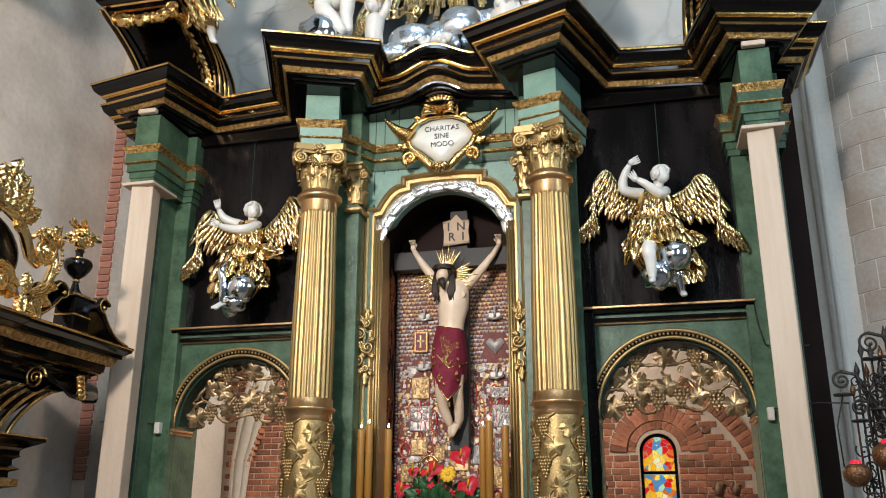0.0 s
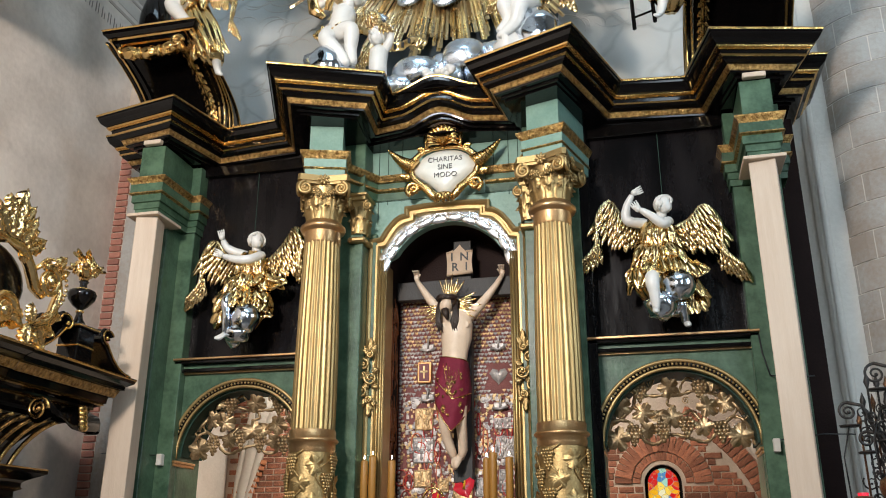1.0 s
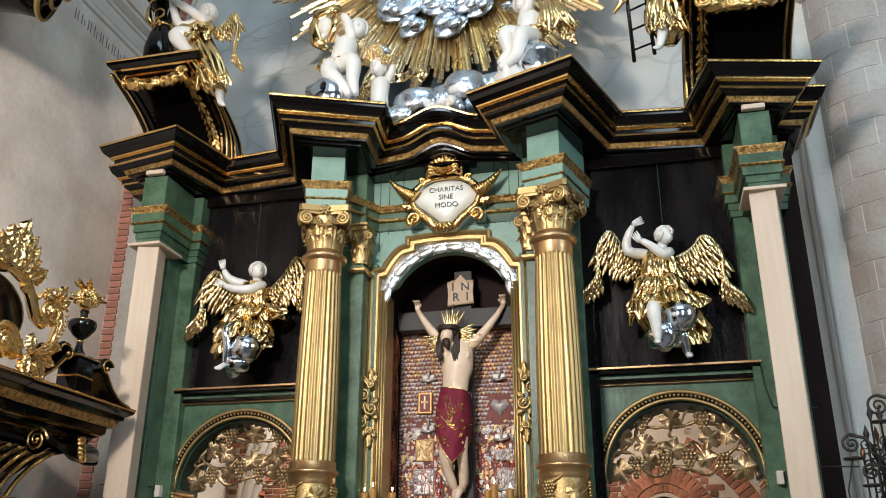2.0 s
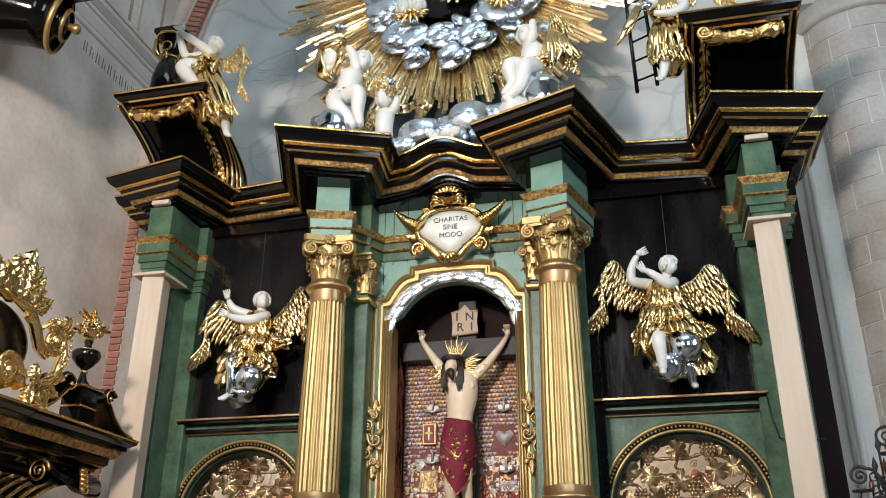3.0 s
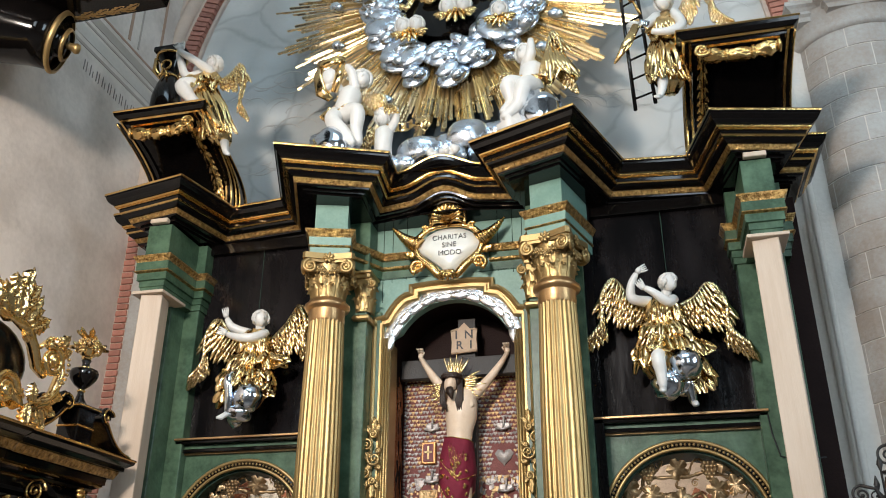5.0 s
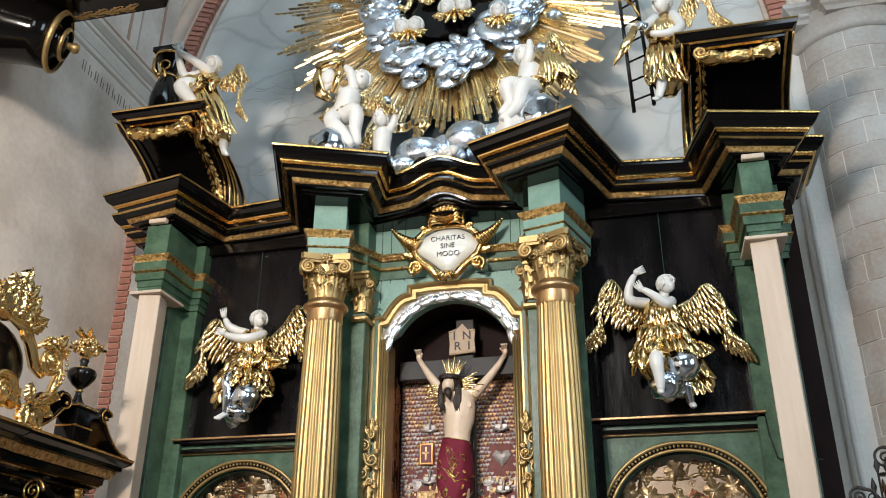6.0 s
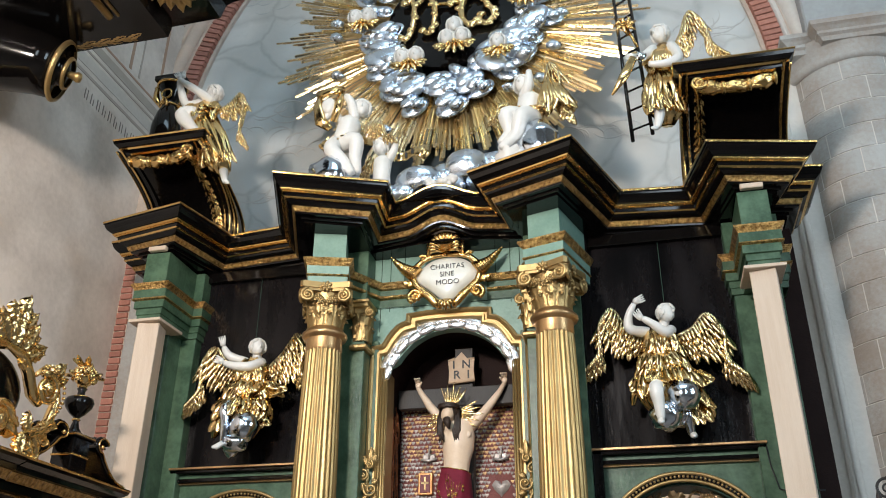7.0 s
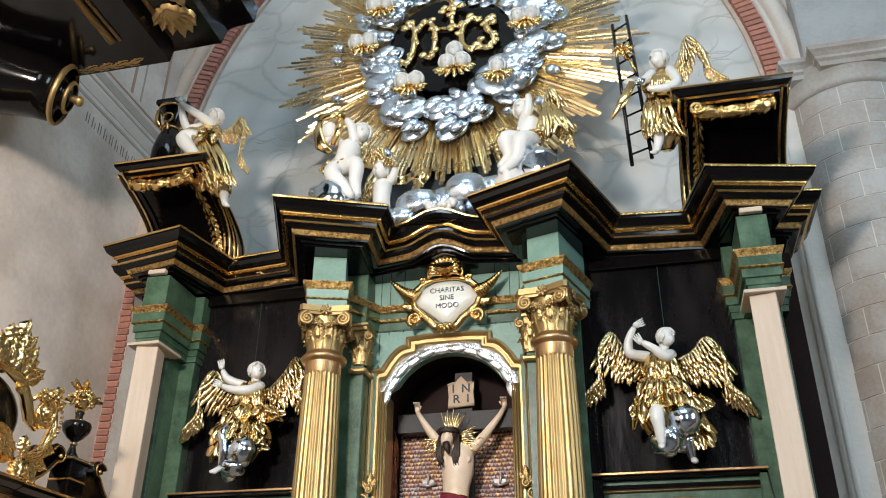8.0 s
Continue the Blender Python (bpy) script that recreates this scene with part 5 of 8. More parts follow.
    for lx, lz, ls in ((-0.46, 2.45, 0.085), (-0.495, 2.19, 0.095), (-0.28, 2.40, 0.085), (-0.25, 2.26, 0.075), (-0.06, 2.60, 0.085), (-0.05, 2.35, 0.085), (0.235, 2.43, 0.09), (0.19, 2.27, 0.075), (0.375, 2.46, 0.08), (0.47, 2.19, 0.095), (-0.15, 2.36, 0.06), (0.30, 2.62, 0.06), (-0.34, 2.62, 0.06)):
        mb = MB()
        vine_leaf(mb, at_((lx, lz), 0.255 + rn.uniform(-0.02, 0.02)), (rn.uniform(-0.35, 0.35), -1, rn.uniform(-0.35, 0.1)), (1, rn.uniform(-0.3, 0.3), 0), ls * 1.12, rn)
        part("vine_leaf", mb, VINE, scr)
    for gx, gz in ((-0.365, 2.275), (-0.13, 2.30), (0.06, 2.33), (0.33, 2.285), (-0.295, 2.63), (0.19, 2.63)):
        mb = MB()
        for row, m_ in enumerate((3, 4, 4, 3, 2, 1)):
            for g in range(m_):
                mb.ball(at_((gx + (g - (m_ - 1) / 2) * 0.031 + rn.uniform(-0.004, 0.004), gz + 0.01 - row * 0.029), 0.24 + rn.uniform(-0.012, 0.012)), 0.019, 0, 8, 6)
        part("grape_bunch", mb, VINE, scr)


# ---- carved figures: each one mesh, faces left plain ----
def feather(mb, p, d, nrm, L, w, mi):
    """One feather: a thin pointed leaf with a raised quill."""
    d = Vector(d).normalized()
    n_ = Vector(nrm)
    n_ = (n_ - d * n_.dot(d)).normalized()
    t = d.cross(n_)
    prof = [(0, 0.5), (0.25, 0.95), (0.6, 1.0), (0.85, 0.75), (1.0, 0.1)]
    vs, fs = [], []
    for s, q in prof:
        c = Vector(p) + d * L * s + n_ * (0.012 * math.sin(s * 2.6))
        vs += [c + t * w * q - n_ * 0.004, c + n_ * 0.007, c - t * w * q - n_ * 0.004, c - n_ * 0.012]
    for k in range(len(prof) - 1):
        for i in range(4):
            j = (i + 1) % 4
            fs.append((k * 4 + i, k * 4 + j, k * 4 + 4 + j, k * 4 + 4 + i))
    mb.add(vs, fs, mi)


def wing(mb, root, top, tip, mi=0, nrm=(0, -1, 0), rows=5, n=13, size=1.0, seed=0):
    """Feathered wing: an arm that rises from root to top and falls to tip, with overlapping rows of feathers below it."""
    rn = random.Random(seed)
    mi = 3 if mi == 1 else mi
    root, top, tip = Vector(root), Vector(top), Vector(tip)
    N = Vector(nrm)
    out = 1 if tip.x > root.x else -1
    knots = [root, root + (top - root) * 0.55 + Vector((0, 0, -0.03 * size)), top, top + (tip - top) * 0.33 + Vector((out * 0.035 * size, 0, 0.03 * size)), top + (tip - top) * 0.72 + Vector((-out * 0.035 * size, 0, -0.01)), tip + Vector((out * 0.015 * size, 0, -0.01))]

    def arm(s):
        f = min(max(s, 0.0), 0.9999) * (len(knots) - 1)
        k = int(f)
        p = [knots[max(0, min(len(knots) - 1, k + q))] for q in (-1, 0, 1, 2)]
        t = f - k
        return 0.5 * (2 * p[1] + (p[2] - p[0]) * t + (2 * p[0] - 5 * p[1] + 4 * p[2] - p[3]) * t * t + (3 * p[1] - p[0] - 3 * p[2] + p[3]) * t ** 3)
    mb.tube([arm(s) + N * 0.015 for s in np.linspace(0, 0.75, 16)], [0.036 * size * (1 - 0.6 * s) for s in np.linspace(0, 1, 16)], 8, mi)
    n = int(n * 2.2)
    for r in range(rows):
        q = (rows - 1 - r) / (rows - 1)
        for k in range(n):
            s = (k + 0.5 * (r % 2)) / n
            tang = (arm(s + 0.03) - arm(s - 0.03)).normalized()
            inner = Vector((out * 0.10, 0, -1)) * (1 - s) + Vector((-out * 0.5, 0, -0.6)) * s
            d = (inner + tang * (0.15 + 1.7 * s ** 1.4)).normalized()
            span = size * (0.075 + 0.175 * math.sin(math.pi * min(1, s / 0.7)) if s < 0.48 else 0.225 - 0.23 * (s - 0.48))
            if 0.46 < s < 0.54:
                span *= 0.82
            p = arm(s) + d * span * q * 0.62
            L = span * (0.42 + 0.2 * q) * rn.uniform(0.88, 1.12)
            feather(mb, p + N * (0.008 + 0.013 * r), d + Vector((rn.uniform(-0.09, 0.09), 0, 0)), N + Vector((rn.uniform(-0.3, 0.3), 0, rn.uniform(-0.3, 0.3))), L * 1.35, size * (0.017 + 0.007 * q), mi)


def pleat(mb, pts, outward, w, mi, seed=0):
    """A creased leaf of drapery along pts: sharp ridges and hollows across it, its end curled away from the body."""
    rn = random.Random(seed)
    pts = [Vector(p) for p in pts]
    N = Vector(outward).normalized()
    n, ridge = len(pts), (0.0, 0.30, 0.12, 0.62, 0.95, 0.55, 0.10, 0.34, 0.0)
    k1, skew = rn.uniform(0.7, 1.2), rn.uniform(-0.25, 0.25)
    vs, fs, m = [], [], len(ridge)
    for i, p in enumerate(pts):
        s = i / (n - 1)
        d = (pts[min(i + 1, n - 1)] - pts[max(i - 1, 0)]).normalized()
        u = (N - d * N.dot(d)).normalized()
        t = d.cross(u)
        ww = w * (0.45 + 1.25 * math.sin(math.pi * min(1.0, 0.12 + 0.8 * s))) * (1 if s < 0.85 else 1 - 3.2 * (s - 0.85))
        curl = 0.9 * w * max(0.0, s - 0.65) ** 1.5 * 4
        for q, h in enumerate(ridge):
            x = (q / (m - 1) - 0.5) * 2 + skew * s
            vs.append(p + t * ww * x + u * (ww * h * k1 * (0.5 + 0.5 * s) + curl - 0.15 * w * x * x))
    for i in range(n - 1):
        for q in range(m - 1):
            a = i * m + q
            fs.append((a, a + 1, a + m + 1, a + m))
    o = len(vs)
    vs += [v - N * 0.006 for v in vs]
    fs += [tuple(o + j for j in f[::-1]) for f in fs]
    for i in range(n - 1):
        for q in (0, m - 1):
            a = i * m + q
            fs.append((a, a + m, o + a + m, o + a))
    mb.add(vs, fs, mi, True)


def folds(mb, a, b, ra, rb, mi, n=10, seed=0, thick=0.028, spread=1.0):
    """Layers of creased drapery running from round a to round b."""
    rn = random.Random(seed)
    a, b = Vector(a), Vector(b)
    for k in range(n):
        t = math.pi * (0.92 + 1.16 * (k + rn.uniform(-0.3, 0.3)) / max(1, n - 1))
        o = Vector((math.cos(t), math.sin(t) * 0.75, 0))
        lag = 0.22 * (k % 3) / 2
        p0 = a + (b - a) * lag + o * ra
        mid = (p0 + b) / 2 + o * (ra + rb) * 0.55 + Vector((rn.uniform(-0.04, 0.04), -0.02, rn.uniform(-0.02, 0.03)))
        end = b + o * rb * spread * 1.1 + Vector((rn.uniform(-0.05, 0.05), 0, rn.uniform(-0.06, 0.06)))
        pleat(mb, [bez(p0, mid, end, s) for s in np.linspace(0, 1, 9)], o + Vector((0, -0.25, 0)), thick * rn.uniform(0.95, 1.5), mi, seed * 31 + k)


def limb(mb, pts, rad, mi):
    """A smooth arm or leg through a few joints."""
    P, out_, rr = [Vector(p) for p in pts], [], []
    n = len(P)
    for k in range(n - 1):
        a, b, c, d = P[max(0, k - 1)], P[k], P[k + 1], P[min(n - 1, k + 2)]
        for t in (0, 0.2, 0.4, 0.6, 0.8):
            out_.append(0.5 * (2 * b + (c - a) * t + (2 * a - 5 * b + 4 * c - d) * t * t + (3 * b - a - 3 * c + d) * t ** 3))
            rr.append((rad[k] + (rad[k + 1] - rad[k]) * t) * (1 + 0.07 * math.sin(math.pi * t)))
    mb.tube(out_ + [P[-1]], rr + [rad[-1]], 12, mi)
    mb.ball(P[0], rad[0] * 0.98, mi, 10, 7)


def hand(mb, p, d, mi, s=1.0):
    p, d = Vector(p), Vector(d).normalized()
    mb.ball(p, 0.026 * s, mi, 8, 6)
    side = d.cross(Vector((0, 1, 0)))
    side = side.normalized() if side.length > 0.01 else Vector((1, 0, 0))
    for k in range(4):
        mb.tube([p + side * (k - 1.5) * 0.011 * s, p + d * 0.035 * s + side * (k - 1.5) * 0.016 * s, p + d * 0.065 * s + side * (k - 1.5) * 0.018 * s + Vector((0, -0.01, 0))], [0.009 * s, 0.008 * s, 0.004 * s], 6, mi)


def head(mb, p, r, mi, face=(0, -1, 0), seed=0, hair=None):
    """Plain head with carved curls."""
    p = Vector(p)
    mb.ball(p, (r * 0.82, r * 0.92, r * 1.08), mi, 14, 10)
    f = Vector(face).normalized()
    mb.ball(p + f * r * 0.35 - Vector((0, 0, r * 0.35)), (r * 0.58, r * 0.58, r * 0.68), mi, 12, 8)
    mb.ball(p + f * r * 0.98 - Vector((0, 0, r * 0.12)), (r * 0.13, r * 0.15, r * 0.2), mi, 6, 5)
    rn = random.Random(seed)
    for k in range(130):
        t, q = rn.uniform(0, 2 * math.pi), rn.uniform(-0.4, 1.0)
        o = Vector((math.cos(t) * math.sqrt(1 - min(1, q * q)), math.sin(t) * math.sqrt(1 - min(1, q * q)), q))
        if o.dot(f) > 0.34 and q < 0.64:
            continue
        side = o.cross(Vector((0, 0, 1)) + f * 0.7)
        side = side.normalized() if side.length > 0.05 else Vector((1, 0, 0))
        back = o.cross(side) * (1 if rn.random() < 0.8 else -1)
        pts = [p + (o + back * 0.34 * j * (1 if back.z < 0.2 else -1) + side * 0.1 * math.sin(j * 2.2 + k)).normalized() * r * (0.98 + 0.05 * (j % 2)) for j in range(-1, 3)]
        mb.tube(pts, [r * 0.07, r * 0.15, r * 0.15, r * 0.05], 6, hair if hair is not None else mi)


MATS = [WHITE, GOLDB, SILVER, WINGG]
# angel over the right-hand arch
mb = MB()
wing(mb, (1.72, -0.02, 3.86), (1.47, -0.06, 4.17), (1.23, -0.03, 3.66), 1, seed=1)
wing(mb, (1.97, -0.02, 3.87), (2.25, -0.06, 4.06), (2.49, -0.03, 3.54), 1, seed=2, n=15, size=1.1)
mb.tube([(1.85, -0.08, 3.56), (1.85, -0.1, 3.68), (1.86, -0.12, 3.8), (1.865, -0.1, 3.9), (1.88, -0.1, 3.96)], [0.15, 0.125, 0.145, 0.14, 0.06], 40, 1, 0.7, fold=0.06, nf=9)
mb.tube([(1.85, -0.06, 3.66), (1.86, -0.12, 3.55), (1.87, -0.14, 3.44), (1.87, -0.14, 3.33), (1.88, -0.1, 3.24)], [0.12, 0.17, 0.21, 0.2, 0.14], 56, 1, 0.7, fold=0.11, nf=8, seed=2)
folds(mb, (1.85, -0.12, 3.66), (1.86, -0.14, 3.36), 0.08, 0.2, 1, 16, 4, 0.034)
folds(mb, (1.86, -0.12, 3.94), (1.86, -0.14, 3.68), 0.08, 0.1, 1, 13, 9, 0.026)
folds(mb, (1.95, -0.1, 3.55), (2.12, -0.1, 3.46), 0.05, 0.09, 1, 8, 3, 0.034)
folds(mb, (1.78, -0.12, 3.55), (1.66, -0.14, 3.45), 0.05, 0.07, 1, 7, 8, 0.03)
folds(mb, (2.05, -0.08, 3.36), (2.11, -0.1, 3.16), 0.05, 0.06, 1, 8, 6, 0.03)
folds(mb, (1.86, -0.13, 3.62), (1.88, -0.2, 3.36), 0.1, 0.2, 1, 20, 51, 0.04)
folds(mb, (1.85, -0.13, 3.74), (1.86, -0.17, 3.52), 0.09, 0.16, 1, 16, 52, 0.034)
folds(mb, (1.95, -0.14, 3.5), (2.02, -0.18, 3.24), 0.08, 0.12, 1, 10, 53, 0.036)
folds(mb, (1.76, -0.14, 3.5), (1.70, -0.2, 3.36), 0.05, 0.08, 1, 8, 54, 0.034)
mb.ball((1.985, -0.33, 3.31), (0.125, 0.11, 0.125), 2, 18, 12, None, 0.12, 2)
mb.ball((1.83, -0.27, 3.17), (0.13, 0.11, 0.125), 2, 18, 12, None, 0.2, 2)
mb.ball((1.93, -0.12, 3.2), (0.12, 0.09, 0.1), 2, 14, 10, None, 0.2, 2)
limb(mb, [(1.8, -0.28, 3.40), (1.775, -0.38, 3.36), (1.785, -0.38, 3.24), (1.79, -0.37, 3.11)], [0.055, 0.055, 0.044, 0.026], 0)
mb.tube([(1.79, -0.37, 3.12), (1.785, -0.42, 3.08), (1.78, -0.46, 3.07)], [0.026, 0.028, 0.012], 8, 0, 0.7)
limb(mb, [(2.0, -0.15, 3.2), (2.01, -0.13, 3.1), (2.02, -0.12, 3.04)], [0.05, 0.04, 0.026], 2)
mb.tube([(2.02, -0.12, 3.06), (2.03, -0.17, 3.02), (2.03, -0.21, 3.01)], [0.026, 0.028, 0.012], 8, 0, 0.7)
limb(mb, [(1.76, -0.1, 3.93), (1.66, -0.16, 3.93), (1.61, -0.18, 3.96), (1.62, -0.2, 4.06), (1.67, -0.22, 4.15)], [0.045, 0.042, 0.04, 0.032, 0.022], 0)
hand(mb, (1.69, -0.23, 4.17), (1, 0, 0.35), 0, 1.1)
limb(mb, [(1.95, -0.14, 3.92), (1.9, -0.24, 3.87), (1.8, -0.28, 3.94), (1.73, -0.28, 3.99)], [0.045, 0.042, 0.033, 0.022], 0)
hand(mb, (1.71, -0.28, 4.0), (-0.5, 0, 0.8), 0, 1.1)
mb.tube([(1.88, -0.1, 3.94), (1.91, -0.13, 4.02)], [0.05, 0.04], 8, 0)
head(mb, (1.925, -0.16, 4.07), 0.076, 0, (0.8, -0.6, 0.1), 2)
solid("angel_statue", mb, MATS, "white and gilded carved angel with spread wings on silver clouds", "statue", "angels on the black panels", at=(1.85, 0.1, 3.0))
# angel over the left-hand arch
mb = MB()
wing(mb, (-1.98, -0.02, 3.85), (-2.24, -0.06, 4.1), (-2.45, -0.03, 3.58), 1, seed=3)
wing(mb, (-1.7, -0.02, 3.85), (-1.42, -0.06, 4.17), (-1.26, -0.03, 3.72), 1, seed=4, n=15)
mb.tube([(-1.82, -0.08, 3.58), (-1.82, -0.1, 3.68), (-1.81, -0.12, 3.8), (-1.8, -0.1, 3.9), (-1.79, -0.1, 3.95)], [0.15, 0.125, 0.145, 0.14, 0.06], 40, 1, 0.7, fold=0.06, nf=9, seed=5)
mb.tube([(-1.82, -0.06, 3.68), (-1.82, -0.12, 3.57), (-1.83, -0.14, 3.46), (-1.86, -0.14, 3.34), (-1.87, -0.1, 3.22)], [0.12, 0.17, 0.205, 0.19, 0.12], 56, 1, 0.7, fold=0.11, nf=8, seed=7)
folds(mb, (-1.82, -0.12, 3.68), (-1.83, -0.14, 3.4), 0.08, 0.19, 1, 16, 14, 0.034)
folds(mb, (-1.82, -0.12, 3.94), (-1.82, -0.14, 3.7), 0.08, 0.1, 1, 13, 19, 0.026)
folds(mb, (-1.7, -0.1, 3.64), (-1.57, -0.1, 3.6), 0.05, 0.08, 1, 8, 13, 0.034)
folds(mb, (-1.92, -0.12, 3.48), (-1.99, -0.14, 3.34), 0.05, 0.08, 1, 8, 18, 0.03)
folds(mb, (-1.72, -0.1, 3.44), (-1.66, -0.1, 3.32), 0.05, 0.06, 1, 6, 16, 0.028)
folds(mb, (-1.82, -0.13, 3.62), (-1.84, -0.2, 3.38), 0.1, 0.19, 1, 20, 61, 0.04)
folds(mb, (-1.82, -0.13, 3.74), (-1.82, -0.17, 3.54), 0.09, 0.16, 1, 16, 62, 0.034)
folds(mb, (-1.90, -0.14, 3.48), (-1.95, -0.2, 3.26), 0.07, 0.1, 1, 10, 63, 0.036)
folds(mb, (-1.72, -0.14, 3.52), (-1.66, -0.18, 3.36), 0.05, 0.08, 1, 8, 64, 0.034)
mb.ball((-1.74, -0.32, 3.26), (0.13, 0.11, 0.135), 2, 18, 12, None, 0.15, 2)
mb.ball((-1.84, -0.27, 3.14), (0.13, 0.1, 0.09), 2, 18, 12, None, 0.2, 2)
mb.ball((-1.93, -0.14, 3.15), (0.085, 0.08, 0.11), 2, 14, 10, None, 0.2, 2)
limb(mb, [(-1.9, -0.28, 3.48), (-1.92, -0.36, 3.42), (-1.9, -0.36, 3.3), (-1.91, -0.34, 3.12)], [0.05, 0.045, 0.04, 0.026], 2)
mb.tube([(-1.91, -0.34, 3.12), (-1.94, -0.4, 3.07), (-1.96, -0.43, 3.065)], [0.026, 0.028, 0.012], 8, 0, 0.7)
limb(mb, [(-1.9, -0.1, 3.93), (-1.98, -0.15, 3.95), (-2.05, -0.18, 3.99), (-2.09, -0.2, 4.06)], [0.045, 0.042, 0.035, 0.022], 0)
hand(mb, (-2.1, -0.21, 4.09), (-0.2, 0, 1), 0, 1.1)
limb(mb, [(-1.72, -0.14, 3.9), (-1.78, -0.26, 3.83), (-1.9, -0.29, 3.83), (-2.02, -0.29, 3.87)], [0.045, 0.042, 0.036, 0.022], 0)
hand(mb, (-2.05, -0.29, 3.89), (-1, 0, 0.4), 0, 1.1)
mb.tube([(-1.79, -0.1, 3.93), (-1.78, -0.13, 4.01)], [0.05, 0.04], 8, 0)
head(mb, (-1.77, -0.15, 4.05), 0.076, 0, (0.7, -0.7, 0), 5)
solid("angel_statue", mb, MATS, "white and gilded carved angel with raised arms on silver clouds", "statue", "angels on the black panels", at=(-1.85, 0.1, 3.0))

# ---- scrolled pedestals over the outer blocks ----
def pedestal(sx):
    X0, X1 = sx * 2.25, sx * 3.12
    a, b = min(X0, X1), max(X0, X1)
    ped = thing("scrolled_pedestal", (sx * 2.7, -0.4, 5.28), "black scrolled pedestal with gilded lines and carved swag", "pedestal", "scrolled pedestals")

    def prof(t, off=0.0):
        # hollow rise from the cornice forward to the top plate
        return (-0.10 - off * 0.6 - 0.80 * t ** 2.2, 5.29 + 0.62 * t ** 0.72 + 0.0 * off)
    n = 16
    body = [prof(i / n, -0.14) for i in range(n + 1)]
    mb = MB()
    back = [(p[0] + 0.3, p[1]) for p in body[::-1]]
    mb.prism(body + back, a + 0.06, b - 0.06, 0, "yz")
    part("body", mb, BLACK, ped)
    # moulded side bands that follow the curve
    for side in (-1, 1):
        xe = a + 0.05 if side < 0 else b - 0.05
        for k, (o, w, ma) in enumerate(((0.0, 0.05, BLACK), (0.03, 0.02, GOLD), (-0.05, 0.045, BLACK), (-0.08, 0.014, GOLD))):
            mb = MB()
            x0 = xe + side * (0.045 - 0.028 * k)
            lo, hi = min(x0, x0 - side * w), max(x0, x0 - side * w)
            ps = [prof(i / n, o) for i in range(n + 1)]
            mb.add([(x_, p[0] + b_, p[1]) for p in ps for x_, b_ in ((lo, 0.25), (lo, 0), (hi, 0), (hi, 0.25))],
                   [(4 * i + q, 4 * i + q + 1, 4 * i + q + 5, 4 * i + q + 4) for i in range(n) for q in range(3)], 0, False)
            part("curved_band", mb, ma, ped)
    # edge line on the flank
    for side in (-1, 1):
        xe = a if side < 0 else b
        for o in (0.05, -0.12, -0.26, -0.53):
            mb = MB()
            mb.tube([(xe + side * 0.008, prof(i / n, o)[0] + 0.02, prof(i / n, o)[1]) for i in range(n + 1)], 0.011, 6, 0)
            part("gilded_line", mb, GOLD, ped)
        fl = [prof(i / n, 0.03) for i in range(n + 1)]
        mb = MB().prism(fl + [(p[0] + 0.36, p[1]) for p in fl[::-1]], xe - side * 0.02, xe, 0, "yz")
        part("flank", mb, BLACK, ped)
    # top plate
    zt = 5.93
    path = [(a - 0.03, -0.5, zt), (a - 0.03, -0.90, zt), (b + 0.03, -0.90, zt), (b + 0.03, -0.5, zt)]
    for nm, ma, pr in (("gilded_edge", GOLD, [(0.3, 0.125), (-0.03, 0.12), (-0.036, 0.11), (-0.028, 0.10)]), ("black_cove", BLACK, [(-0.028, 0.10), (-0.02, 0.07), (0.01, 0.045), (0.02, 0.04)]),
                       ("gilded_line", GOLD, [(0.02, 0.04), (0.015, 0.03), (0.03, 0.018)]), ("black_band", BLACK, [(0.03, 0.018), (0.05, 0.015), (0.055, -0.01)]), ("gilded_line", GOLD, [(0.055, -0.01), (0.05, -0.02), (0.07, -0.03)]), ("black_band", BLACK, [(0.07, -0.03), (0.1, -0.04), (0.4, -0.04)])):
        part(nm, MB().sweep(path, pr, 0), ma, ped)
    part("top_board", MB().box((a, -0.85, zt + 0.06), (b, -0.5, zt + 0.11), 0), BLACK, ped)
    # carved swag along the top of the recess and down its inner side
    rn = random.Random(4)
    mb = MB()
    zs = lambda s: 5.83 - 0.04 * math.sin(math.pi * s)
    xs_ = lambda s: a + 0.12 + (b - a - 0.24) * s
    for s0 in (0.02, 0.35, 0.68):
        q = [s0 + 0.3 * t for t in np.linspace(0, 1, 13)]
        mb.tube([(xs_(s), -0.83, zs(s)) for s in q], [0.028 + 0.034 * math.sin(math.pi * i / 12) ** 0.7 for i in range(13)], 20, 0, fold=0.13, nf=6, seed=s0 * 9)
        for i in range(6):
            t = math.pi * (0.9 + 0.25 * i)
            for e, sg in ((s0, 1), (s0 + 0.3, -1)):
                acanthus(mb, (xs_(e), -0.83 + 0.035 * math.sin(t), zs(e) + 0.035 * math.cos(t)), (sg, 0.35 * math.sin(t), 0.35 * math.cos(t)), (0, math.sin(t), math.cos(t)), 0.09, 0.022, 0, 0.4, 3)
    for s in (0.0, 0.335, 0.665, 1.0):
        mb.lathe([(0.03, -0.02), (0.058, -0.012), (0.062, 0.0), (0.058, 0.012), (0.03, 0.02)], (xs_(s), -0.83, zs(s)), 16, 0, Matrix.Rotation(math.pi / 2, 3, "Y"))
    spiral(mb, (X0 + sx * 0.13, -0.90, 5.83), 0.065, (1, 0, 0), (0, 0, 1), 1.8, 0.018, 0, 26, 0, -sx)
    part("carved_swag", mb, GOLD, ped, "gilded fruit and leaf swag")
    mb = MB()
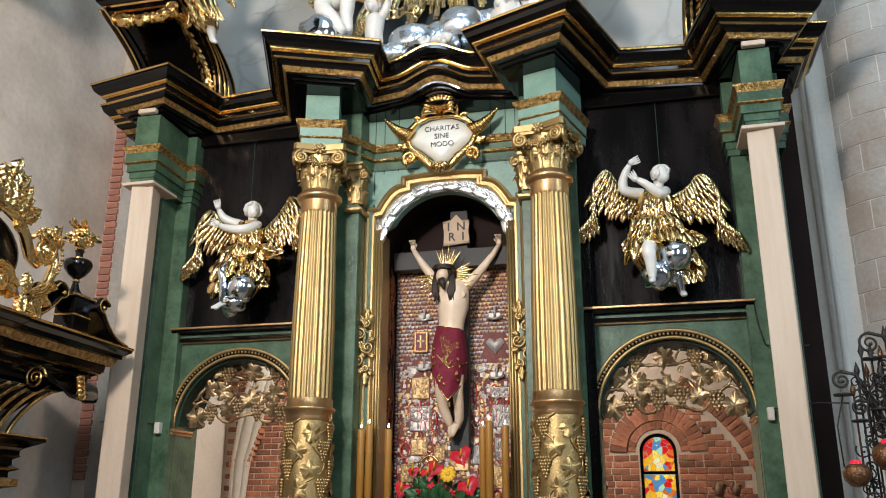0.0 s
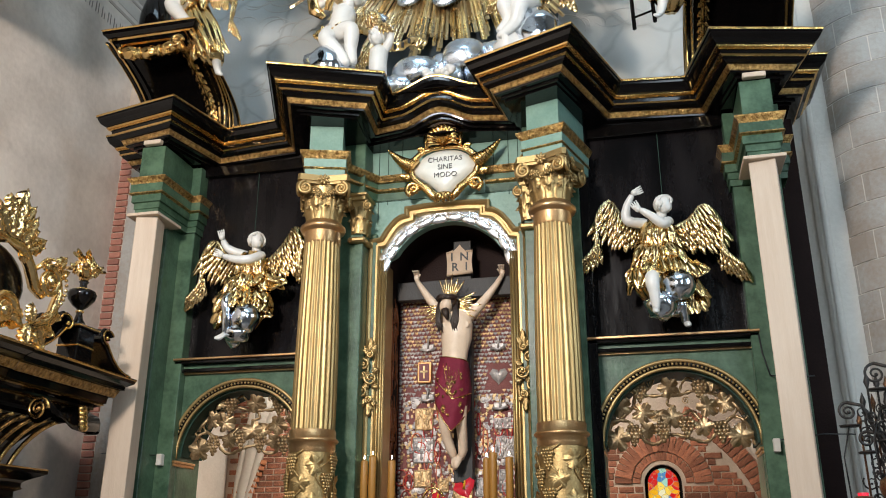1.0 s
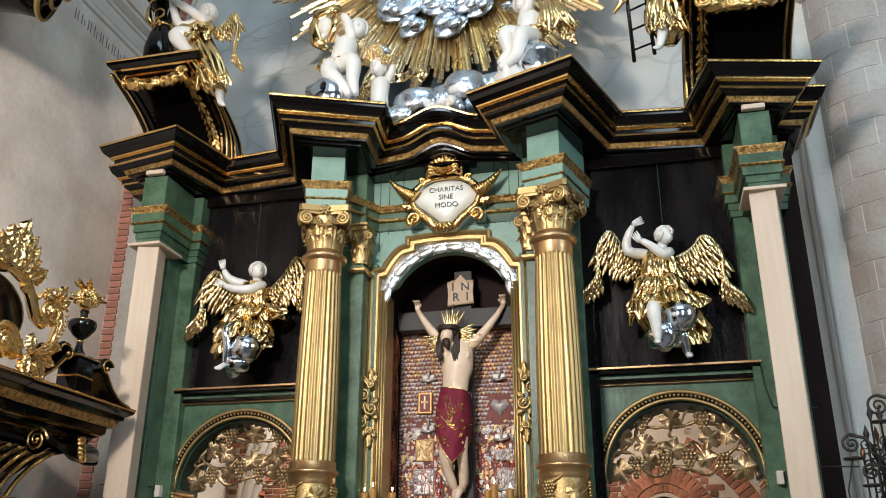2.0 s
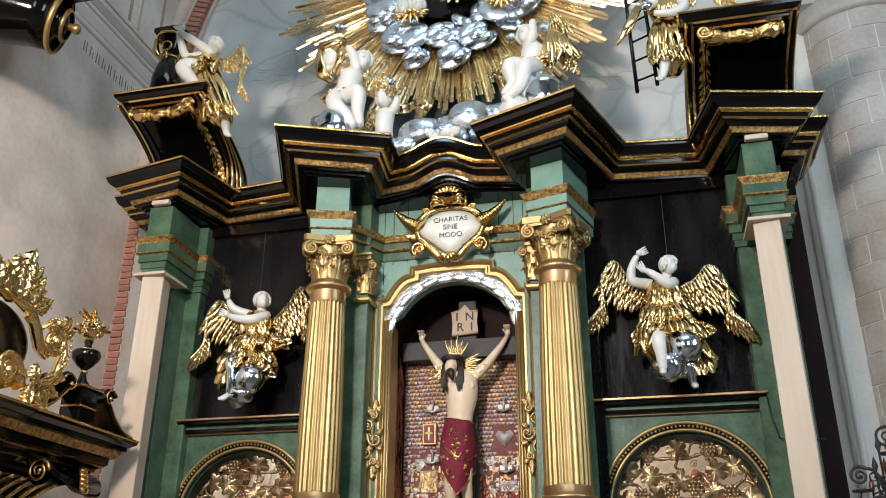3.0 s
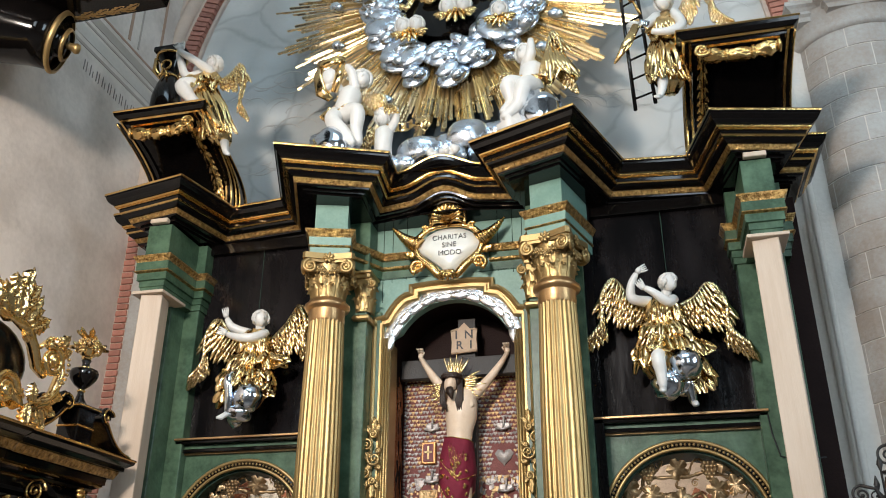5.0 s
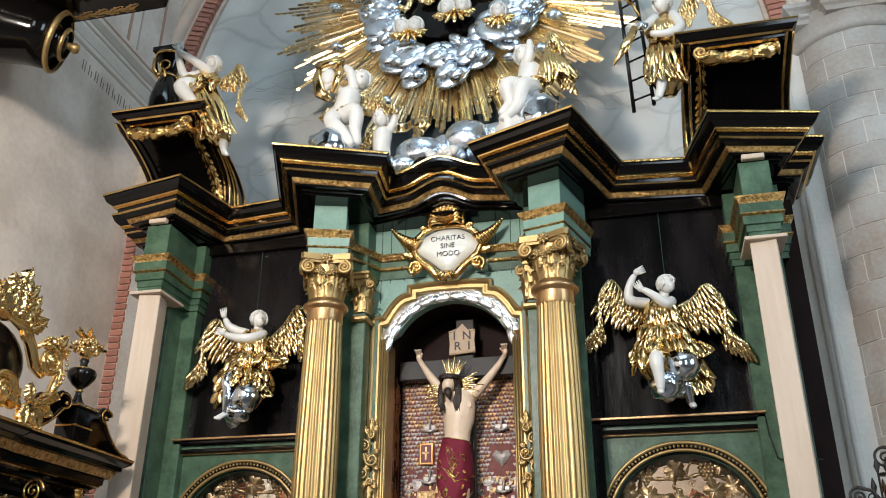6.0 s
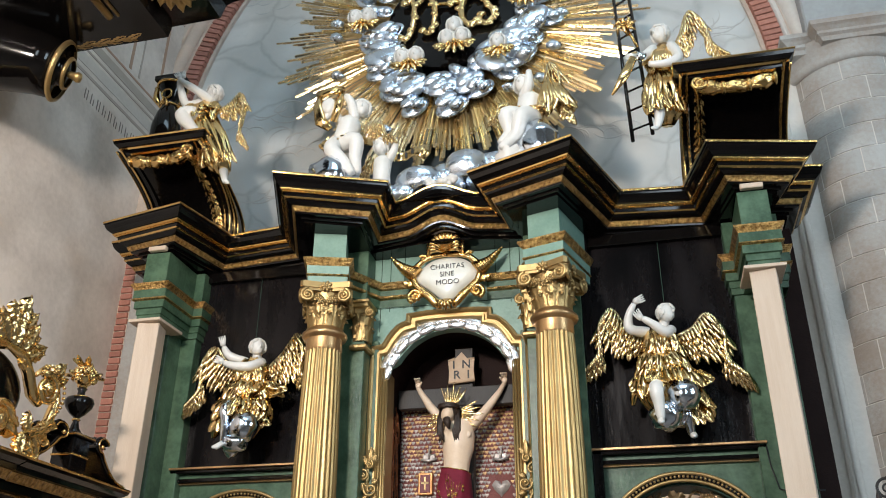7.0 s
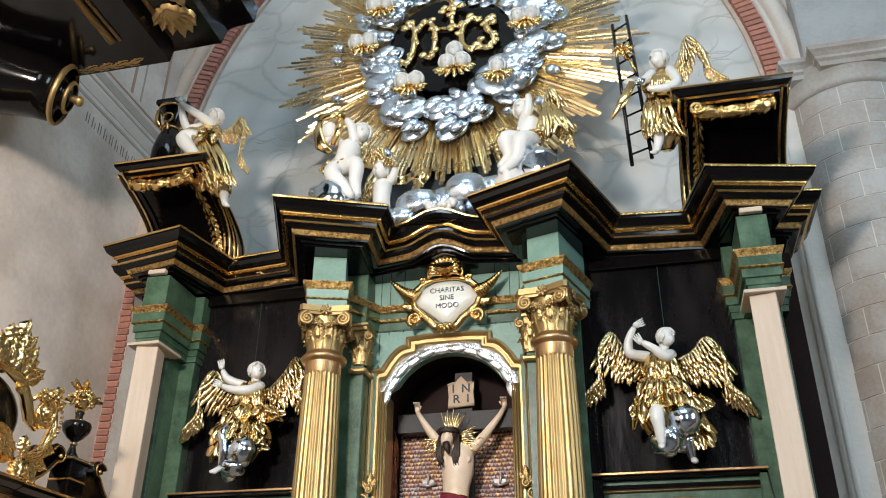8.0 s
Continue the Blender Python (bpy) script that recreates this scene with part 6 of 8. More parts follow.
    rope = [prof(max(0.03, 0.98 - 0.035 * k), -0.1) for k in range(28)]
    mb.tube([(X0 + sx * 0.14, p[0] - 0.02, p[1] - 0.055) for p in rope], [0.026 + 0.008 * math.sin(k * 1.6) for k in range(28)], 12, 0, fold=0.16, nf=5)
    for k in range(27):
        p, p2 = rope[k], rope[k + 1]
        e = 1 if k % 2 else -1
        acanthus(mb, (X0 + sx * 0.14 + 0.012 * e, p[0] - 0.035, p[1] - 0.05), (0.5 * e * 0.06, p2[0] - p[0], p2[1] - p[1]), (0.3 * e, -1, -0.3), 0.075, 0.026, 0, 0.5, 3)
    part("carved_drop", mb, GOLD, ped)
    return ped


for sx in (-1, 1):
    pedestal(sx)

# ---- the sunburst ----
SC = Vector((0.0, 0.32, 7.85))
burst = thing("sunburst", (SC.x, SC.y, 5.4), "gilded sunburst of layered rays with silver clouds round a black oval", "sunburst")
part("dark_backing", MB().prism([(-0.9, 5.2), (0.95, 5.2), (1.1, 6.6), (0.8, 7.2), (-0.8, 7.2), (-1.1, 6.6)], 0.38, 0.44, 0), mat("dark_slate_paint", (0.02, 0.03, 0.038), 0.4, second=(0.05, 0.07, 0.085), scale=4, stretch=(3, 3, 0.4)), burst)
oval = [(SC.x + 0.72 * math.cos(t), SC.z + 0.66 * math.sin(t)) for t in np.linspace(0, 2 * math.pi, 41)[:-1]]
part("black_oval", MB().prism(oval, 0.10, 0.34, 0), BLACK, burst, "glossy black oval field")
rn = random.Random(8)


def ray(mb, a, r0, r1, w, y, ang=0.0):
    """A tapering gilded slat with a ridge."""
    d, t = Vector((math.cos(a), 0, math.sin(a))), Vector((-math.sin(a), 0, math.cos(a)))
    p0, p1 = SC + d * r0 + t * ang * 0.6, SC + d * r1 + t * ang
    p0.y = p1.y = y
    N = Vector((0, -1, 0))
    vs = [p0 - t * w * 0.5, p0 + N * 0.012, p0 + t * w * 0.5, p1 - t * w * 0.8, p1 + N * 0.014 + d * 0.01, p1 + t * w * 0.8, p0 - N * 0.01, p1 - N * 0.01]
    mb.add(vs, [(0, 1, 4, 3), (1, 2, 5, 4), (3, 4, 5, 7), (0, 3, 7, 6), (2, 6, 7, 5)], 0, False)


BR = mat("burnished_ray_gold", (0.90, 0.74, 0.46), 0.27, 1.0, second=(0.58, 0.38, 0.17), scale=5, bump=0.15, bumpscale=8, stretch=(1, 1, 1), rand=0.15)
nb = 44
rest = MB()
for k in range(nb):
    a = 2 * math.pi * (k + 0.5) / nb
    ex = 1.0 + 0.10 * (1 - abs(math.sin(a)))
    base = (1.93 if k % 2 else 1.77) * ex
    for q in range(9):
        off = (q - 4) * 0.026
        L = base * (1 - 0.035 * abs(q - 4)) + rn.uniform(-0.09, 0.06)
        low = math.sin(a) < 0.05
        mb = MB() if low else rest
        ray(mb, a + (q - 4) * 0.0105, 0.75, L, rn.uniform(0.017, 0.031), 0.24 - 0.02 * (q % 2) - 0.02 * rn.random(), off * 0.3)
        if low:
            part("ray", mb, BR, burst)
    for q in range(5):
        off = rn.uniform(-0.05, 0.05)
        ray(rest, a + off, 0.8, base * rn.uniform(0.62, 0.86), 0.008, 0.19, 0)
        d = Vector((math.cos(a + off), 0, math.sin(a + off)))
        e = SC + d * base * rn.uniform(0.66, 0.84)
        rest.ball((e.x, 0.19, e.z), 0.014, 0, 6, 5)
tagged(part("small_rays", rest, BR, burst), kind="stuff")
# silver clouds round the oval
for k in range(22):
    a = 2 * math.pi * k / 22 + rn.uniform(-0.08, 0.08)
    for ring_ in range(3):
        rr = 0.76 + 0.13 * ring_ + rn.uniform(-0.04, 0.04)
        lobe = 1.0 + 0.12 * math.sin(a * 3 + 1)
        mb = MB()
        p = SC + Vector((math.cos(a + 0.08 * ring_) * rr * 1.06 * lobe, 0, math.sin(a + 0.08 * ring_) * rr * lobe))
        M = Matrix.Rotation(rn.uniform(-0.8, 0.8), 3, "Y")
        s = rn.uniform(0.75, 1.2) * (1.25 if math.sin(a) < -0.3 else 1.0)
        mb.ball((p.x, 0.10 + 0.05 * (ring_ == 2) - 0.05 * (ring_ == 1) + rn.uniform(-0.03, 0.03), p.z), (0.15 * s, 0.034 * s, 0.095 * s), 0, 20, 12, M, 0.05, 1.2)
        mb.ball((p.x - 0.035 * s, 0.055 + rn.uniform(-0.02, 0.02), p.z + 0.02 * s), (0.10 * s, 0.034 * s, 0.06 * s), 0, 16, 10, M, 0.05, 1.2)
        mb.ball((p.x + 0.05 * s, 0.05, p.z - 0.03 * s), (0.07 * s, 0.05 * s, 0.05 * s), 0, 12, 8, M, 0.25, 2)
        part("silver_cloud", mb, SILVERC, burst)
for dx, dz in ((-1.35, 0.0), (-1.3, -0.55), (-1.1, -1.0), (1.2, -0.12), (1.1, -0.55), (-0.72, -1.35), (0.62, -1.02), (0.95, -0.95), (-1.35, 0.2)):
    mb = MB()
    mb.ball((SC.x + dx, 0.12, SC.z + dz), (0.07, 0.05, 0.05), 0, 12, 8, None, 0.4, 2)
    mb.ball((SC.x + dx + 0.05, 0.1, SC.z + dz - 0.03), (0.05, 0.04, 0.04), 0, 10, 7, None, 0.4, 2)
    part("silver_cloud", mb, SILVERC, burst)
# gilded monogram: two scrolled letters under a small cross
mono = thing("monogram", (0, 0.08, 7.5), "gilded scrolled monogram with a small cross on black", "monogram")


def leafy(mb, pts, r, seed):
    r *= 1.3
    mb.tube(pts, r, 8, 0)
    rn_ = random.Random(seed)
    for p in pts:
        for k in range(2):
            mb.ball((p[0] + rn_.uniform(-0.03, 0.03), p[1] - 0.02, p[2] + rn_.uniform(-0.03, 0.03)), (0.05, 0.024, 0.036), 0, 7, 5, Matrix.Rotation(rn_.uniform(-1, 1), 3, "Y"))


yy = 0.05
mb = MB()
leafy(mb, [(-0.50, yy, 8.10), (-0.44, yy, 8.16), (-0.40, yy, 8.08), (-0.40, yy, 7.9), (-0.42, yy, 7.72), (-0.47, yy, 7.62), (-0.52, yy, 7.6)], 0.03, 1)
leafy(mb, [(-0.38, yy, 8.06), (-0.3, yy, 8.16), (-0.22, yy, 8.15), (-0.17, yy, 8.05), (-0.16, yy, 7.88), (-0.18, yy, 7.72), (-0.22, yy, 7.64), (-0.28, yy, 7.66)], 0.03, 2)
part("letter", mb, GOLDB, mono)
mb = MB()
leafy(mb, [(0.34, yy, 8.07), (0.26, yy, 8.12), (0.17, yy, 8.05), (0.13, yy, 7.9), (0.15, yy, 7.75), (0.23, yy, 7.66), (0.32, yy, 7.7), (0.36, yy, 7.8)], 0.034, 3)
leafy(mb, [(0.52, yy, 8.02), (0.47, yy, 8.07), (0.41, yy, 8.02), (0.42, yy, 7.92), (0.49, yy, 7.84), (0.5, yy, 7.74), (0.43, yy, 7.66), (0.35, yy, 7.68)], 0.032, 4)
part("letter", mb, GOLDB, mono)
mb = MB()
leafy(mb, [(0.03, yy, 8.02), (0.03, yy, 8.2), (0.03, yy, 8.32), (0.03, yy, 8.42)], 0.024, 5)
leafy(mb, [(-0.07, yy, 8.3), (0.03, yy, 8.31), (0.13, yy, 8.33)], 0.022, 6)
leafy(mb, [(-0.14, yy, 8.04), (0.03, yy, 8.02), (0.15, yy, 8.02)], 0.02, 7)
part("cross", mb, GOLDB, mono)
# cherub heads among the clouds
for cx, cz, n in ((-0.98, 7.93, 2), (-0.8, 8.45, 2), (-0.42, 7.28, 2), (0.08, 7.45, 3), (0.55, 7.3, 1), (0.86, 7.95, 2), (0.75, 8.6, 1)):
    mb = MB()
    for k in range(n):
        ox = (k - (n - 1) / 2) * 0.15 if k < 2 else 0.0
        oz = 0.0 if k < 2 else 0.16
        if n == 3 and k < 2:
            ox = (k - 0.5) * 0.17
        head(mb, (cx + ox, -0.06, cz + oz), 0.085, 0, (0, -1, -0.2), int(k + cz * 10))
    for k in range(9):
        a = radians(190 + 20 * k)
        feather(mb, (cx + 0.05 * math.cos(a) * n * 0.6, -0.07, cz - 0.08), (math.cos(a) * 1.4, 0, math.sin(a)), (0, -1, 0), 0.15, 0.03, 1)
        mb.ball((cx + 0.13 * math.cos(a) * (0.5 + n * 0.3), -0.08, cz - 0.1 + 0.03 * math.sin(a * 3)), 0.03, 1, 7, 5)
    solid("cherub_group", mb, MATS, "white carved cherub heads with small gilded wings on the clouds", "statue", "cherub heads", at=(cx, -0.02, cz - 0.1))
# large silver clouds at the foot, on the middle of the cornice
mb = MB()
for p, r in (((-0.22, -0.28, 5.55), (0.23, 0.16, 0.17)), ((0.24, -0.25, 5.66), (0.22, 0.17, 0.19)), ((-0.36, -0.3, 5.42), (0.14, 0.12, 0.12)), ((0.42, -0.26, 5.5), (0.18, 0.14, 0.16)), ((0.04, -0.3, 5.44), (0.2, 0.12, 0.1)), ((0.02, -0.2, 5.62), (0.14, 0.12, 0.14)), ((0.5, -0.2, 5.72), (0.14, 0.1, 0.12))):
    mb.ball(p, r, 0, 24, 16, None, 0.12, 1.6)
rn2 = random.Random(9)
for k in range(16):
    mb.ball((0.0 + rn2.uniform(-0.12, 0.2), -0.42 + rn2.uniform(-0.03, 0.03), 5.43 + rn2.uniform(-0.03, 0.05)), 0.035, 1, 7, 5)
solid("cloud_base", mb, [SILVERC, WHITE], "large polished silver clouds on the middle of the cornice", "carving", at=(0, -0.3, 5.3))

# ---- putti on the cornice ----
mb = MB()
mb.ball((-0.96, -0.72, 5.46), (0.19, 0.14, 0.2), 2, 16, 12, None, 0.3, 2)
mb.ball((-0.8, -0.62, 5.38), (0.2, 0.16, 0.1), 2, 14, 10, None, 0.3, 2)
mb.tube([(-0.88, -0.6, 5.85), (-0.86, -0.6, 5.98), (-0.83, -0.6, 6.1), (-0.8, -0.6, 6.18)], [0.13, 0.11, 0.115, 0.05], 14, 0)
limb(mb, [(-0.88, -0.64, 5.84), (-0.72, -0.72, 5.82), (-0.72, -0.7, 5.62), (-0.68, -0.72, 5.46)], [0.085, 0.074, 0.056, 0.03], 0)
limb(mb, [(-0.95, -0.66, 5.84), (-0.93, -0.76, 5.7), (-0.82, -0.76, 5.58), (-0.72, -0.76, 5.43)], [0.085, 0.074, 0.056, 0.03], 0)
limb(mb, [(-0.78, -0.62, 6.14), (-0.8, -0.68, 6.28), (-0.86, -0.68, 6.38)], [0.05, 0.045, 0.028], 0)
limb(mb, [(-0.92, -0.62, 6.12), (-1.0, -0.68, 6.2), (-1.06, -0.68, 6.14)], [0.05, 0.045, 0.028], 0)
head(mb, (-0.72, -0.6, 6.26), 0.09, 0, (0.3, -1, 0), 11)
mb.tube([(-1.15, -0.7, 6.44), (-1.05, -0.74, 6.40), (-0.95, -0.74, 6.42), (-0.88, -0.7, 6.46)], [0.03, 0.05, 0.05, 0.03], 10, 1, 0.5)
mb.tube([(-1.13, -0.68, 6.44), (-1.12, -0.72, 6.28), (-1.08, -0.7, 6.1), (-1.0, -0.68, 6.02)], [0.03, 0.05, 0.06, 0.03], 10, 1, 0.5, fold=0.2)
mb.tube([(-0.9, -0.7, 6.44), (-0.92, -0.72, 6.25), (-0.96, -0.7, 6.08)], [0.03, 0.05, 0.03], 10, 1, 0.5, fold=0.2)
mb.ball((-1.02, -0.72, 6.26), (0.07, 0.04, 0.09), 0, 12, 8)
folds(mb, (-0.88, -0.6, 5.9), (-0.92, -0.62, 5.82), 0.08, 0.13, 1, 10, 1, 0.026)
wing(mb, (-0.75, -0.52, 6.1), (-0.6, -0.5, 6.12), (-0.42, -0.5, 5.95), 1, seed=8, n=9, size=0.6)
solid("putto_statue", mb, MATS, "white carved putto holding up a gilded cloth on a silver cloud", "statue", "putti on the cornice", at=(-0.9, -0.6, 5.28))
mb = MB()
mb.ball((-0.55, -0.4, 5.4), (0.14, 0.1, 0.12), 2, 14, 10, None, 0.3, 2)
mb.tube([(-0.55, -0.4, 5.45), (-0.55, -0.42, 5.6), (-0.54, -0.42, 5.74), (-0.53, -0.42, 5.8)], [0.09, 0.085, 0.09, 0.04], 12, 0)
head(mb, (-0.55, -0.46, 5.89), 0.085, 0, (-0.4, -1, 0), 12)
limb(mb, [(-0.48, -0.42, 5.76), (-0.42, -0.46, 5.84), (-0.41, -0.48, 5.95)], [0.04, 0.036, 0.022], 0)
wing(mb, (-0.6, -0.38, 5.72), (-0.66, -0.4, 5.8), (-0.74, -0.4, 5.62), 1, seed=9, n=7, size=0.5)
solid("putto_statue", mb, MATS, "small white carved putto raising an arm beside the clouds", "statue", "putti on the cornice", at=(-0.55, -0.4, 5.28))
mb = MB()
mb.ball((1.0, -0.74, 5.52), (0.19, 0.14, 0.22), 2, 16, 12, None, 0.3, 2)
mb.ball((0.72, -0.66, 5.44), (0.16, 0.14, 0.14), 0, 12, 9, None, 0.5, 3)
mb.tube([(0.88, -0.6, 5.84), (0.9, -0.6, 5.98), (0.92, -0.6, 6.1), (0.9, -0.6, 6.18)], [0.13, 0.115, 0.115, 0.05], 14, 0)
limb(mb, [(0.88, -0.64, 5.86), (0.72, -0.76, 5.86), (0.74, -0.74, 5.68), (0.65, -0.76, 5.56)], [0.085, 0.074, 0.056, 0.03], 0)
limb(mb, [(0.94, -0.66, 5.86), (0.86, -0.8, 5.8), (0.8, -0.78, 5.62), (0.66, -0.8, 5.48)], [0.085, 0.074, 0.056, 0.03], 0)
limb(mb, [(0.86, -0.62, 6.12), (0.92, -0.7, 6.2), (0.93, -0.7, 6.36)], [0.05, 0.045, 0.026], 0)
head(mb, (0.86, -0.62, 6.27), 0.09, 0, (-0.4, -1, 0.1), 14)
folds(mb, (0.92, -0.6, 5.98), (0.92, -0.64, 5.88), 0.09, 0.12, 1, 10, 2, 0.024)
wing(mb, (1.0, -0.56, 6.1), (1.12, -0.58, 6.48), (1.28, -0.58, 5.9), 1, seed=12, n=13, size=0.9)
wing(mb, (0.84, -0.52, 6.06), (0.68, -0.5, 6.14), (0.55, -0.5, 6.0), 1, seed=13, n=9, size=0.55)
folds(mb, (1.1, -0.6, 6.3), (1.16, -0.62, 5.9), 0.05, 0.1, 1, 12, 21, 0.034)
solid("putto_statue", mb, MATS, "white carved putto with large gilded wings on a silver cloud", "statue", "putti on the cornice", at=(0.9, -0.6, 5.28))
# ribbon between the putti
mb = MB()
pts = [(-0.85 + 0.075 * i, -0.4 + 0.05 * math.sin(i * 1.2), 6.06 - 0.035 * i + 0.05 * math.sin(i * 0.9)) for i in range(11)]
mb.tube(pts, 0.055, 8, 0, 0.12)
ribbon = thing("ribbon_banner", (-0.4, -0.4, 5.7), "gilded ribbon banner with dark lettering strokes", "banner")
part("ribbon", mb, GOLDB, ribbon)
for k in range(3, 9):
    p = Vector(pts[k])
    part("stroke", MB().box(p + Vector((-0.012, -0.02, -0.03)), p + Vector((0.012, -0.014, 0.03)), 0, 0.002), INK, ribbon)

# ---- angels on the scrolled pedestals ----
mb = MB()
mb.tube([(-2.42, -0.72, 6.3), (-2.36, -0.7, 6.4), (-2.31, -0.68, 6.5), (-2.3, -0.68, 6.55)], [0.14, 0.12, 0.12, 0.05], 30, 1, 0.8, fold=0.08, nf=8)
folds(mb, (-2.34, -0.7, 6.5), (-2.4, -0.74, 6.3), 0.07, 0.13, 1, 12, 31, 0.03)
mb.tube([(-2.4, -0.68, 6.32), (-2.3, -0.66, 6.12), (-2.18, -0.64, 5.9), (-2.1, -0.62, 5.7)], [0.15, 0.15, 0.14, 0.07], 40, 1, 0.8, fold=0.12, nf=7, seed=4)
folds(mb, (-2.36, -0.72, 6.3), (-2.14, -0.66, 5.78), 0.1, 0.12, 1, 14, 33, 0.032)
limb(mb, [(-2.42, -0.8, 6.33), (-2.5, -0.86, 6.28), (-2.38, -0.86, 6.12), (-2.28, -0.82, 6.02)], [0.08, 0.075, 0.055, 0.03], 0)
mb.tube([(-2.08, -0.66, 5.7), (-2.03, -0.7, 5.56), (-1.98, -0.72, 5.52)], [0.045, 0.03, 0.014], 8, 0)
limb(mb, [(-2.38, -0.74, 6.5), (-2.5, -0.82, 6.44), (-2.58, -0.84, 6.62), (-2.62, -0.84, 6.74)], [0.045, 0.04, 0.035, 0.02], 0)
limb(mb, [(-2.28, -0.74, 6.5), (-2.38, -0.86, 6.56), (-2.52, -0.88, 6.66), (-2.6, -0.86, 6.74)], [0.045, 0.04, 0.033, 0.02], 0)
hand(mb, (-2.61, -0.86, 6.77), (-0.6, 0, 0.8), 0)
hand(mb, (-2.58, -0.84, 6.79), (-0.3, 0, 1), 0)
head(mb, (-2.28, -0.7, 6.63), 0.085, 0, (-0.7, -0.6, 0.2), 15)
wing(mb, (-2.22, -0.62, 6.44), (-2.0, -0.64, 6.6), (-1.9, -0.62, 6.04), 1, seed=15, n=12, size=0.75)
wing(mb, (-2.5, -0.55, 6.55), (-2.8, -0.5, 6.8), (-2.95, -0.5, 7.0), 1, seed=16, n=8, size=0.6)
solid("angel_statue", mb, MATS, "white and gilded seated angel with clasped arms on the pedestal", "statue", "angels on the pedestals", at=(-2.4, -0.6, 6.0))
mb = MB()
mb.tube([(2.08, -0.6, 6.1), (2.12, -0.62, 6.25), (2.16, -0.62, 6.4), (2.16, -0.62, 6.5)], [0.12, 0.11, 0.125, 0.05], 30, 1, 0.8, fold=0.08, nf=8)
mb.tube([(2.1, -0.6, 6.12), (2.1, -0.62, 5.95), (2.12, -0.62, 5.78), (2.1, -0.6, 5.64)], [0.13, 0.15, 0.13, 0.06], 40, 1, 0.8, fold=0.13, nf=7, seed=5)
folds(mb, (2.14, -0.64, 6.42), (2.1, -0.66, 6.2), 0.07, 0.1, 1, 12, 41, 0.026)
folds(mb, (2.08, -0.64, 6.15), (2.1, -0.66, 5.75), 0.09, 0.1, 1, 14, 43, 0.032)
limb(mb, [(2.22, -0.7, 6.42), (2.26, -0.78, 6.22), (2.14, -0.82, 6.14), (2.0, -0.82, 6.16)], [0.045, 0.042, 0.035, 0.022], 0)
limb(mb, [(2.06, -0.68, 6.42), (1.98, -0.76, 6.3), (1.9, -0.8, 6.28)], [0.045, 0.04, 0.024], 0)
hand(mb, (1.87, -0.8, 6.28), (-1, 0, 0.1), 0)
limb(mb, [(2.06, -0.68, 5.8), (2.04, -0.7, 5.66), (2.01, -0.7, 5.56)], [0.05, 0.04, 0.024], 0)
mb.tube([(2.01, -0.7, 5.57), (1.99, -0.76, 5.52), (1.96, -0.79, 5.51)], [0.024, 0.026, 0.012], 8, 0, 0.7)
head(mb, (2.14, -0.66, 6.6), 0.085, 0, (-0.7, -0.7, 0.1), 17)
wing(mb, (2.24, -0.55, 6.44), (2.42, -0.56, 6.86), (2.7, -0.54, 6.34), 1, seed=17, n=14, size=0.85)
mb.tube([(1.88, -0.84, 6.24), (1.78, -0.84, 6.05), (1.66, -0.84, 5.86)], [0.035, 0.045, 0.01], 8, 1, 0.25)
mb.tube([(1.98, -0.83, 6.22), (1.9, -0.85, 6.24)], 0.04, 8, 2)
solid("angel_statue", mb, MATS, "white and gilded standing angel holding a gilded blade", "statue", "angels on the pedestals", at=(2.1, -0.5, 5.5))

# ladder with a gilded tool
ladder = thing("ladder", (1.9, -0.55, 5.5), "thin black ladder leaning beside the angel", "ladder")
l0, l1, r0, r1 = Vector((1.80, -0.58, 5.53)), Vector((1.765, -0.5, 7.23)), Vector((1.975, -0.58, 5.58)), Vector((1.905, -0.5, 7.32))
for p, q in ((l0, l1), (r0, r1)):
    part("rail", MB().tube([p, q], 0.017, 6, 0), BLACK, ladder)
for k in range(8):
    s = 0.07 + 0.125 * k
    part("rung", MB().tube([l0 + (l1 - l0) * s, r0 + (r1 - r0) * s], 0.011, 6, 0), BLACK, ladder)
mb = MB()
for k in range(7):
    a = k * 0.9
    mb.tube([(1.84, -0.6, 6.78), (1.84 + 0.07 * math.cos(a), -0.66, 6.78 + 0.06 * math.sin(a)), (1.84 + 0.11 * math.cos(a + 0.4), -0.62, 6.78 + 0.12 * math.sin(a + 0.4))], [0.03, 0.02, 0.008], 7, 0)
mb.tube([(1.86, -0.62, 6.74), (1.9, -0.64, 6.6), (1.93, -0.62, 6.52)], 0.014, 6, 0)
part("gilded_tool", mb, GOLD, ladder, "gilded carved tool hung on the rungs")

# black vase behind the seated angel
vase = thing("vase", (-2.84, -0.6, 6.0), "black vase with a gilded rim, handle and cord", "vase")
c = (-2.84, -0.6, 0)
part("body", MB().lathe([(0.0, 6.05), (0.11, 6.05), (0.13, 6.1), (0.15, 6.2), (0.15, 6.35), (0.12, 6.5), (0.075, 6.62), (0.07, 6.66), (0.09, 6.74), (0.14, 6.84), (0.15, 6.9), (0.12, 6.9)], c, 28, 0), BLACK, vase)
part("lid_board", MB().box((-3.0, -0.72, 6.9), (-2.68, -0.48, 6.96), 0, 0.008), BLACK, vase)
part("foot", MB().box((-2.99, -0.72, 6.03), (-2.69, -0.48, 6.09), 0, 0.008), mat("slate_blue_paint", (0.1, 0.15, 0.19), 0.4), vase)
mb = MB()
mb.tube([(-2.84 + 0.15 * math.cos(t), -0.6 + 0.15 * math.sin(t), 6.86) for t in np.linspace(0, 6.28, 25)], 0.014, 6, 0)
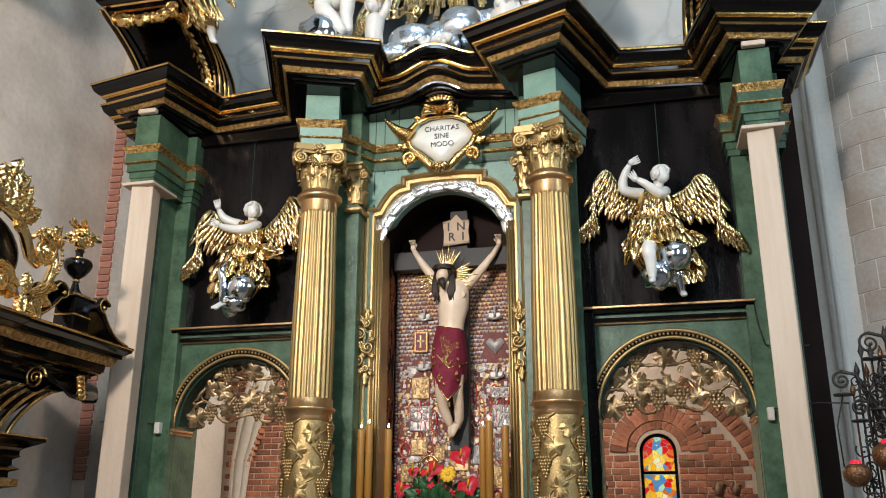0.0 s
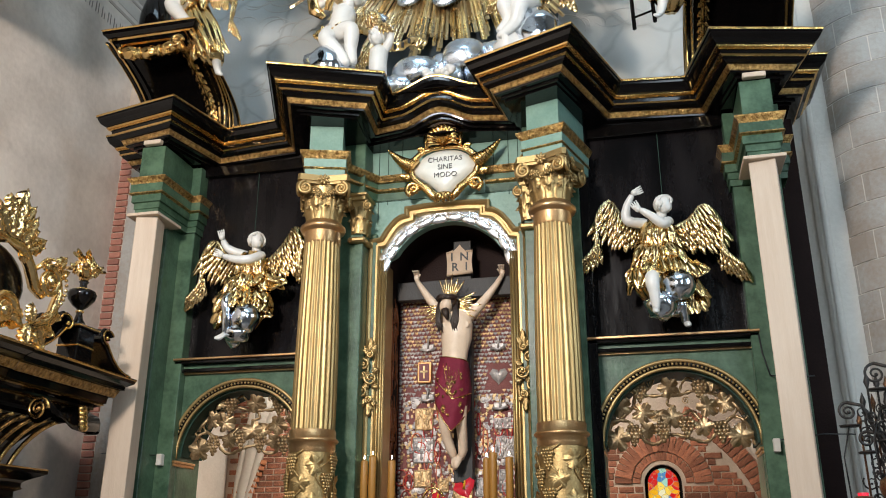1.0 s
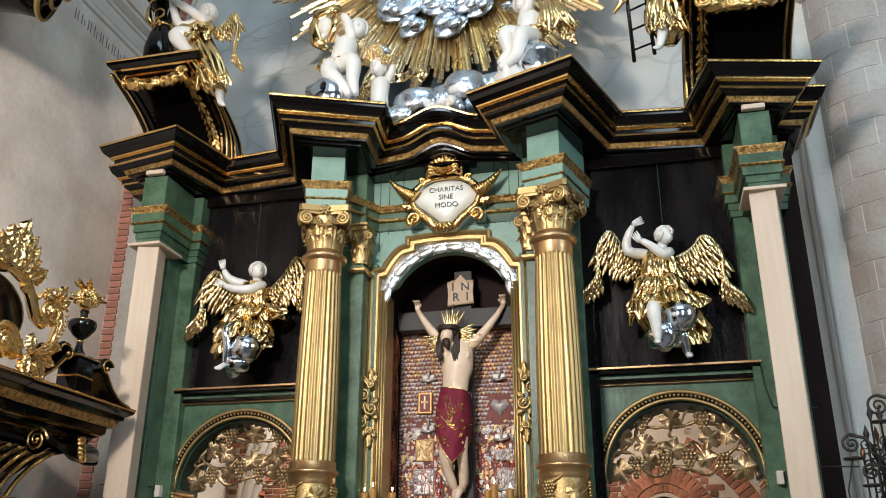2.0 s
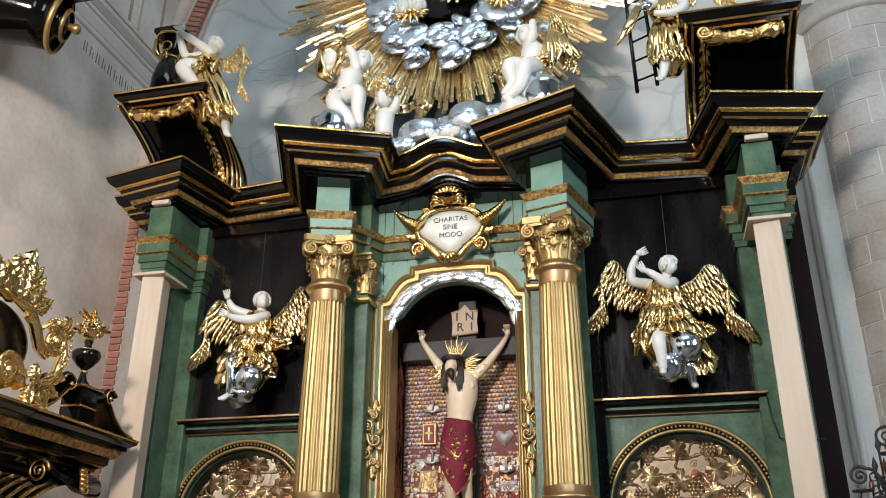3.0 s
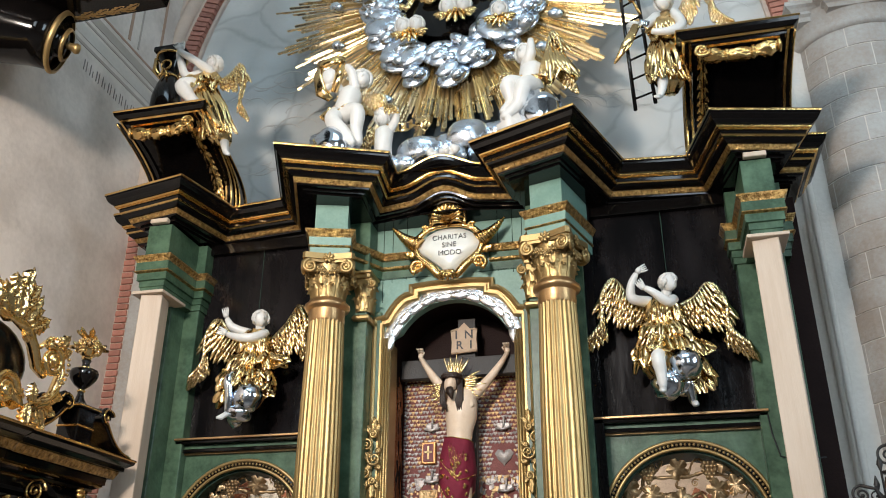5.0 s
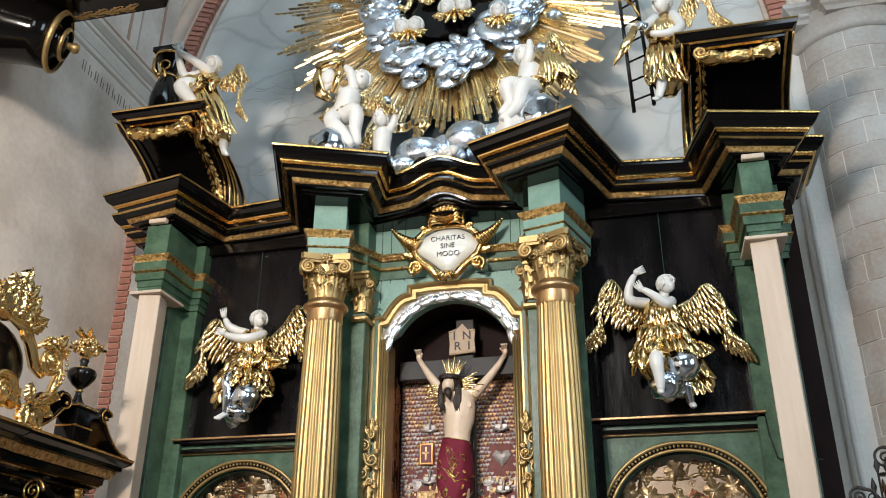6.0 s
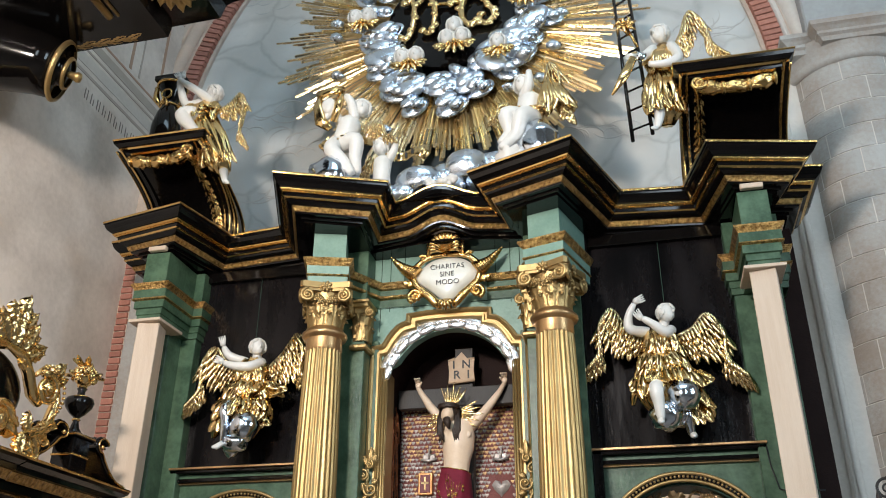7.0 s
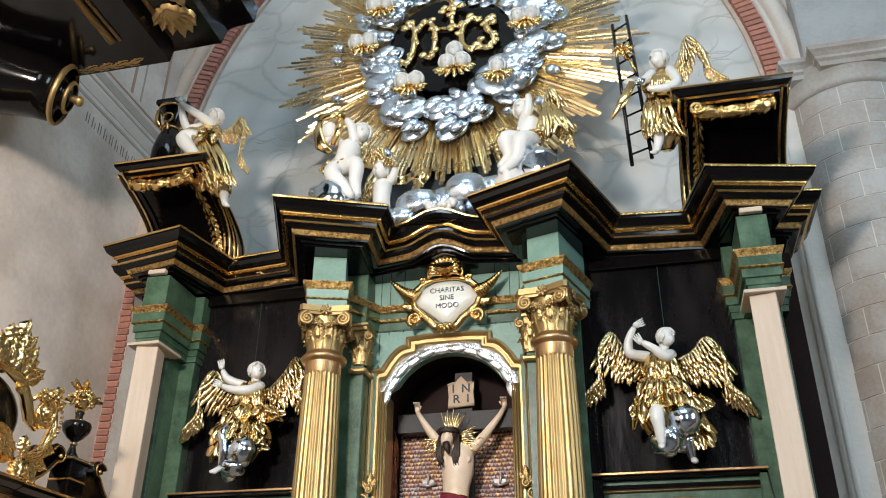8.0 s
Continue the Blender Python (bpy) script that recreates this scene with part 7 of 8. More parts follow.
mb.tube([(-2.84 + 0.082 * math.cos(t), -0.6 + 0.082 * math.sin(t), 6.62) for t in np.linspace(0, 6.28, 25)], 0.014, 6, 0)
mb.tube([(-2.82 + 0.055 * math.cos(t), -0.72, 6.7 + 0.055 * math.sin(t)) for t in np.linspace(0, 6.28, 21)], 0.011, 6, 0)
mb.tube([(-2.84, -0.72, 6.65), (-2.88, -0.73, 6.55)], 0.014, 6, 0).tube([(-2.82, -0.72, 6.65), (-2.79, -0.73, 6.54)], 0.014, 6, 0)
mb.tube([(-2.92, -0.62, 6.6), (-3.0, -0.62, 6.72), (-3.02, -0.62, 6.88)], [0.012, 0.04, 0.02], 7, 0)
part("gilded_trim", mb, GOLD, vase)

# ---- candles and flowers before the niche ----
WAX = mat("amber_wax", (0.36, 0.17, 0.03), 0.45, second=(0.28, 0.12, 0.02), scale=6, bump=0.08)
FLAME = mat("candle_flame", (1.0, 0.85, 0.6), 0.5, emit=14.0, bump=0)
for x, y, zt, r in ((-0.68, -0.05, 2.03, 0.031), (-0.618, -0.02, 2.07, 0.032), (-0.45, -0.02, 2.03, 0.032), (0.36, -0.05, 2.03, 0.029), (0.417, -0.07, 2.07, 0.032), (0.545, -0.05, 2.035, 0.031)):
    can = thing("candle", (x, y, 1.0), "thick amber altar candle with a small flame", "candle", "altar candles")
    part("wax", MB().lathe([(0, 1.0), (r, 1.0), (r, zt - 0.012), (r * 0.93, zt), (r * 0.5, zt - 0.004), (0, zt - 0.008)], (x, y, 0), 24, 0), WAX, can)
    part("wick", MB().tube([(x, y, zt - 0.01), (x + 0.002, y, zt + 0.018)], 0.003, 5, 0), INK, can)
    part("flame", MB().ball((x, y, zt + 0.028), (0.007, 0.007, 0.017), 0, 8, 6), FLAME, can)
mensa = thing("altar_table", (0, -0.1, FLOOR), "pale stone altar table below the niche", "altar table")
part("top_slab", MB().box((-1.3, -0.75, 0.93), (1.3, 0.2, 1.0), 0, 0.01), STONE, mensa)
part("block", MB().box((-1.2, -0.65, FLOOR), (1.2, 0.2, 0.93), 0, 0.01), STONE, mensa)
ANTH = mat("red_anthurium", (0.55, 0.02, 0.035), 0.22, second=(0.4, 0.01, 0.02), scale=12, bump=0.15, coat=0.4)
LEAFG = mat("dark_leaf", (0.02, 0.07, 0.025), 0.35, second=(0.04, 0.11, 0.035), scale=10)
YEL = mat("yellow_petal", (0.8, 0.45, 0.02), 0.5)
bouquet = thing("flower_arrangement", (0.02, 0.0, 1.0), "arrangement of red anthuriums, roses and green leaves", "flowers")
part("pot", MB().lathe([(0, 1.0), (0.12, 1.0), (0.15, 1.2), (0.16, 1.35), (0.14, 1.35)], (0.02, 0.02, 0), 20, 0), STONE, bouquet)
rn = random.Random(17)
for k in range(46):
    a, el = rn.uniform(0, 6.28), rn.uniform(0.1, 1.2)
    d = Vector((math.cos(a) * math.cos(el) * 1.3, -abs(math.sin(a)) * math.cos(el) * 0.6, math.sin(el)))
    mb = MB()
    feather(mb, Vector((0.02, 0.0, 1.36)) + d * 0.1, d, (0.2, -1, 0.3), rn.uniform(0.14, 0.26), rn.uniform(0.04, 0.075), 0)
    part("leaf", mb, LEAFG, bouquet)
for x, z, s, t in ((0.18, 1.80, 0.095, 0.4), (-0.04, 1.70, 0.075, -0.5), (-0.09, 1.66, 0.07, 0.2), (-0.31, 1.54, 0.075, -0.3), (0.24, 1.56, 0.095, 0.5), (-0.22, 1.68, 0.05, 0.1)):
    mb = MB()
    heart(mb, x, -0.06, z, s, 0, t)
    mb.v = [(p[0], p[1] + 0.5 * (p[2] - z), p[2]) for p in mb.v]
    part("anthurium_spathe", mb, ANTH, bouquet)
    part("spadix", MB().tube([(x, -0.1, z - 0.01), (x + 0.02, -0.15, z + 0.05)], [0.012, 0.005], 7, 0), YEL, bouquet)
for x, z in ((-0.06, 1.55), (0.03, 1.57), (-0.14, 1.53), (0.1, 1.5)):
    mb = MB()
    for q in range(3):
        rosette(mb, (x, -0.1 - 0.012 * q, z), (0, -1, 0.3), 0.045 - 0.012 * q, 7)
    part("rose", mb, ANTH, bouquet)
mb = MB()
rosette(mb, (0.085, -0.12, 1.65), (0, -1, 0.3), 0.065, 11)
part("yellow_flower", mb, YEL, bouquet)
mon = thing("monstrance", (-0.11, 0.05, 1.0), "small gilded reliquary on a stem among the flowers", "reliquary")
mb = MB().box((-0.2, 0.02, 1.58), (-0.02, 0.1, 1.66), 0, 0.008)
part("plinth", mb, GOLD, mon)
mb = MB().lathe([(0.08, 1.0), (0.08, 1.03), (0.02, 1.08), (0.018, 1.3), (0.04, 1.36), (0.018, 1.42), (0.03, 1.58)], (-0.11, 0.06, 0), 18, 0)
part("stem", mb, GOLD, mon)
mb = MB()
mb.tube([(-0.11 + 0.1 * math.cos(t), 0.05, 1.66 + 0.15 * math.sin(t)) for t in np.linspace(0, math.pi, 18)], 0.01, 6, 0)
mb.tube([(-0.11 + 0.07 * math.cos(t), 0.05, 1.66 + 0.11 * math.sin(t)) for t in np.linspace(0, math.pi, 18)], 0.006, 6, 0)
for k in range(9):
    mb.ball((-0.19 + 0.02 * k, 0.04, 1.675), 0.012, 0, 7, 5)
mb.tube([(-0.11, 0.05, 1.81), (-0.11, 0.05, 1.86)], 0.007, 6, 0).tube([(-0.13, 0.05, 1.842), (-0.09, 0.05, 1.842)], 0.006, 6, 0)
part("arch_top", mb, GOLD, mon)


# ---- painted and brick details of the walls ----
PAINTG = mat("grey_painted_band", (0.44, 0.39, 0.335), 0.85, second=(0.36, 0.31, 0.27), scale=6)
PAINTR = mat("ochre_painted_band", (0.42, 0.28, 0.2), 0.85, second=(0.36, 0.24, 0.18), scale=6)
WX = -3.9
for k, (z0, z1, ma, nm) in enumerate(((7.16, 7.2, PAINTG, "painted_line"), (7.26, 7.4, PLASTERW, "painted_band"), (7.44, 7.47, PAINTG, "painted_line"), (7.52, 7.64, PAINTG, "painted_band"), (7.70, 7.73, PAINTR, "painted_line"))):
    solid("trim", MB().box((WX - 0.01, -9, z0), (WX + 0.006, 0.62 + 0.03 * k, z1), 0, 0.002), ma, "painted border line on the plaster wall", "trim", kind="structure", at=(WX, -2, z0))
for y0, w in ((0.0, 0.05), (0.2, 0.03), (-0.5, 0.05), (-0.75, 0.03), (0.62, 0.05)):
    solid("trim", MB().box((WX - 0.01, y0, 7.78), (WX + 0.006, y0 + w, 10.5), 0, 0.002), PAINTR if w > 0.04 else PAINTG, "painted upright line on the plaster wall", "trim", kind="structure", at=(WX, y0, 7.8))
# painted inscription, set as plain strokes
insc = thing("wall_inscription", (WX, -0.2, 6.9), "dark painted inscription strokes on the plaster wall", "inscription", kind="structure")
LETT = mat("faded_ink", (0.16, 0.14, 0.125), 0.85, second=(0.3, 0.27, 0.24), scale=30)
for k in range(11):
    y = -0.62 + 0.112 * k
    part("stroke", MB().box((WX - 0.005, y, 6.90), (WX + 0.004, y + 0.012, 7.03), 0, 0.001), LETT, insc)
    part("stroke", MB().box((WX - 0.005, y + 0.045, 6.90), (WX + 0.004, y + 0.055, 7.03 - 0.05 * (k % 2)), 0, 0.001), LETT, insc)

# stone strip and brick edging in the corner beside the retable
solid("stone_strip", MB().box((-3.74, 0.62, FLOOR), (-3.5, 1.0, 7.0), 0, 0.02), STONE, "grey stone strip beside the brick edging", "wall", kind="structure", at=(-3.8, 0.8, FLOOR))
edging = thing("brick_edging", (-4.1, 0.7, FLOOR), "painted red brick edging in the wall corner", "wall", kind="structure")
part("mortar", MB().box((-3.9, 0.645, FLOOR), (-3.74, 1.0, 7.0), 0, 0.005), MORTAR, edging)
bm_ = MB().box((-0.066, -0.02, -0.031), (0.066, 0.06, 0.031), 0, 0.005)
short = mesh_of("brick", bm_, BRICKP)
for k in range(58):
    ob = new("brick", short)
    ob.parent = edging
    ob.location = Vector((-3.818 + 0.006 * (k % 2), 0.64, 1.7 + 0.075 * k)) - BASE[edging.name]

PEACH = mat("peach_painted_plaster", (0.62, 0.47, 0.37), 0.85, second=(0.5, 0.40, 0.33), scale=4, amount=0.8)
# brick ribs of the vault against the painted wall
rib_mb = MB().box((-0.115, -0.10, -0.033), (0.115, 0.06, 0.033), 0, 0.005)
rib_mesh = mesh_of("brick", rib_mb, BRICKP)
for sx, cx, zlo in ((-1, 1.62, 7.0), (1, -1.92, 7.0)):
    rib = thing("vault_rib", (-sx * -3.6, 0.95, zlo), "painted red brick vault rib with a pale moulding", "vault rib", "vault ribs", kind="structure")
    R = 5.4
    for off, nm in ((0.0, "a"), (0.62, "b")):
        n = 46
        for k in range(n):
            a = 0.075 * k / R
            x = cx + sx * (R + off) * math.cos(a)
            ob = new("brick", rib_mesh)
            ob.parent = rib
            ob.location = Vector((x, 0.98 - off * 0.1, 7.0 + (R + off) * math.sin(a))) - BASE[rib.name]
            ob.rotation_euler = (0, -sx * a, 0)
            ob.scale = (0.85 if off == 0 else 0.7, 1, 0.93)
    mb = MB()
    for off, r in ((0.3, 0.1), (0.16, 0.03), (0.45, 0.03)):
        mb.tube([(cx + sx * (R + off) * math.cos(t), 0.97, 7.0 + (R + off) * math.sin(t)) for t in np.linspace(0, 0.66, 24)], r, 10, 0)
    part("pale_moulding", mb, PLASTERW if sx > 0 else PEACH, rib)
    mb = MB()
    for k in range(24):
        a0, a1 = 0.66 * k / 24, 0.66 * (k + 1) / 24
        q = [(cx + sx * (R - 0.14) * math.cos(a0), 7 + (R - 0.14) * math.sin(a0)), (cx + sx * (R + 0.85) * math.cos(a0), 7 + (R + 0.85) * math.sin(a0)), (cx + sx * (R + 0.85) * math.cos(a1), 7 + (R + 0.85) * math.sin(a1)), (cx + sx * (R - 0.14) * math.cos(a1), 7 + (R - 0.14) * math.sin(a1))]
        mb.prism(q, 0.955, 0.999, 0)
    part("mortar_bed", mb, MORTAR, rib)

# ---- stone pier on the right ----
PX, PY, PR = 4.08, 1.0, 0.60
pier = thing("stone_pier", (PX, PY, FLOOR), "grey limestone half-round pier of coursed blocks", "pier", kind="structure")
part("mortar_core", MB().lathe([(PR - 0.008, FLOOR), (PR - 0.008, 6.9)], (PX, PY, 0), 48, 0), PLASTERW, pier)
ch = 0.265
rn = random.Random(6)
for k in range(27):
    z0 = FLOOR + ch * k + 0.02
    off = 0.35 * (k % 2) + rn.uniform(-0.1, 0.1)
    for j in range(5):
        a0 = math.pi * 0.92 + off + j * 0.72
        a1 = a0 + 0.705
        mb = MB()
        n = 7
        vs = []
        for zz, rr in ((z0, PR - 0.005), (z0 + 0.004, PR), (z0 + ch - 0.010, PR), (z0 + ch - 0.006, PR - 0.005)):
            for i in range(n + 1):
                a = a0 + (a1 - a0) * i / n
                e = 0.006 if i in (0, n) else 0
                vs.append((PX + (rr - e) * math.cos(a), PY + (rr - e) * math.sin(a), zz))
        fs = [(q * (n + 1) + i, q * (n + 1) + i + 1, (q + 1) * (n + 1) + i + 1, (q + 1) * (n + 1) + i) for q in range(3) for i in range(n)]
        mb.add(vs, fs, 0, False)
        part("stone_block", mb, STONE, pier)
mb = MB().lathe([(PR - 0.01, 6.83), (PR + 0.02, 6.83), (PR + 0.05, 6.86), (PR + 0.05, 6.90), (PR + 0.03, 6.93), (PR + 0.06, 7.0), (PR + 0.12, 7.1)], (PX, PY, 0), 48, 0)
part("capital_ring", mb, STONE, pier, "moulded ring of the capital")
mb = MB()
cap_path = [(3.26, 0.9, 7.08), (3.26, 0.62, 7.08), (3.42, 0.62, 7.08), (3.42, 0.42, 7.08), (3.68, 0.42, 7.08), (3.68, 0.24, 7.08), (5.0, 0.24, 7.08), (5.0, 1.0, 7.08)]
mb.sweep(cap_path, [(0.5, 0.13), (-0.03, 0.13), (-0.03, 0.08), (0.0, 0.06), (0.03, 0.03), (0.03, 0.0), (0.06, -0.02), (0.08, -0.06), (0.5, -0.06)], 0)
part("abacus", mb, STONE, pier, "stepped moulded slab")
mb = MB().box((3.74, 0.72, 7.12), (5.0, 1.1, 10.5), 0, 0.02)
part("upper_wall", mb, GREYPL, pier)
# stepped shafts between the pier and the retable
shaft = thing("wall_shafts", (3.5, 0.8, FLOOR), "pale stone shafts beside the pier", "wall", kind="structure")
part("recess", MB().box((3.1, 0.86, FLOOR), (3.75, 1.0, 7.02), 0, 0.01), PLASTERW, shaft)
part("step", MB().box((3.3, 0.76, FLOOR), (3.62, 0.9, 7.02), 0, 0.015), PLASTERW, shaft)
for x, y, r in ((3.64, 0.78, 0.04), (3.36, 0.75, 0.03)):
    part("round_shaft", MB().lathe([(r, FLOOR), (r, 7.02)], (x, y, 0), 16, 0), PLASTERW, shaft)
wall_box("wall_north_pier", (4.6, 0.9, FLOOR), (9.0, 1.02, 13), GREYPL, "grey stone wall beyond the pier")
wall_box("wall_north_foot", (2.95, 0.62, FLOOR), (3.15, 1.4, 5.0), PLASTERW, "pale plastered wall beside the retable")
wall_box("wall_north_foot_west", (-3.5, 0.62, FLOOR), (-3.0, 1.4, 5.0), STONE, "grey stone wall beside the retable")

# ---- the pulpit against the side wall ----
pul = thing("pulpit_screen", (-3.4, -1.9, FLOOR), "black and gilded pulpit front with a heavy cornice and ribbed cove", "pulpit")
PXF, PYB, PZ = -2.5, -0.69, 2.66
path = [(PXF + 0.02, -6.0, PZ), (PXF + 0.02, -2.0, PZ), (PXF, -1.97, PZ), (PXF, PYB, PZ), (WX, PYB, PZ)]
for nm, ma, pr in (("gilded_edge", GOLD, [(0.4, 0.012), (0, 0.01), (-0.004, 0), (0.004, -0.008)]),
                   ("black_cove", BLACK, [(0.004, -0.008), (0.01, -0.03), (0.05, -0.055), (0.06, -0.06), (0.062, -0.09), (0.09, -0.095)]),
                   ("carved_band", GOLDO, [(0.09, -0.095), (0.088, -0.10), (0.115, -0.155), (0.12, -0.157)]),
                   ("black_band", BLACK, [(0.12, -0.157), (0.15, -0.16), (0.155, -0.21), (0.17, -0.215)]),
                   ("gilded_line", GOLD, [(0.17, -0.215), (0.165, -0.224), (0.185, -0.232)]),
                   ("black_band", BLACK, [(0.185, -0.232), (0.22, -0.25), (0.22, -0.27), (0.24, -0.272)]),
                   ("gilded_line", GOLD, [(0.24, -0.272), (0.236, -0.28), (0.255, -0.286)]),
                   ("black_cove", BLACK, [(0.255, -0.286), (0.26, -0.32), (0.29, -0.34), (0.33, -0.36)] + [(0.33 + 0.34 * math.sin(t), -0.38 - 0.42 * (1 - math.cos(t)) ** 0.8) for t in np.linspace(0.1, 1.45, 10)])):
    part(nm, MB().sweep(path, pr, 0), ma, pul)
part("top_board", MB().box((WX, -6.0, PZ - 0.03), (PXF - 0.05, PYB - 0.05, PZ - 0.005), 0), BLACK, pul)
# gilded ribs on the cove and the console roll
for k in range(20):
    y = -1.12 - 0.125 * k
    mb = MB()
    mb.tube([(PXF - 0.32 - 0.34 * math.sin(t), y - 0.10 * t, PZ - 0.375 - 0.42 * (1 - math.cos(t)) ** 0.8) for t in np.linspace(0.15, 1.45, 14)], 0.02, 8, 0)
    part("gilded_rib", mb, GOLD, pul)
mb = MB()
mb.tube([(PXF - 0.22, -1.55, PZ - 0.36), (PXF - 0.22, -1.1, PZ - 0.36), (PXF - 0.26, -0.86, PZ - 0.38), (PXF - 0.27, -0.76, PZ - 0.42)], [0.1, 0.09, 0.08, 0.03], 14, 0)
part("console_roll", mb, BLACK, pul)
mb = MB()
spiral(mb, (PXF - 0.2, -1.6, PZ - 0.36), 0.09, (1, 0, 0), (0, 0, 1), 2.0, 0.014, 0, 36, 0, 1)
for k in range(5):
    mb.ball((PXF - 0.14, -1.16 + 0.01 * k, PZ - 0.30 - 0.035 * k), (0.03, 0.05, 0.03), 0, 10, 7, None, 0.3, 3)
part("roll_gilding", mb, GOLD, pul)
# shelf and base courses below the cove
path2 = [(-2.72, -6.0, 1.88), (-2.72, -1.35, 1.88), (WX, -1.35, 1.88)]
for nm, ma, pr in (("black_shelf", BLACK, [(0.4, 0.0), (0, 0), (0, -0.03)]), ("gilded_line", GOLD, [(0, 0.004), (-0.006, 0), (0, -0.008)]), ("black_band", BLACK, [(0, -0.03), (0.1, -0.08), (0.12, -0.1), (0.12, -0.13)]),
                   ("gilded_line", GOLD, [(0.12, -0.13), (0.11, -0.14), (0.13, -0.15)]), ("black_band", BLACK, [(0.13, -0.15), (0.15, -0.16), (0.15, -0.2), (0.12, -0.22)]), ("gilded_line", GOLD, [(0.12, -0.22), (0.11, -0.23), (0.13, -0.24)]),
                   ("black_band", BLACK, [(0.13, -0.24), (0.16, -0.25), (0.16, -0.29)]), ("carved_band", GOLDO, [(0.16, -0.29), (0.11, -0.30), (0.11, -0.35), (0.15, -0.36)]), ("black_base", BLACK, [(0.15, -0.36), (0.2, -0.37), (0.2, -2.1)])):
    part(nm, MB().sweep(path2, pr, 0), ma, pul)
part("black_plinth", MB().box((WX, -1.3, FLOOR), (-3.05, -0.72, 1.42), 0, 0.01), BLACK, pul)
part("pale_strip", MB().box((-2.98, -1.52, 0.6), (-2.94, -1.44, 1.44), 0, 0.006), PLASTERW, pul)
# scrolls, urn and flowers on the cornice
acr = thing("cornice_scrolls", (PXF - 0.15, -1.3, PZ), "black scrolls with gilded edges on the pulpit cornice", "scroll ornament")
for y0, s, nm in ((-1.12, 1, "outer_scroll"), (-1.62, -1, "inner_scroll")):
    mb = MB()
    pts = [(PXF - 0.1, y0 + s * (0.38 - 0.36 * t), PZ + 0.02 + 0.2 * t ** 2.2) for t in np.linspace(0, 1, 9)]
    pts += [(PXF - 0.1, y0 + s * (0.02 - 0.07 * math.sin(a)), PZ + 0.22 + 0.055 * (1 - math.cos(a))) for a in np.linspace(0.4, 4.4, 12)]
    vs = []
    for p in pts:
        vs += [Vector(p) + Vector((0.06, 0, 0)), Vector(p) + Vector((-0.16, 0, 0))]
    mb.add([tuple(v) for v in vs] + [(v.x, v.y - 0.03, v.z - 0.03) for v in vs], [(2 * i, 2 * i + 1, 2 * i + 3, 2 * i + 2) for i in range(len(pts) - 1)] + [(2 * i + 2 * len(pts), 2 * i + 1 + 2 * len(pts), 2 * i + 3 + 2 * len(pts), 2 * i + 2 + 2 * len(pts)) for i in range(len(pts) - 1)])
    for r in range(4):
        mb.tube([(p[0] + 0.04 - 0.06 * r, p[1], p[2] + 0.008) for p in pts], 0.022, 7, 0)
    part(nm, mb, BLACK, acr)
    mb = MB()
    mb.tube([(p[0] + 0.066, p[1], p[2] + 0.006) for p in pts], 0.008, 6, 0)
    mb.ball((PXF - 0.035, y0 - s * 0.0, PZ + 0.27), 0.018, 0, 8, 6)
    part("gilded_edge", mb, GOLD, acr)
part("dado", MB().box((PXF - 0.2, -1.5, PZ), (PXF - 0.02, -1.3, PZ + 0.27), 0, 0.008).box((PXF - 0.22, -1.53, PZ + 0.27), (PXF, -1.27, PZ + 0.3), 0, 0.006), BLACK, acr)
part("dado_line", MB().box((PXF - 0.224, -1.534, PZ + 0.278), (PXF + 0.004, -1.266, PZ + 0.29), 0, 0.003).box((PXF - 0.204, -1.504, PZ + 0.13), (PXF - 0.016, -1.296, PZ + 0.145), 0, 0.003), GOLD, acr)
urn = thing("urn", (PXF - 0.1, -1.42, PZ + 0.3), "turned black urn holding a gilded bunch of flowers", "urn")
uc = (PXF - 0.1, -1.42, PZ + 0.3)
part("bowl", MB().lathe([(0.06, 0.0), (0.06, 0.015), (0.035, 0.05), (0.022, 0.1), (0.03, 0.115), (0.022, 0.13), (0.06, 0.16), (0.1, 0.21), (0.112, 0.25), (0.1, 0.28), (0.05, 0.295), (0.03, 0.31), (0.028, 0.34), (0.04, 0.36), (0.0, 0.365)], uc, 28, 0), BLACK, urn)
mb = MB()
mb.lathe([(0.026, 0.105), (0.034, 0.115), (0.026, 0.125)], uc, 20, 0).lathe([(0.06, 0.288), (0.066, 0.295), (0.05, 0.3)], uc, 20, 0)
part("gilded_rings", mb, GOLD, urn)
rn = random.Random(12)
mb = MB()
for k in range(15):
    a, el = k * 2.4, -0.25 + 1.35 * k / 14
    d = Vector((math.cos(a) * math.cos(el), math.sin(a) * math.cos(el), math.sin(el)))
    rosette(mb, Vector(uc) + Vector((0, 0, 0.45)) + d * 0.085, d, rn.uniform(0.038, 0.05), 6)
for k in range(14):
    a = k * 0.9
    up_ = 1.6 if k > 8 else 0.25
    acanthus(mb, Vector(uc) + Vector((0, 0, 0.46 + 0.03 * (k > 8))), (math.cos(a), math.sin(a), up_), (-math.cos(a) * up_, -math.sin(a) * up_, 1), 0.16, 0.03, 0, -0.3, 3)
mb.ball(Vector(uc) + Vector((0, 0, 0.45)), 0.075, 0, 12, 9, None, 0.2, 3)
mb.tube([Vector(uc) + Vector((0, 0, 0.355)), Vector(uc) + Vector((0, 0, 0.44))], [0.03, 0.05], 10, 0)
part("gilded_bouquet", mb, GOLDB, urn)
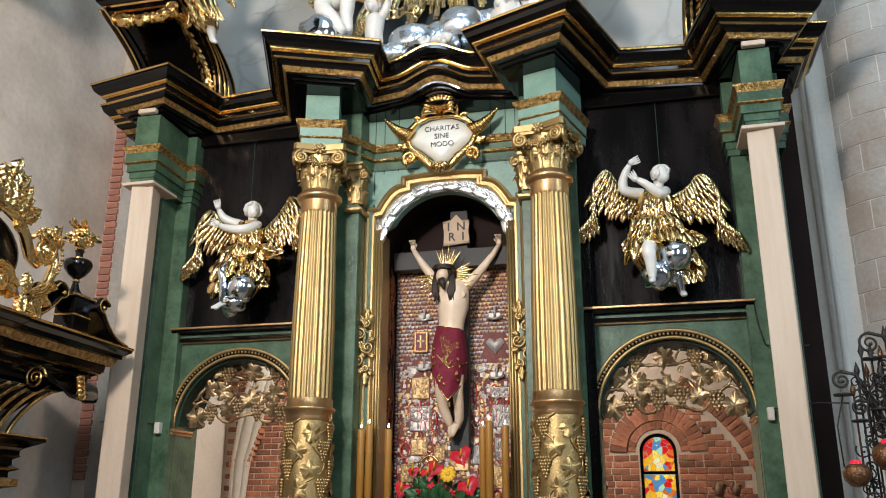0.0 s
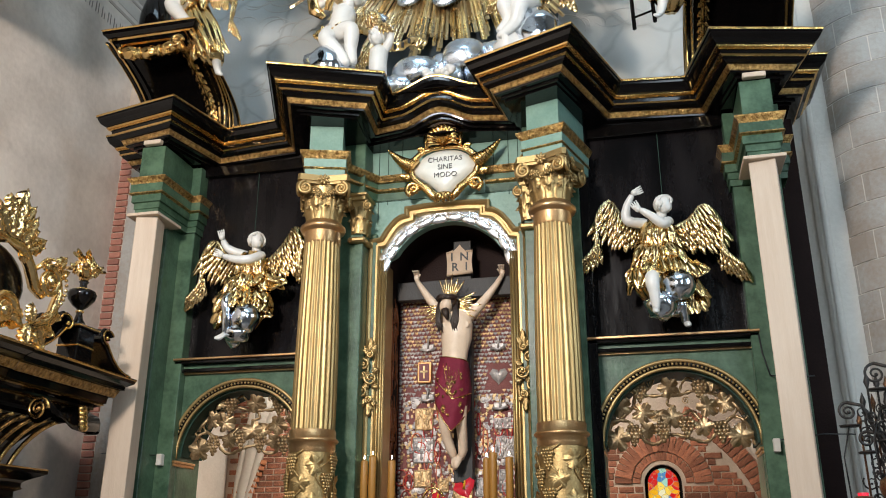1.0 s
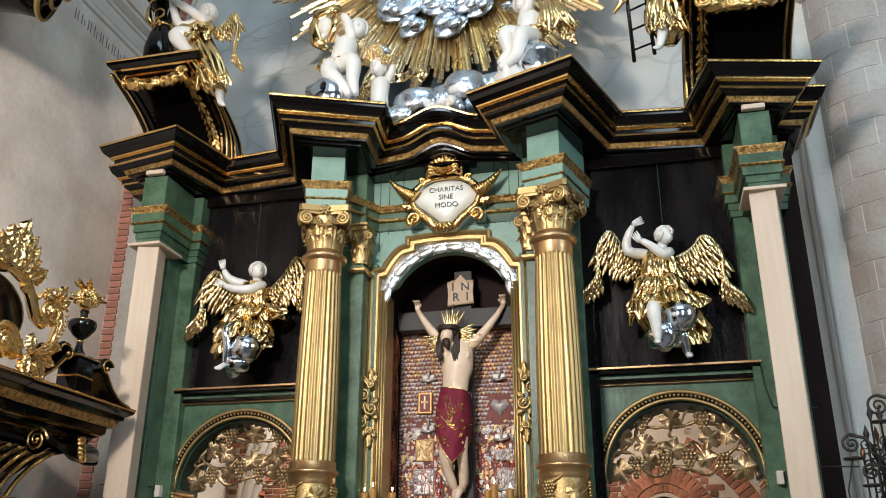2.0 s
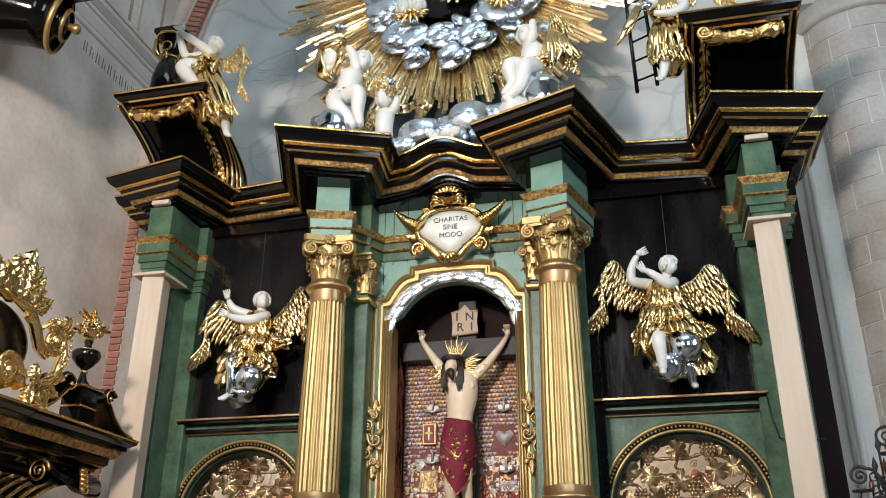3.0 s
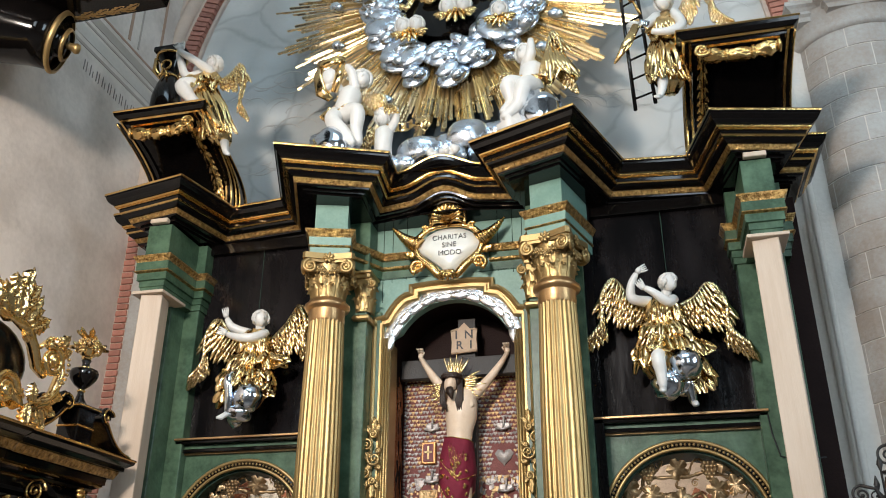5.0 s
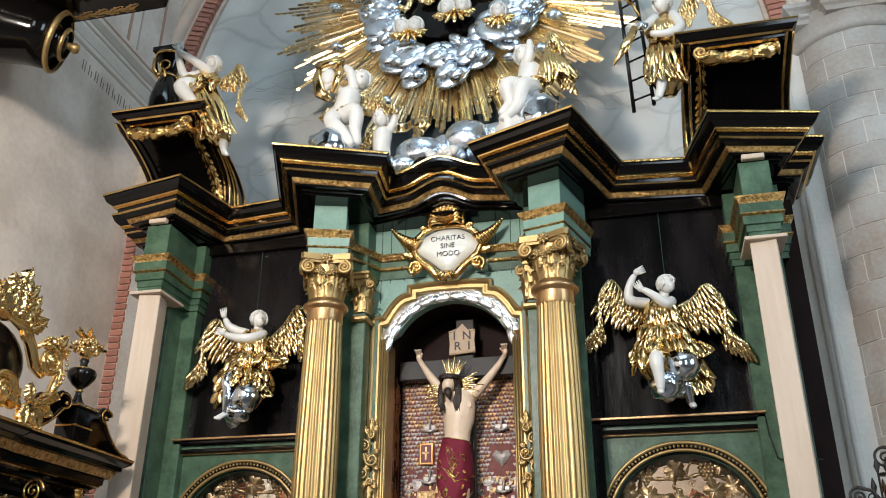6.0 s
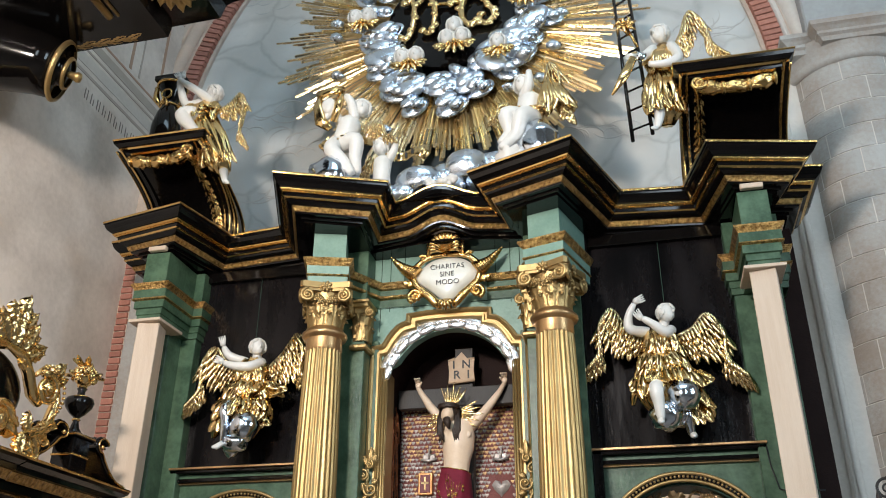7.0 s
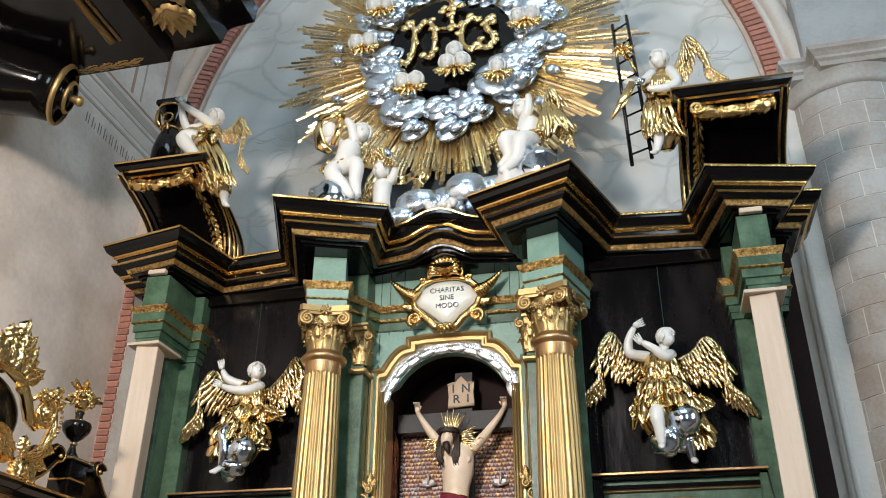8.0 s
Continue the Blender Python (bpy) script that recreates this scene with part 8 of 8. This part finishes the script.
# gilded crest with a black field
crest = thing("pulpit_crest", (PXF - 0.15, -2.35, PZ), "gilded carved crest of scrolls and leaves round a black field", "crest")
CY, CX = -2.42, PXF - 0.08
mb = MB().ball((CX - 0.05, CY, 3.06), (0.06, 0.38, 0.27), 0, 24, 14)
part("black_field", mb, BLACK, crest)
P = lambda y, z, o=0.0: Vector((CX + 0.02 + o, CY + y, z))
mb = MB()
mb.tube([P(-0.32, 3.30), P(-0.15, 3.36), P(0.0, 3.36), P(0.14, 3.36), P(0.24, 3.32), P(0.33, 3.23), P(0.41, 3.10), P(0.50, 3.05)], [0.03, 0.045, 0.05, 0.05, 0.048, 0.045, 0.042, 0.03], 12, 0, 0.8, fold=0.12, nf=4)
part("upper_scroll", mb, GOLDB, crest)
mb = MB()
spiral(mb, P(0.52, 3.17, 0.03), 0.115, (0, 1, 0), (0, 0, 1), 2.0, 0.03, 0, 44, 2.2, -1)
mb.ball(P(0.52, 3.17, 0.05), 0.03, 0, 12, 8)
part("volute", mb, GOLDB, crest)
mb = MB()
mb.tube([P(0.40, 3.24), P(0.50, 3.33), P(0.62, 3.27), P(0.67, 3.12), P(0.63, 2.96), P(0.54, 2.86), P(0.42, 2.80), P(0.28, 2.80), P(0.14, 2.86)], [0.02, 0.03, 0.036, 0.04, 0.045, 0.05, 0.055, 0.06, 0.04], 12, 0, 0.8, fold=0.1, nf=4)
part("lower_scroll", mb, GOLDB, crest)
mb = MB()
for k in range(17):
    t = 2.3 - 0.21 * k
    mb.ball(P(0.52 + 0.17 * math.cos(t), 3.15 + 0.185 * math.sin(t), 0.05), 0.014, 0, 8, 6)
part("beading", mb, GOLDB, crest)
mb = MB()
spiral(mb, P(0.10, 2.86, 0.04), 0.11, (0, 1, 0), (0, 0, 1), 1.8, 0.035, 0, 40, 0.2, 1)
mb.tube([P(-0.3, 2.84), P(-0.12, 2.76), P(0.05, 2.76), P(0.2, 2.80)], [0.04, 0.06, 0.06, 0.04], 12, 0, fold=0.1, nf=5)
part("foot_scroll", mb, GOLDB, crest)
for y_, z_, a_, L_, w_ in ((0.12, 3.38, 100, 0.24, 0.07), (0.20, 3.38, 70, 0.22, 0.065), (0.27, 3.34, 40, 0.18, 0.055), (0.02, 3.38, 125, 0.22, 0.065), (0.13, 3.50, 92, 0.24, 0.06), (0.17, 3.52, 60, 0.16, 0.05), (0.08, 3.52, 125, 0.16, 0.05), (0.22, 3.44, 25, 0.13, 0.045), (0.30, 3.40, -5, 0.12, 0.04),
                           (-0.12, 3.38, 110, 0.2, 0.06), (0.60, 3.30, 60, 0.13, 0.04), (0.64, 3.26, 30, 0.1, 0.035), (0.50, 2.86, -25, 0.17, 0.05), (0.46, 2.82, -60, 0.19, 0.055), (0.38, 2.80, -95, 0.15, 0.05), (0.54, 2.90, 5, 0.12, 0.04), (0.30, 3.30, 200, 0.12, 0.04), (0.62, 2.96, -20, 0.1, 0.035), (0.3, 2.84, 150, 0.14, 0.045), (0.42, 2.86, 110, 0.12, 0.04)):
    mb = MB()
    acanthus(mb, P(y_, z_, 0.02), (0.2, math.cos(radians(a_)), math.sin(radians(a_))), (1, -0.3, 0), L_ * 1.05, w_ * 1.25, 0, 0.6, 4)
    part("acanthus_leaf", mb, GOLDB, crest)

# ---- sounding board overhead ----
can_ = thing("sounding_board", (-3.0, -3.4, 6.3), "black sounding board overhead with gilded mouldings and shell", "sounding board")
YB = -1.9
prof = [(-4.2, 6.33), (-2.08, 6.33), (-2.06, 6.44), (-1.6, 6.45), (-1.56, 6.58), (-1.5, 6.61), (-1.31, 6.63), (-1.3, 6.8), (-1.5, 7.2), (-4.2, 7.2)]
part("board", MB().prism(prof, YB, -6.5, 0), BLACK, can_)
for x, z, r in ((-2.43, 6.322, 0.034), (-2.35, 6.322, 0.014), (-1.44, 6.612, 0.02), (-1.98, 6.438, 0.022)):
    part("gilded_line", MB().tube([(x, YB - 0.35, z), (x, -6.4, z)], r, 8, 0), GOLDM, can_)
mb = MB()
for k in range(7):
    a = radians(-54 + 18 * k)
    acanthus(mb, (-1.84, YB - 0.52, 6.42), (math.sin(a), math.cos(a), -0.15), (0, 0, -1), 0.34 - 0.03 * abs(k - 3), 0.06, 0, 0.5, 4)
for k in range(6):
    acanthus(mb, (-1.84 + 0.06 * (-1) ** k, YB - 0.75 - 0.16 * k, 6.43), (0.5 * (-1) ** k, 1, -0.2), (0, 0, -1), 0.26, 0.07, 0, 0.6, 4)
    mb.ball((-1.84, YB - 0.8 - 0.16 * k, 6.42), (0.06, 0.08, 0.04), 0, 12, 8, None, 0.2, 2)
part("gilded_shell", mb, GOLDM, can_, "gilded shell and leaves on the underside")
mb = MB()
for k in range(8):
    acanthus(mb, (-2.95 + 0.075 * k, YB - 0.06, 6.335), (1.0, 0.25 * (-1) ** k, -0.12), (0, 0, -1), 0.15, 0.04, 0, 0.5, 3)
part("carved_fringe", mb, GOLDM, can_)
# big bracket that ends in a rosette
mb = MB()
mb.tube([(-4.2, -2.6, 6.0), (-3.8, -2.4, 6.12), (-3.45, -2.2, 6.15), (-3.2, -2.05, 6.12), (-3.06, -1.97, 6.08)], [0.5, 0.4, 0.32, 0.28, 0.26], 28, 0)
part("bracket", mb, BLACK, can_)
ax = (Vector((-3.06, -1.97, 6.08)) - Vector((-3.2, -2.05, 6.12))).normalized()
R = ax.to_track_quat("Z", "Y").to_matrix()
mb = MB().lathe([(0.265, -0.02), (0.29, 0.0), (0.28, 0.025), (0.255, 0.03)], (-3.05, -1.965, 6.078), 32, 0, R).lathe([(0.13, 0.05), (0.155, 0.06), (0.145, 0.08), (0.125, 0.085)], (-3.05, -1.965, 6.078), 28, 0, R).lathe([(0.03, 0.07), (0.035, 0.12), (0.05, 0.15), (0.04, 0.18), (0, 0.19)], (-3.05, -1.965, 6.078), 18, 0, R)
part("gilded_rosette", mb, GOLDM, can_)
mb = MB().lathe([(0.26, 0.0), (0.19, -0.03), (0.13, 0.02), (0.13, 0.07), (0.0, 0.075)], (-3.05, -1.965, 6.078), 28, 0, R)
part("rosette_dish", mb, BLACK, can_)

# ---- wrought-iron lamp stand on the right ----
IRON = mat("wrought_iron", (0.025, 0.024, 0.024), 0.5, 0.6, second=(0.06, 0.045, 0.035), scale=15, bump=0.2)
BRONZE = mat("dark_bronze", (0.12, 0.05, 0.028), 0.35, 0.7, second=(0.3, 0.16, 0.06), scale=30, bump=0.5)
REDG = mat("red_lamp_glass", (0.6, 0.01, 0.03), 0.1, emit=1.2, bump=0)
st = thing("iron_lamp_stand", (3.33, -1.0, FLOOR), "scrolled wrought-iron lamp stand with red lights", "lamp stand")
part("pole", MB().tube([(3.3, -1.0, FLOOR), (3.3, -1.0, 2.3)], 0.02, 8, 0), IRON, st)
for x, z, r, hnd in ((2.93, 2.18, 0.06, 1), (3.13, 2.42, 0.07, 1), (3.14, 2.08, 0.06, -1), (3.24, 2.18, 0.07, -1), (3.31, 2.48, 0.08, 1), (3.02, 2.0, 0.05, 1), (3.2, 2.28, 0.05, -1), (3.12, 1.86, 0.06, -1)):
    mb = MB()
    spiral(mb, (x, -1.0, z), r, (-1, 0, 0), (0, 0, 1), 1.7, 0.010, 0, 34, 1.9, -hnd)
    mb.tube([(x + 0.0, -1.0, z + r), (x + 0.09, -1.0, z + r * 0.6), (x + 0.14, -1.0, z - 0.1), (x + 0.2, -1.0, z - 0.3)], [0.012, 0.013, 0.014, 0.012], 7, 0)
    mb.lathe([(0.0, 0), (0.06, 0.0), (0.065, 0.012), (0.02, 0.02)], (x, -1.0, z - r - 0.04), 14, 0)
    part("scroll_arm", mb, IRON, st)
for k in range(15):
    x = 3.0 + 0.033 * k
    zt = 2.08 + 0.022 * k + 0.05 * ((k * 2) % 5)
    part("spear", MB().tube([(x, -0.96 - 0.03 * (k % 3), 1.4), (x, -0.96 - 0.03 * (k % 3), zt), (x, -0.96 - 0.03 * (k % 3), zt + 0.04), (x, -0.96 - 0.03 * (k % 3), zt + 0.1)], [0.007, 0.007, 0.02, 0.002], 6, 0), IRON if k % 3 else BRONZE, st)
rn = random.Random(44)
for k in range(80):
    x, z = rn.uniform(3.0, 3.45), rn.uniform(1.42, 2.2)
    mb = MB()
    spiral(mb, (x, -1.0 + rn.uniform(-0.08, 0.08), z), rn.uniform(0.03, 0.06), (1, 0, 0), (0, 0, 1), 1.4, 0.006, 0, 20, rn.uniform(0, 6), rn.choice((-1, 1)))
    part("small_scroll", mb, IRON, st)
for x, z, r in ((2.92, 1.58, 0.085), (3.12, 1.69, 0.1)):
    c = (x, -1.12, z)
    bowl = part("lamp_bowl", MB().lathe([(0.0, -r * 0.95), (r * 0.5, -r * 0.85), (r * 0.9, -r * 0.4), (r, 0.0), (r * 0.9, r * 0.45), (r * 0.55, r * 0.7), (r * 0.5, r * 0.72), (r * 0.45, r * 0.6)], c, 22, 0), BRONZE, st, "pierced bronze lamp bowl")
    part("red_glass", MB().lathe([(r * 0.36, r * 0.6), (r * 0.38, r * 0.95), (r * 0.34, r * 0.97), (0, r * 0.8)], c, 16, 0), REDG, bowl, "glowing red glass")
    part("chain", MB().tube([(x - r * 0.8, -1.12, z + r * 0.5), (x - r * 0.8, -1.08, z + 0.3), (x, -1.02, z + 0.5)], 0.005, 5, 0), IRON, bowl)

# cables and small boxes on the green pilasters
for sx in (-1, 1):
    det = thing("sensor_box", (sx * 2.6, -0.02, 2.1), "small pale sensor box with a thin cable", "sensor", "sensor boxes")
    part("box", MB().box((sx * 2.6 - 0.025, -0.06, 2.03), (sx * 2.6 + 0.025, 0.0, 2.13), 0, 0.005), PLASTERW, det)
    part("cable", MB().tube([(sx * 2.62, -0.01, 2.12), (sx * 2.72, -0.25, 2.11), (sx * 2.9, -0.255, 2.13), (sx * 3.15, -0.1, 2.14)], 0.005, 5, 0), INK, det)
cab = MB().tube([(2.57, -0.01, 2.95), (2.58, -0.01, 2.8), (2.62, -0.01, 2.62), (2.69, -0.26, 2.55), (2.9, -0.25, 2.56)], 0.006, 5, 0)
solid("cable", cab, INK, "thin dark cable sagging down the green pilaster", "cable", at=(2.57, 0, 2.6))

# ---- chapel wall seen through the arches: brickwork and stained glass ----
WXC, WZS, WR = 1.80, 2.14, 0.235
CY0 = 4.6
cwall = thing("wall_chapel_north", (0, 4.8, FLOOR), "red brick chapel wall with a round-headed window", "wall", kind="structure")
poly_l = [(-6, FLOOR), (WXC - WR, FLOOR), (WXC - WR, WZS)] + arc(WXC, WZS, WR, 180, 90, 10) + [(WXC, 6.5), (-6, 6.5)]
poly_r = [(WXC, 6.5)] + arc(WXC, WZS, WR, 90, 0, 10) + [(WXC + WR, WZS), (WXC + WR, FLOOR), (6, FLOOR), (6, 6.5)]
part("mortar_wall", MB().prism(poly_l, CY0, CY0 + 0.35, 0).prism(poly_r, CY0, CY0 + 0.35, 0), MORTAR, cwall)
part("window_reveal_fill", MB().box((WXC - WR, CY0 + 0.05, FLOOR), (WXC + WR, CY0 + 0.3, 0.9), 0), MORTAR, cwall)
win = thing("window_1", (WXC, CY0 + 0.16, 0.9), "round-headed stained glass window in red, yellow and blue", "window", kind="structure")
fr = MB()
fr.tube([(WXC - WR + 0.02, CY0 + 0.12, 0.9), (WXC - WR + 0.02, CY0 + 0.12, WZS)] + [(p[0], CY0 + 0.12, p[1]) for p in arc(WXC, WZS, WR - 0.02, 180, 0, 16)] + [(WXC + WR - 0.02, CY0 + 0.12, 0.9)], 0.022, 6, 0)
fr.box((WXC - WR, CY0 + 0.1, 1.86), (WXC + WR, CY0 + 0.14, 1.90), 0, 0.004)
part("window_frame", fr, BLACK, win)
GL = []
for i, cc in enumerate(((0.62, 0.008, 0.006), (0.85, 0.42, 0.01), (0.9, 0.62, 0.08), (0.06, 0.22, 0.5), (0.75, 0.7, 0.5), (0.7, 0.13, 0.008), (0.05, 0.3, 0.2), (0.35, 0.62, 0.5))):
    GL.append(mat("stained_glass", cc, 0.3, second=tuple(c * 0.7 for c in cc), scale=8, bump=0.1, trans=0.92))
rn = random.Random(77)


def clip(poly, p, q):
    """The part of a polygon that lies nearer to p than to q."""
    mx, mz, dx, dz = (p[0] + q[0]) / 2, (p[1] + q[1]) / 2, q[0] - p[0], q[1] - p[1]
    side = [(v[0] - mx) * dx + (v[1] - mz) * dz for v in poly]
    res = []
    for i, v in enumerate(poly):
        w, a, b = poly[(i + 1) % len(poly)], side[i], side[(i + 1) % len(poly)]
        if a <= 0:
            res.append(v)
        if a * b < 0:
            res.append((v[0] + (w[0] - v[0]) * a / (a - b), v[1] + (w[1] - v[1]) * a / (a - b)))
    return res


WI = WR - 0.03
for low_, outline in ((1.905, [(WXC - WI, 1.905), (WXC + WI, 1.905)] + arc(WXC, WZS, WI, 0, 180, 14)), (0.92, [(WXC - WI, 0.92), (WXC + WI, 0.92), (WXC + WI, 1.855), (WXC - WI, 1.855)])):
    top_ = max(p[1] for p in outline)
    seeds = [(WXC + rn.uniform(-WI, WI), rn.uniform(low_, top_)) for _ in range(70 if low_ > 1.5 else 120)]
    for p in seeds:
        cell = outline
        for q in seeds:
            if q != p and cell:
                cell = clip(cell, p, q)
        if len(cell) < 3:
            continue
        gx, gz = p[0] - WXC, p[1] - low_
        mid = abs(gx) < 0.06 + 0.03 * math.sin(gz * 14)
        if math.hypot(gx, p[1] - (top_ - 0.11)) < 0.07:
            pick = rn.choice([3, 3, 4, 7])
        elif mid:
            pick = rn.choice([2, 4, 4, 2, 7])
        elif gz > 0.2 and low_ > 1.5:
            pick = rn.choice([0, 0, 0, 5])
        else:
            pick = rn.choice([1, 2, 1, 5, 0, 3, 1])
        cxx, czz = sum(v[0] for v in cell) / len(cell), sum(v[1] for v in cell) / len(cell)
        cell = [(cxx + (v[0] - cxx) * 0.93, czz + (v[1] - czz) * 0.93) for v in cell]
        ob = part("pane", MB().prism(cell, CY0 + 0.115, CY0 + 0.121, 0), GL[pick], win)
        ob.visible_shadow = False
# bricks round the window, then the courses
brick_mesh = mesh_of("brick", MB().box((-0.108, -0.007, -0.0365), (0.108, 0.05, 0.0365), 0, 0.005), BRICK)
half_mesh = mesh_of("brick", MB().box((-0.05, -0.006, -0.032), (0.05, 0.05, 0.032), 0, 0.005), BRICK)


def lay(mesh, x, z, rot=0.0, y=CY0, sc=1.0):
    ob = new("brick", mesh)
    ob.parent = cwall
    ob.location = Vector((x, y, z)) - BASE[cwall.name]
    ob.rotation_euler = (0, rot, 0)
    ob.scale = (sc, 1, 1)
    return ob


for ring_, (r, n) in enumerate(((WR + 0.10, 16), (WR + 0.265, 21))):
    for k in range(n):
        a = math.pi * (k + 0.5) / n
        lay(brick_mesh if ring_ == 1 else half_mesh, WXC + r * math.cos(a), WZS + r * math.sin(a), -a, CY0 + (-0.004, -0.012)[ring_])
rn = random.Random(55)
for k in range(38):
    z = 0.75 + 0.082 * k
    for side in (-1, 1):
        # each course starts at the window or its arch and runs outwards
        x = WR + 0.02 if z <= WZS else math.sqrt(max(0.0, (WR + 0.39) ** 2 - (z - WZS) ** 2))
        n_ = k % 2
        while x < 1.25:
            # stretchers and headers by turns, of uneven length
            ln = (0.205 if n_ % 2 else 0.098) * rn.uniform(0.9, 1.1)
            xc = WXC + side * (x + ln / 2)
            if 0.9 < xc < 3.1 and z < 2.72 and math.hypot(xc + ln / 2 - 1.24, z - 1.3) < 1.80:
                lay(brick_mesh, xc, z + rn.uniform(-0.004, 0.004), rn.uniform(-0.012, 0.012), y=CY0 + rn.uniform(-0.004, 0.003), sc=ln / 0.216)
            x += ln + rn.uniform(0.011, 0.018)
            n_ += 1
for k in range(25):
    a = radians(2) + 0.084 * k / 1.92
    lay(brick_mesh, 1.24 + 1.92 * math.cos(a), 1.3 + 1.92 * math.sin(a), -a, CY0 - 0.01)
part("blind_arch_moulding", MB().tube([(1.24 + 2.12 * math.cos(t), CY0 - 0.02, 1.3 + 2.12 * math.sin(t)) for t in np.linspace(-0.3, 0.8, 26)], 0.07, 10, 0), PLASTERW, cwall)
# left-hand brickwork with the springing of a pale rib
rest = MB()
for k in range(32):
    z = 0.9 + 0.082 * k
    x = -4.15 + 0.115 * (k % 2)
    while x < -2.6:
        q = MB().box((x - 0.108, CY0 - 0.009, z - 0.034), (x + 0.108, CY0 + 0.05, z + 0.034), 0, 0.006)
        rest.add(q.v, q.f, 0, False)
        x += 0.232
tagged(part("bricks", rest, BRICK, cwall), kind="stuff")
sp = thing("chapel_rib", (-4.0, CY0 - 0.1, FLOOR), "pale moulded vault rib rising from the brick wall", "vault rib", kind="structure")
mb = MB()
for o, r in ((0, 0.075), (0.075, 0.05), (-0.075, 0.05)):
    mb.tube([(-4.02 + o, CY0 - 0.06, 0.5), (-4.02 + o, CY0 - 0.06, 1.6), (-3.98 + o * 1.3, CY0 - 0.1, 2.1), (-3.75 + o * 1.8, CY0 - 0.25, 2.9), (-3.3 + o * 2.2, CY0 - 0.6, 3.8)], [r, r, r * 1.1, r * 1.3, r * 1.5], 10, 0)
part("rib", mb, PLASTERW, sp)
mb = MB()
for k in range(7):
    mb.box((-4.14 + 0.02 * k, CY0 - 0.14 - 0.01 * k, 2.0 + 0.078 * k), (-3.86 + 0.03 * k, CY0 - 0.02, 2.068 + 0.078 * k), 0, 0.005)
part("brick_course", mb, mat("orange_brick", (0.5, 0.2, 0.09), 0.85, rand=0.15), sp)
# carved busts on a shelf before the chapel wall
OAK = mat("carved_oak", (0.16, 0.085, 0.045), 0.5, second=(0.09, 0.045, 0.025), scale=9, bump=0.2)
solid("chapel_shelf", MB().box((0.9, 4.0, 1.28), (3.2, 4.61, 1.34), 0, 0.01), OAK, "oak shelf carrying carved figures", "shelf", at=(2, 4.2, 1.28))
for x, s in ((2.48, 1.0), (2.68, 0.85), (1.08, 0.9)):
    mb = MB()
    mb.tube([(x, 4.2, 1.34), (x, 4.2, 1.46), (x, 4.18, 1.53 + 0.02 * s), (x, 4.18, 1.56 + 0.02 * s)], [0.13 * s, 0.12 * s, 0.08 * s, 0.03], 14, 0)
    mb.ball((x, 4.17, 1.64), (0.062 * s, 0.07 * s, 0.085 * s), 0, 12, 9)
    for k in range(14):
        a = k * 0.9
        mb.ball((x + 0.06 * s * math.cos(a), 4.19 + 0.04 * math.sin(a), 1.68 + 0.02 * math.sin(k * 2.0)), 0.028 * s, 0, 7, 5)
    solid("carved_bust", mb, OAK, "dark oak carved bust on the chapel shelf", "statue", "carved busts", at=(x, 4.2, 1.34))
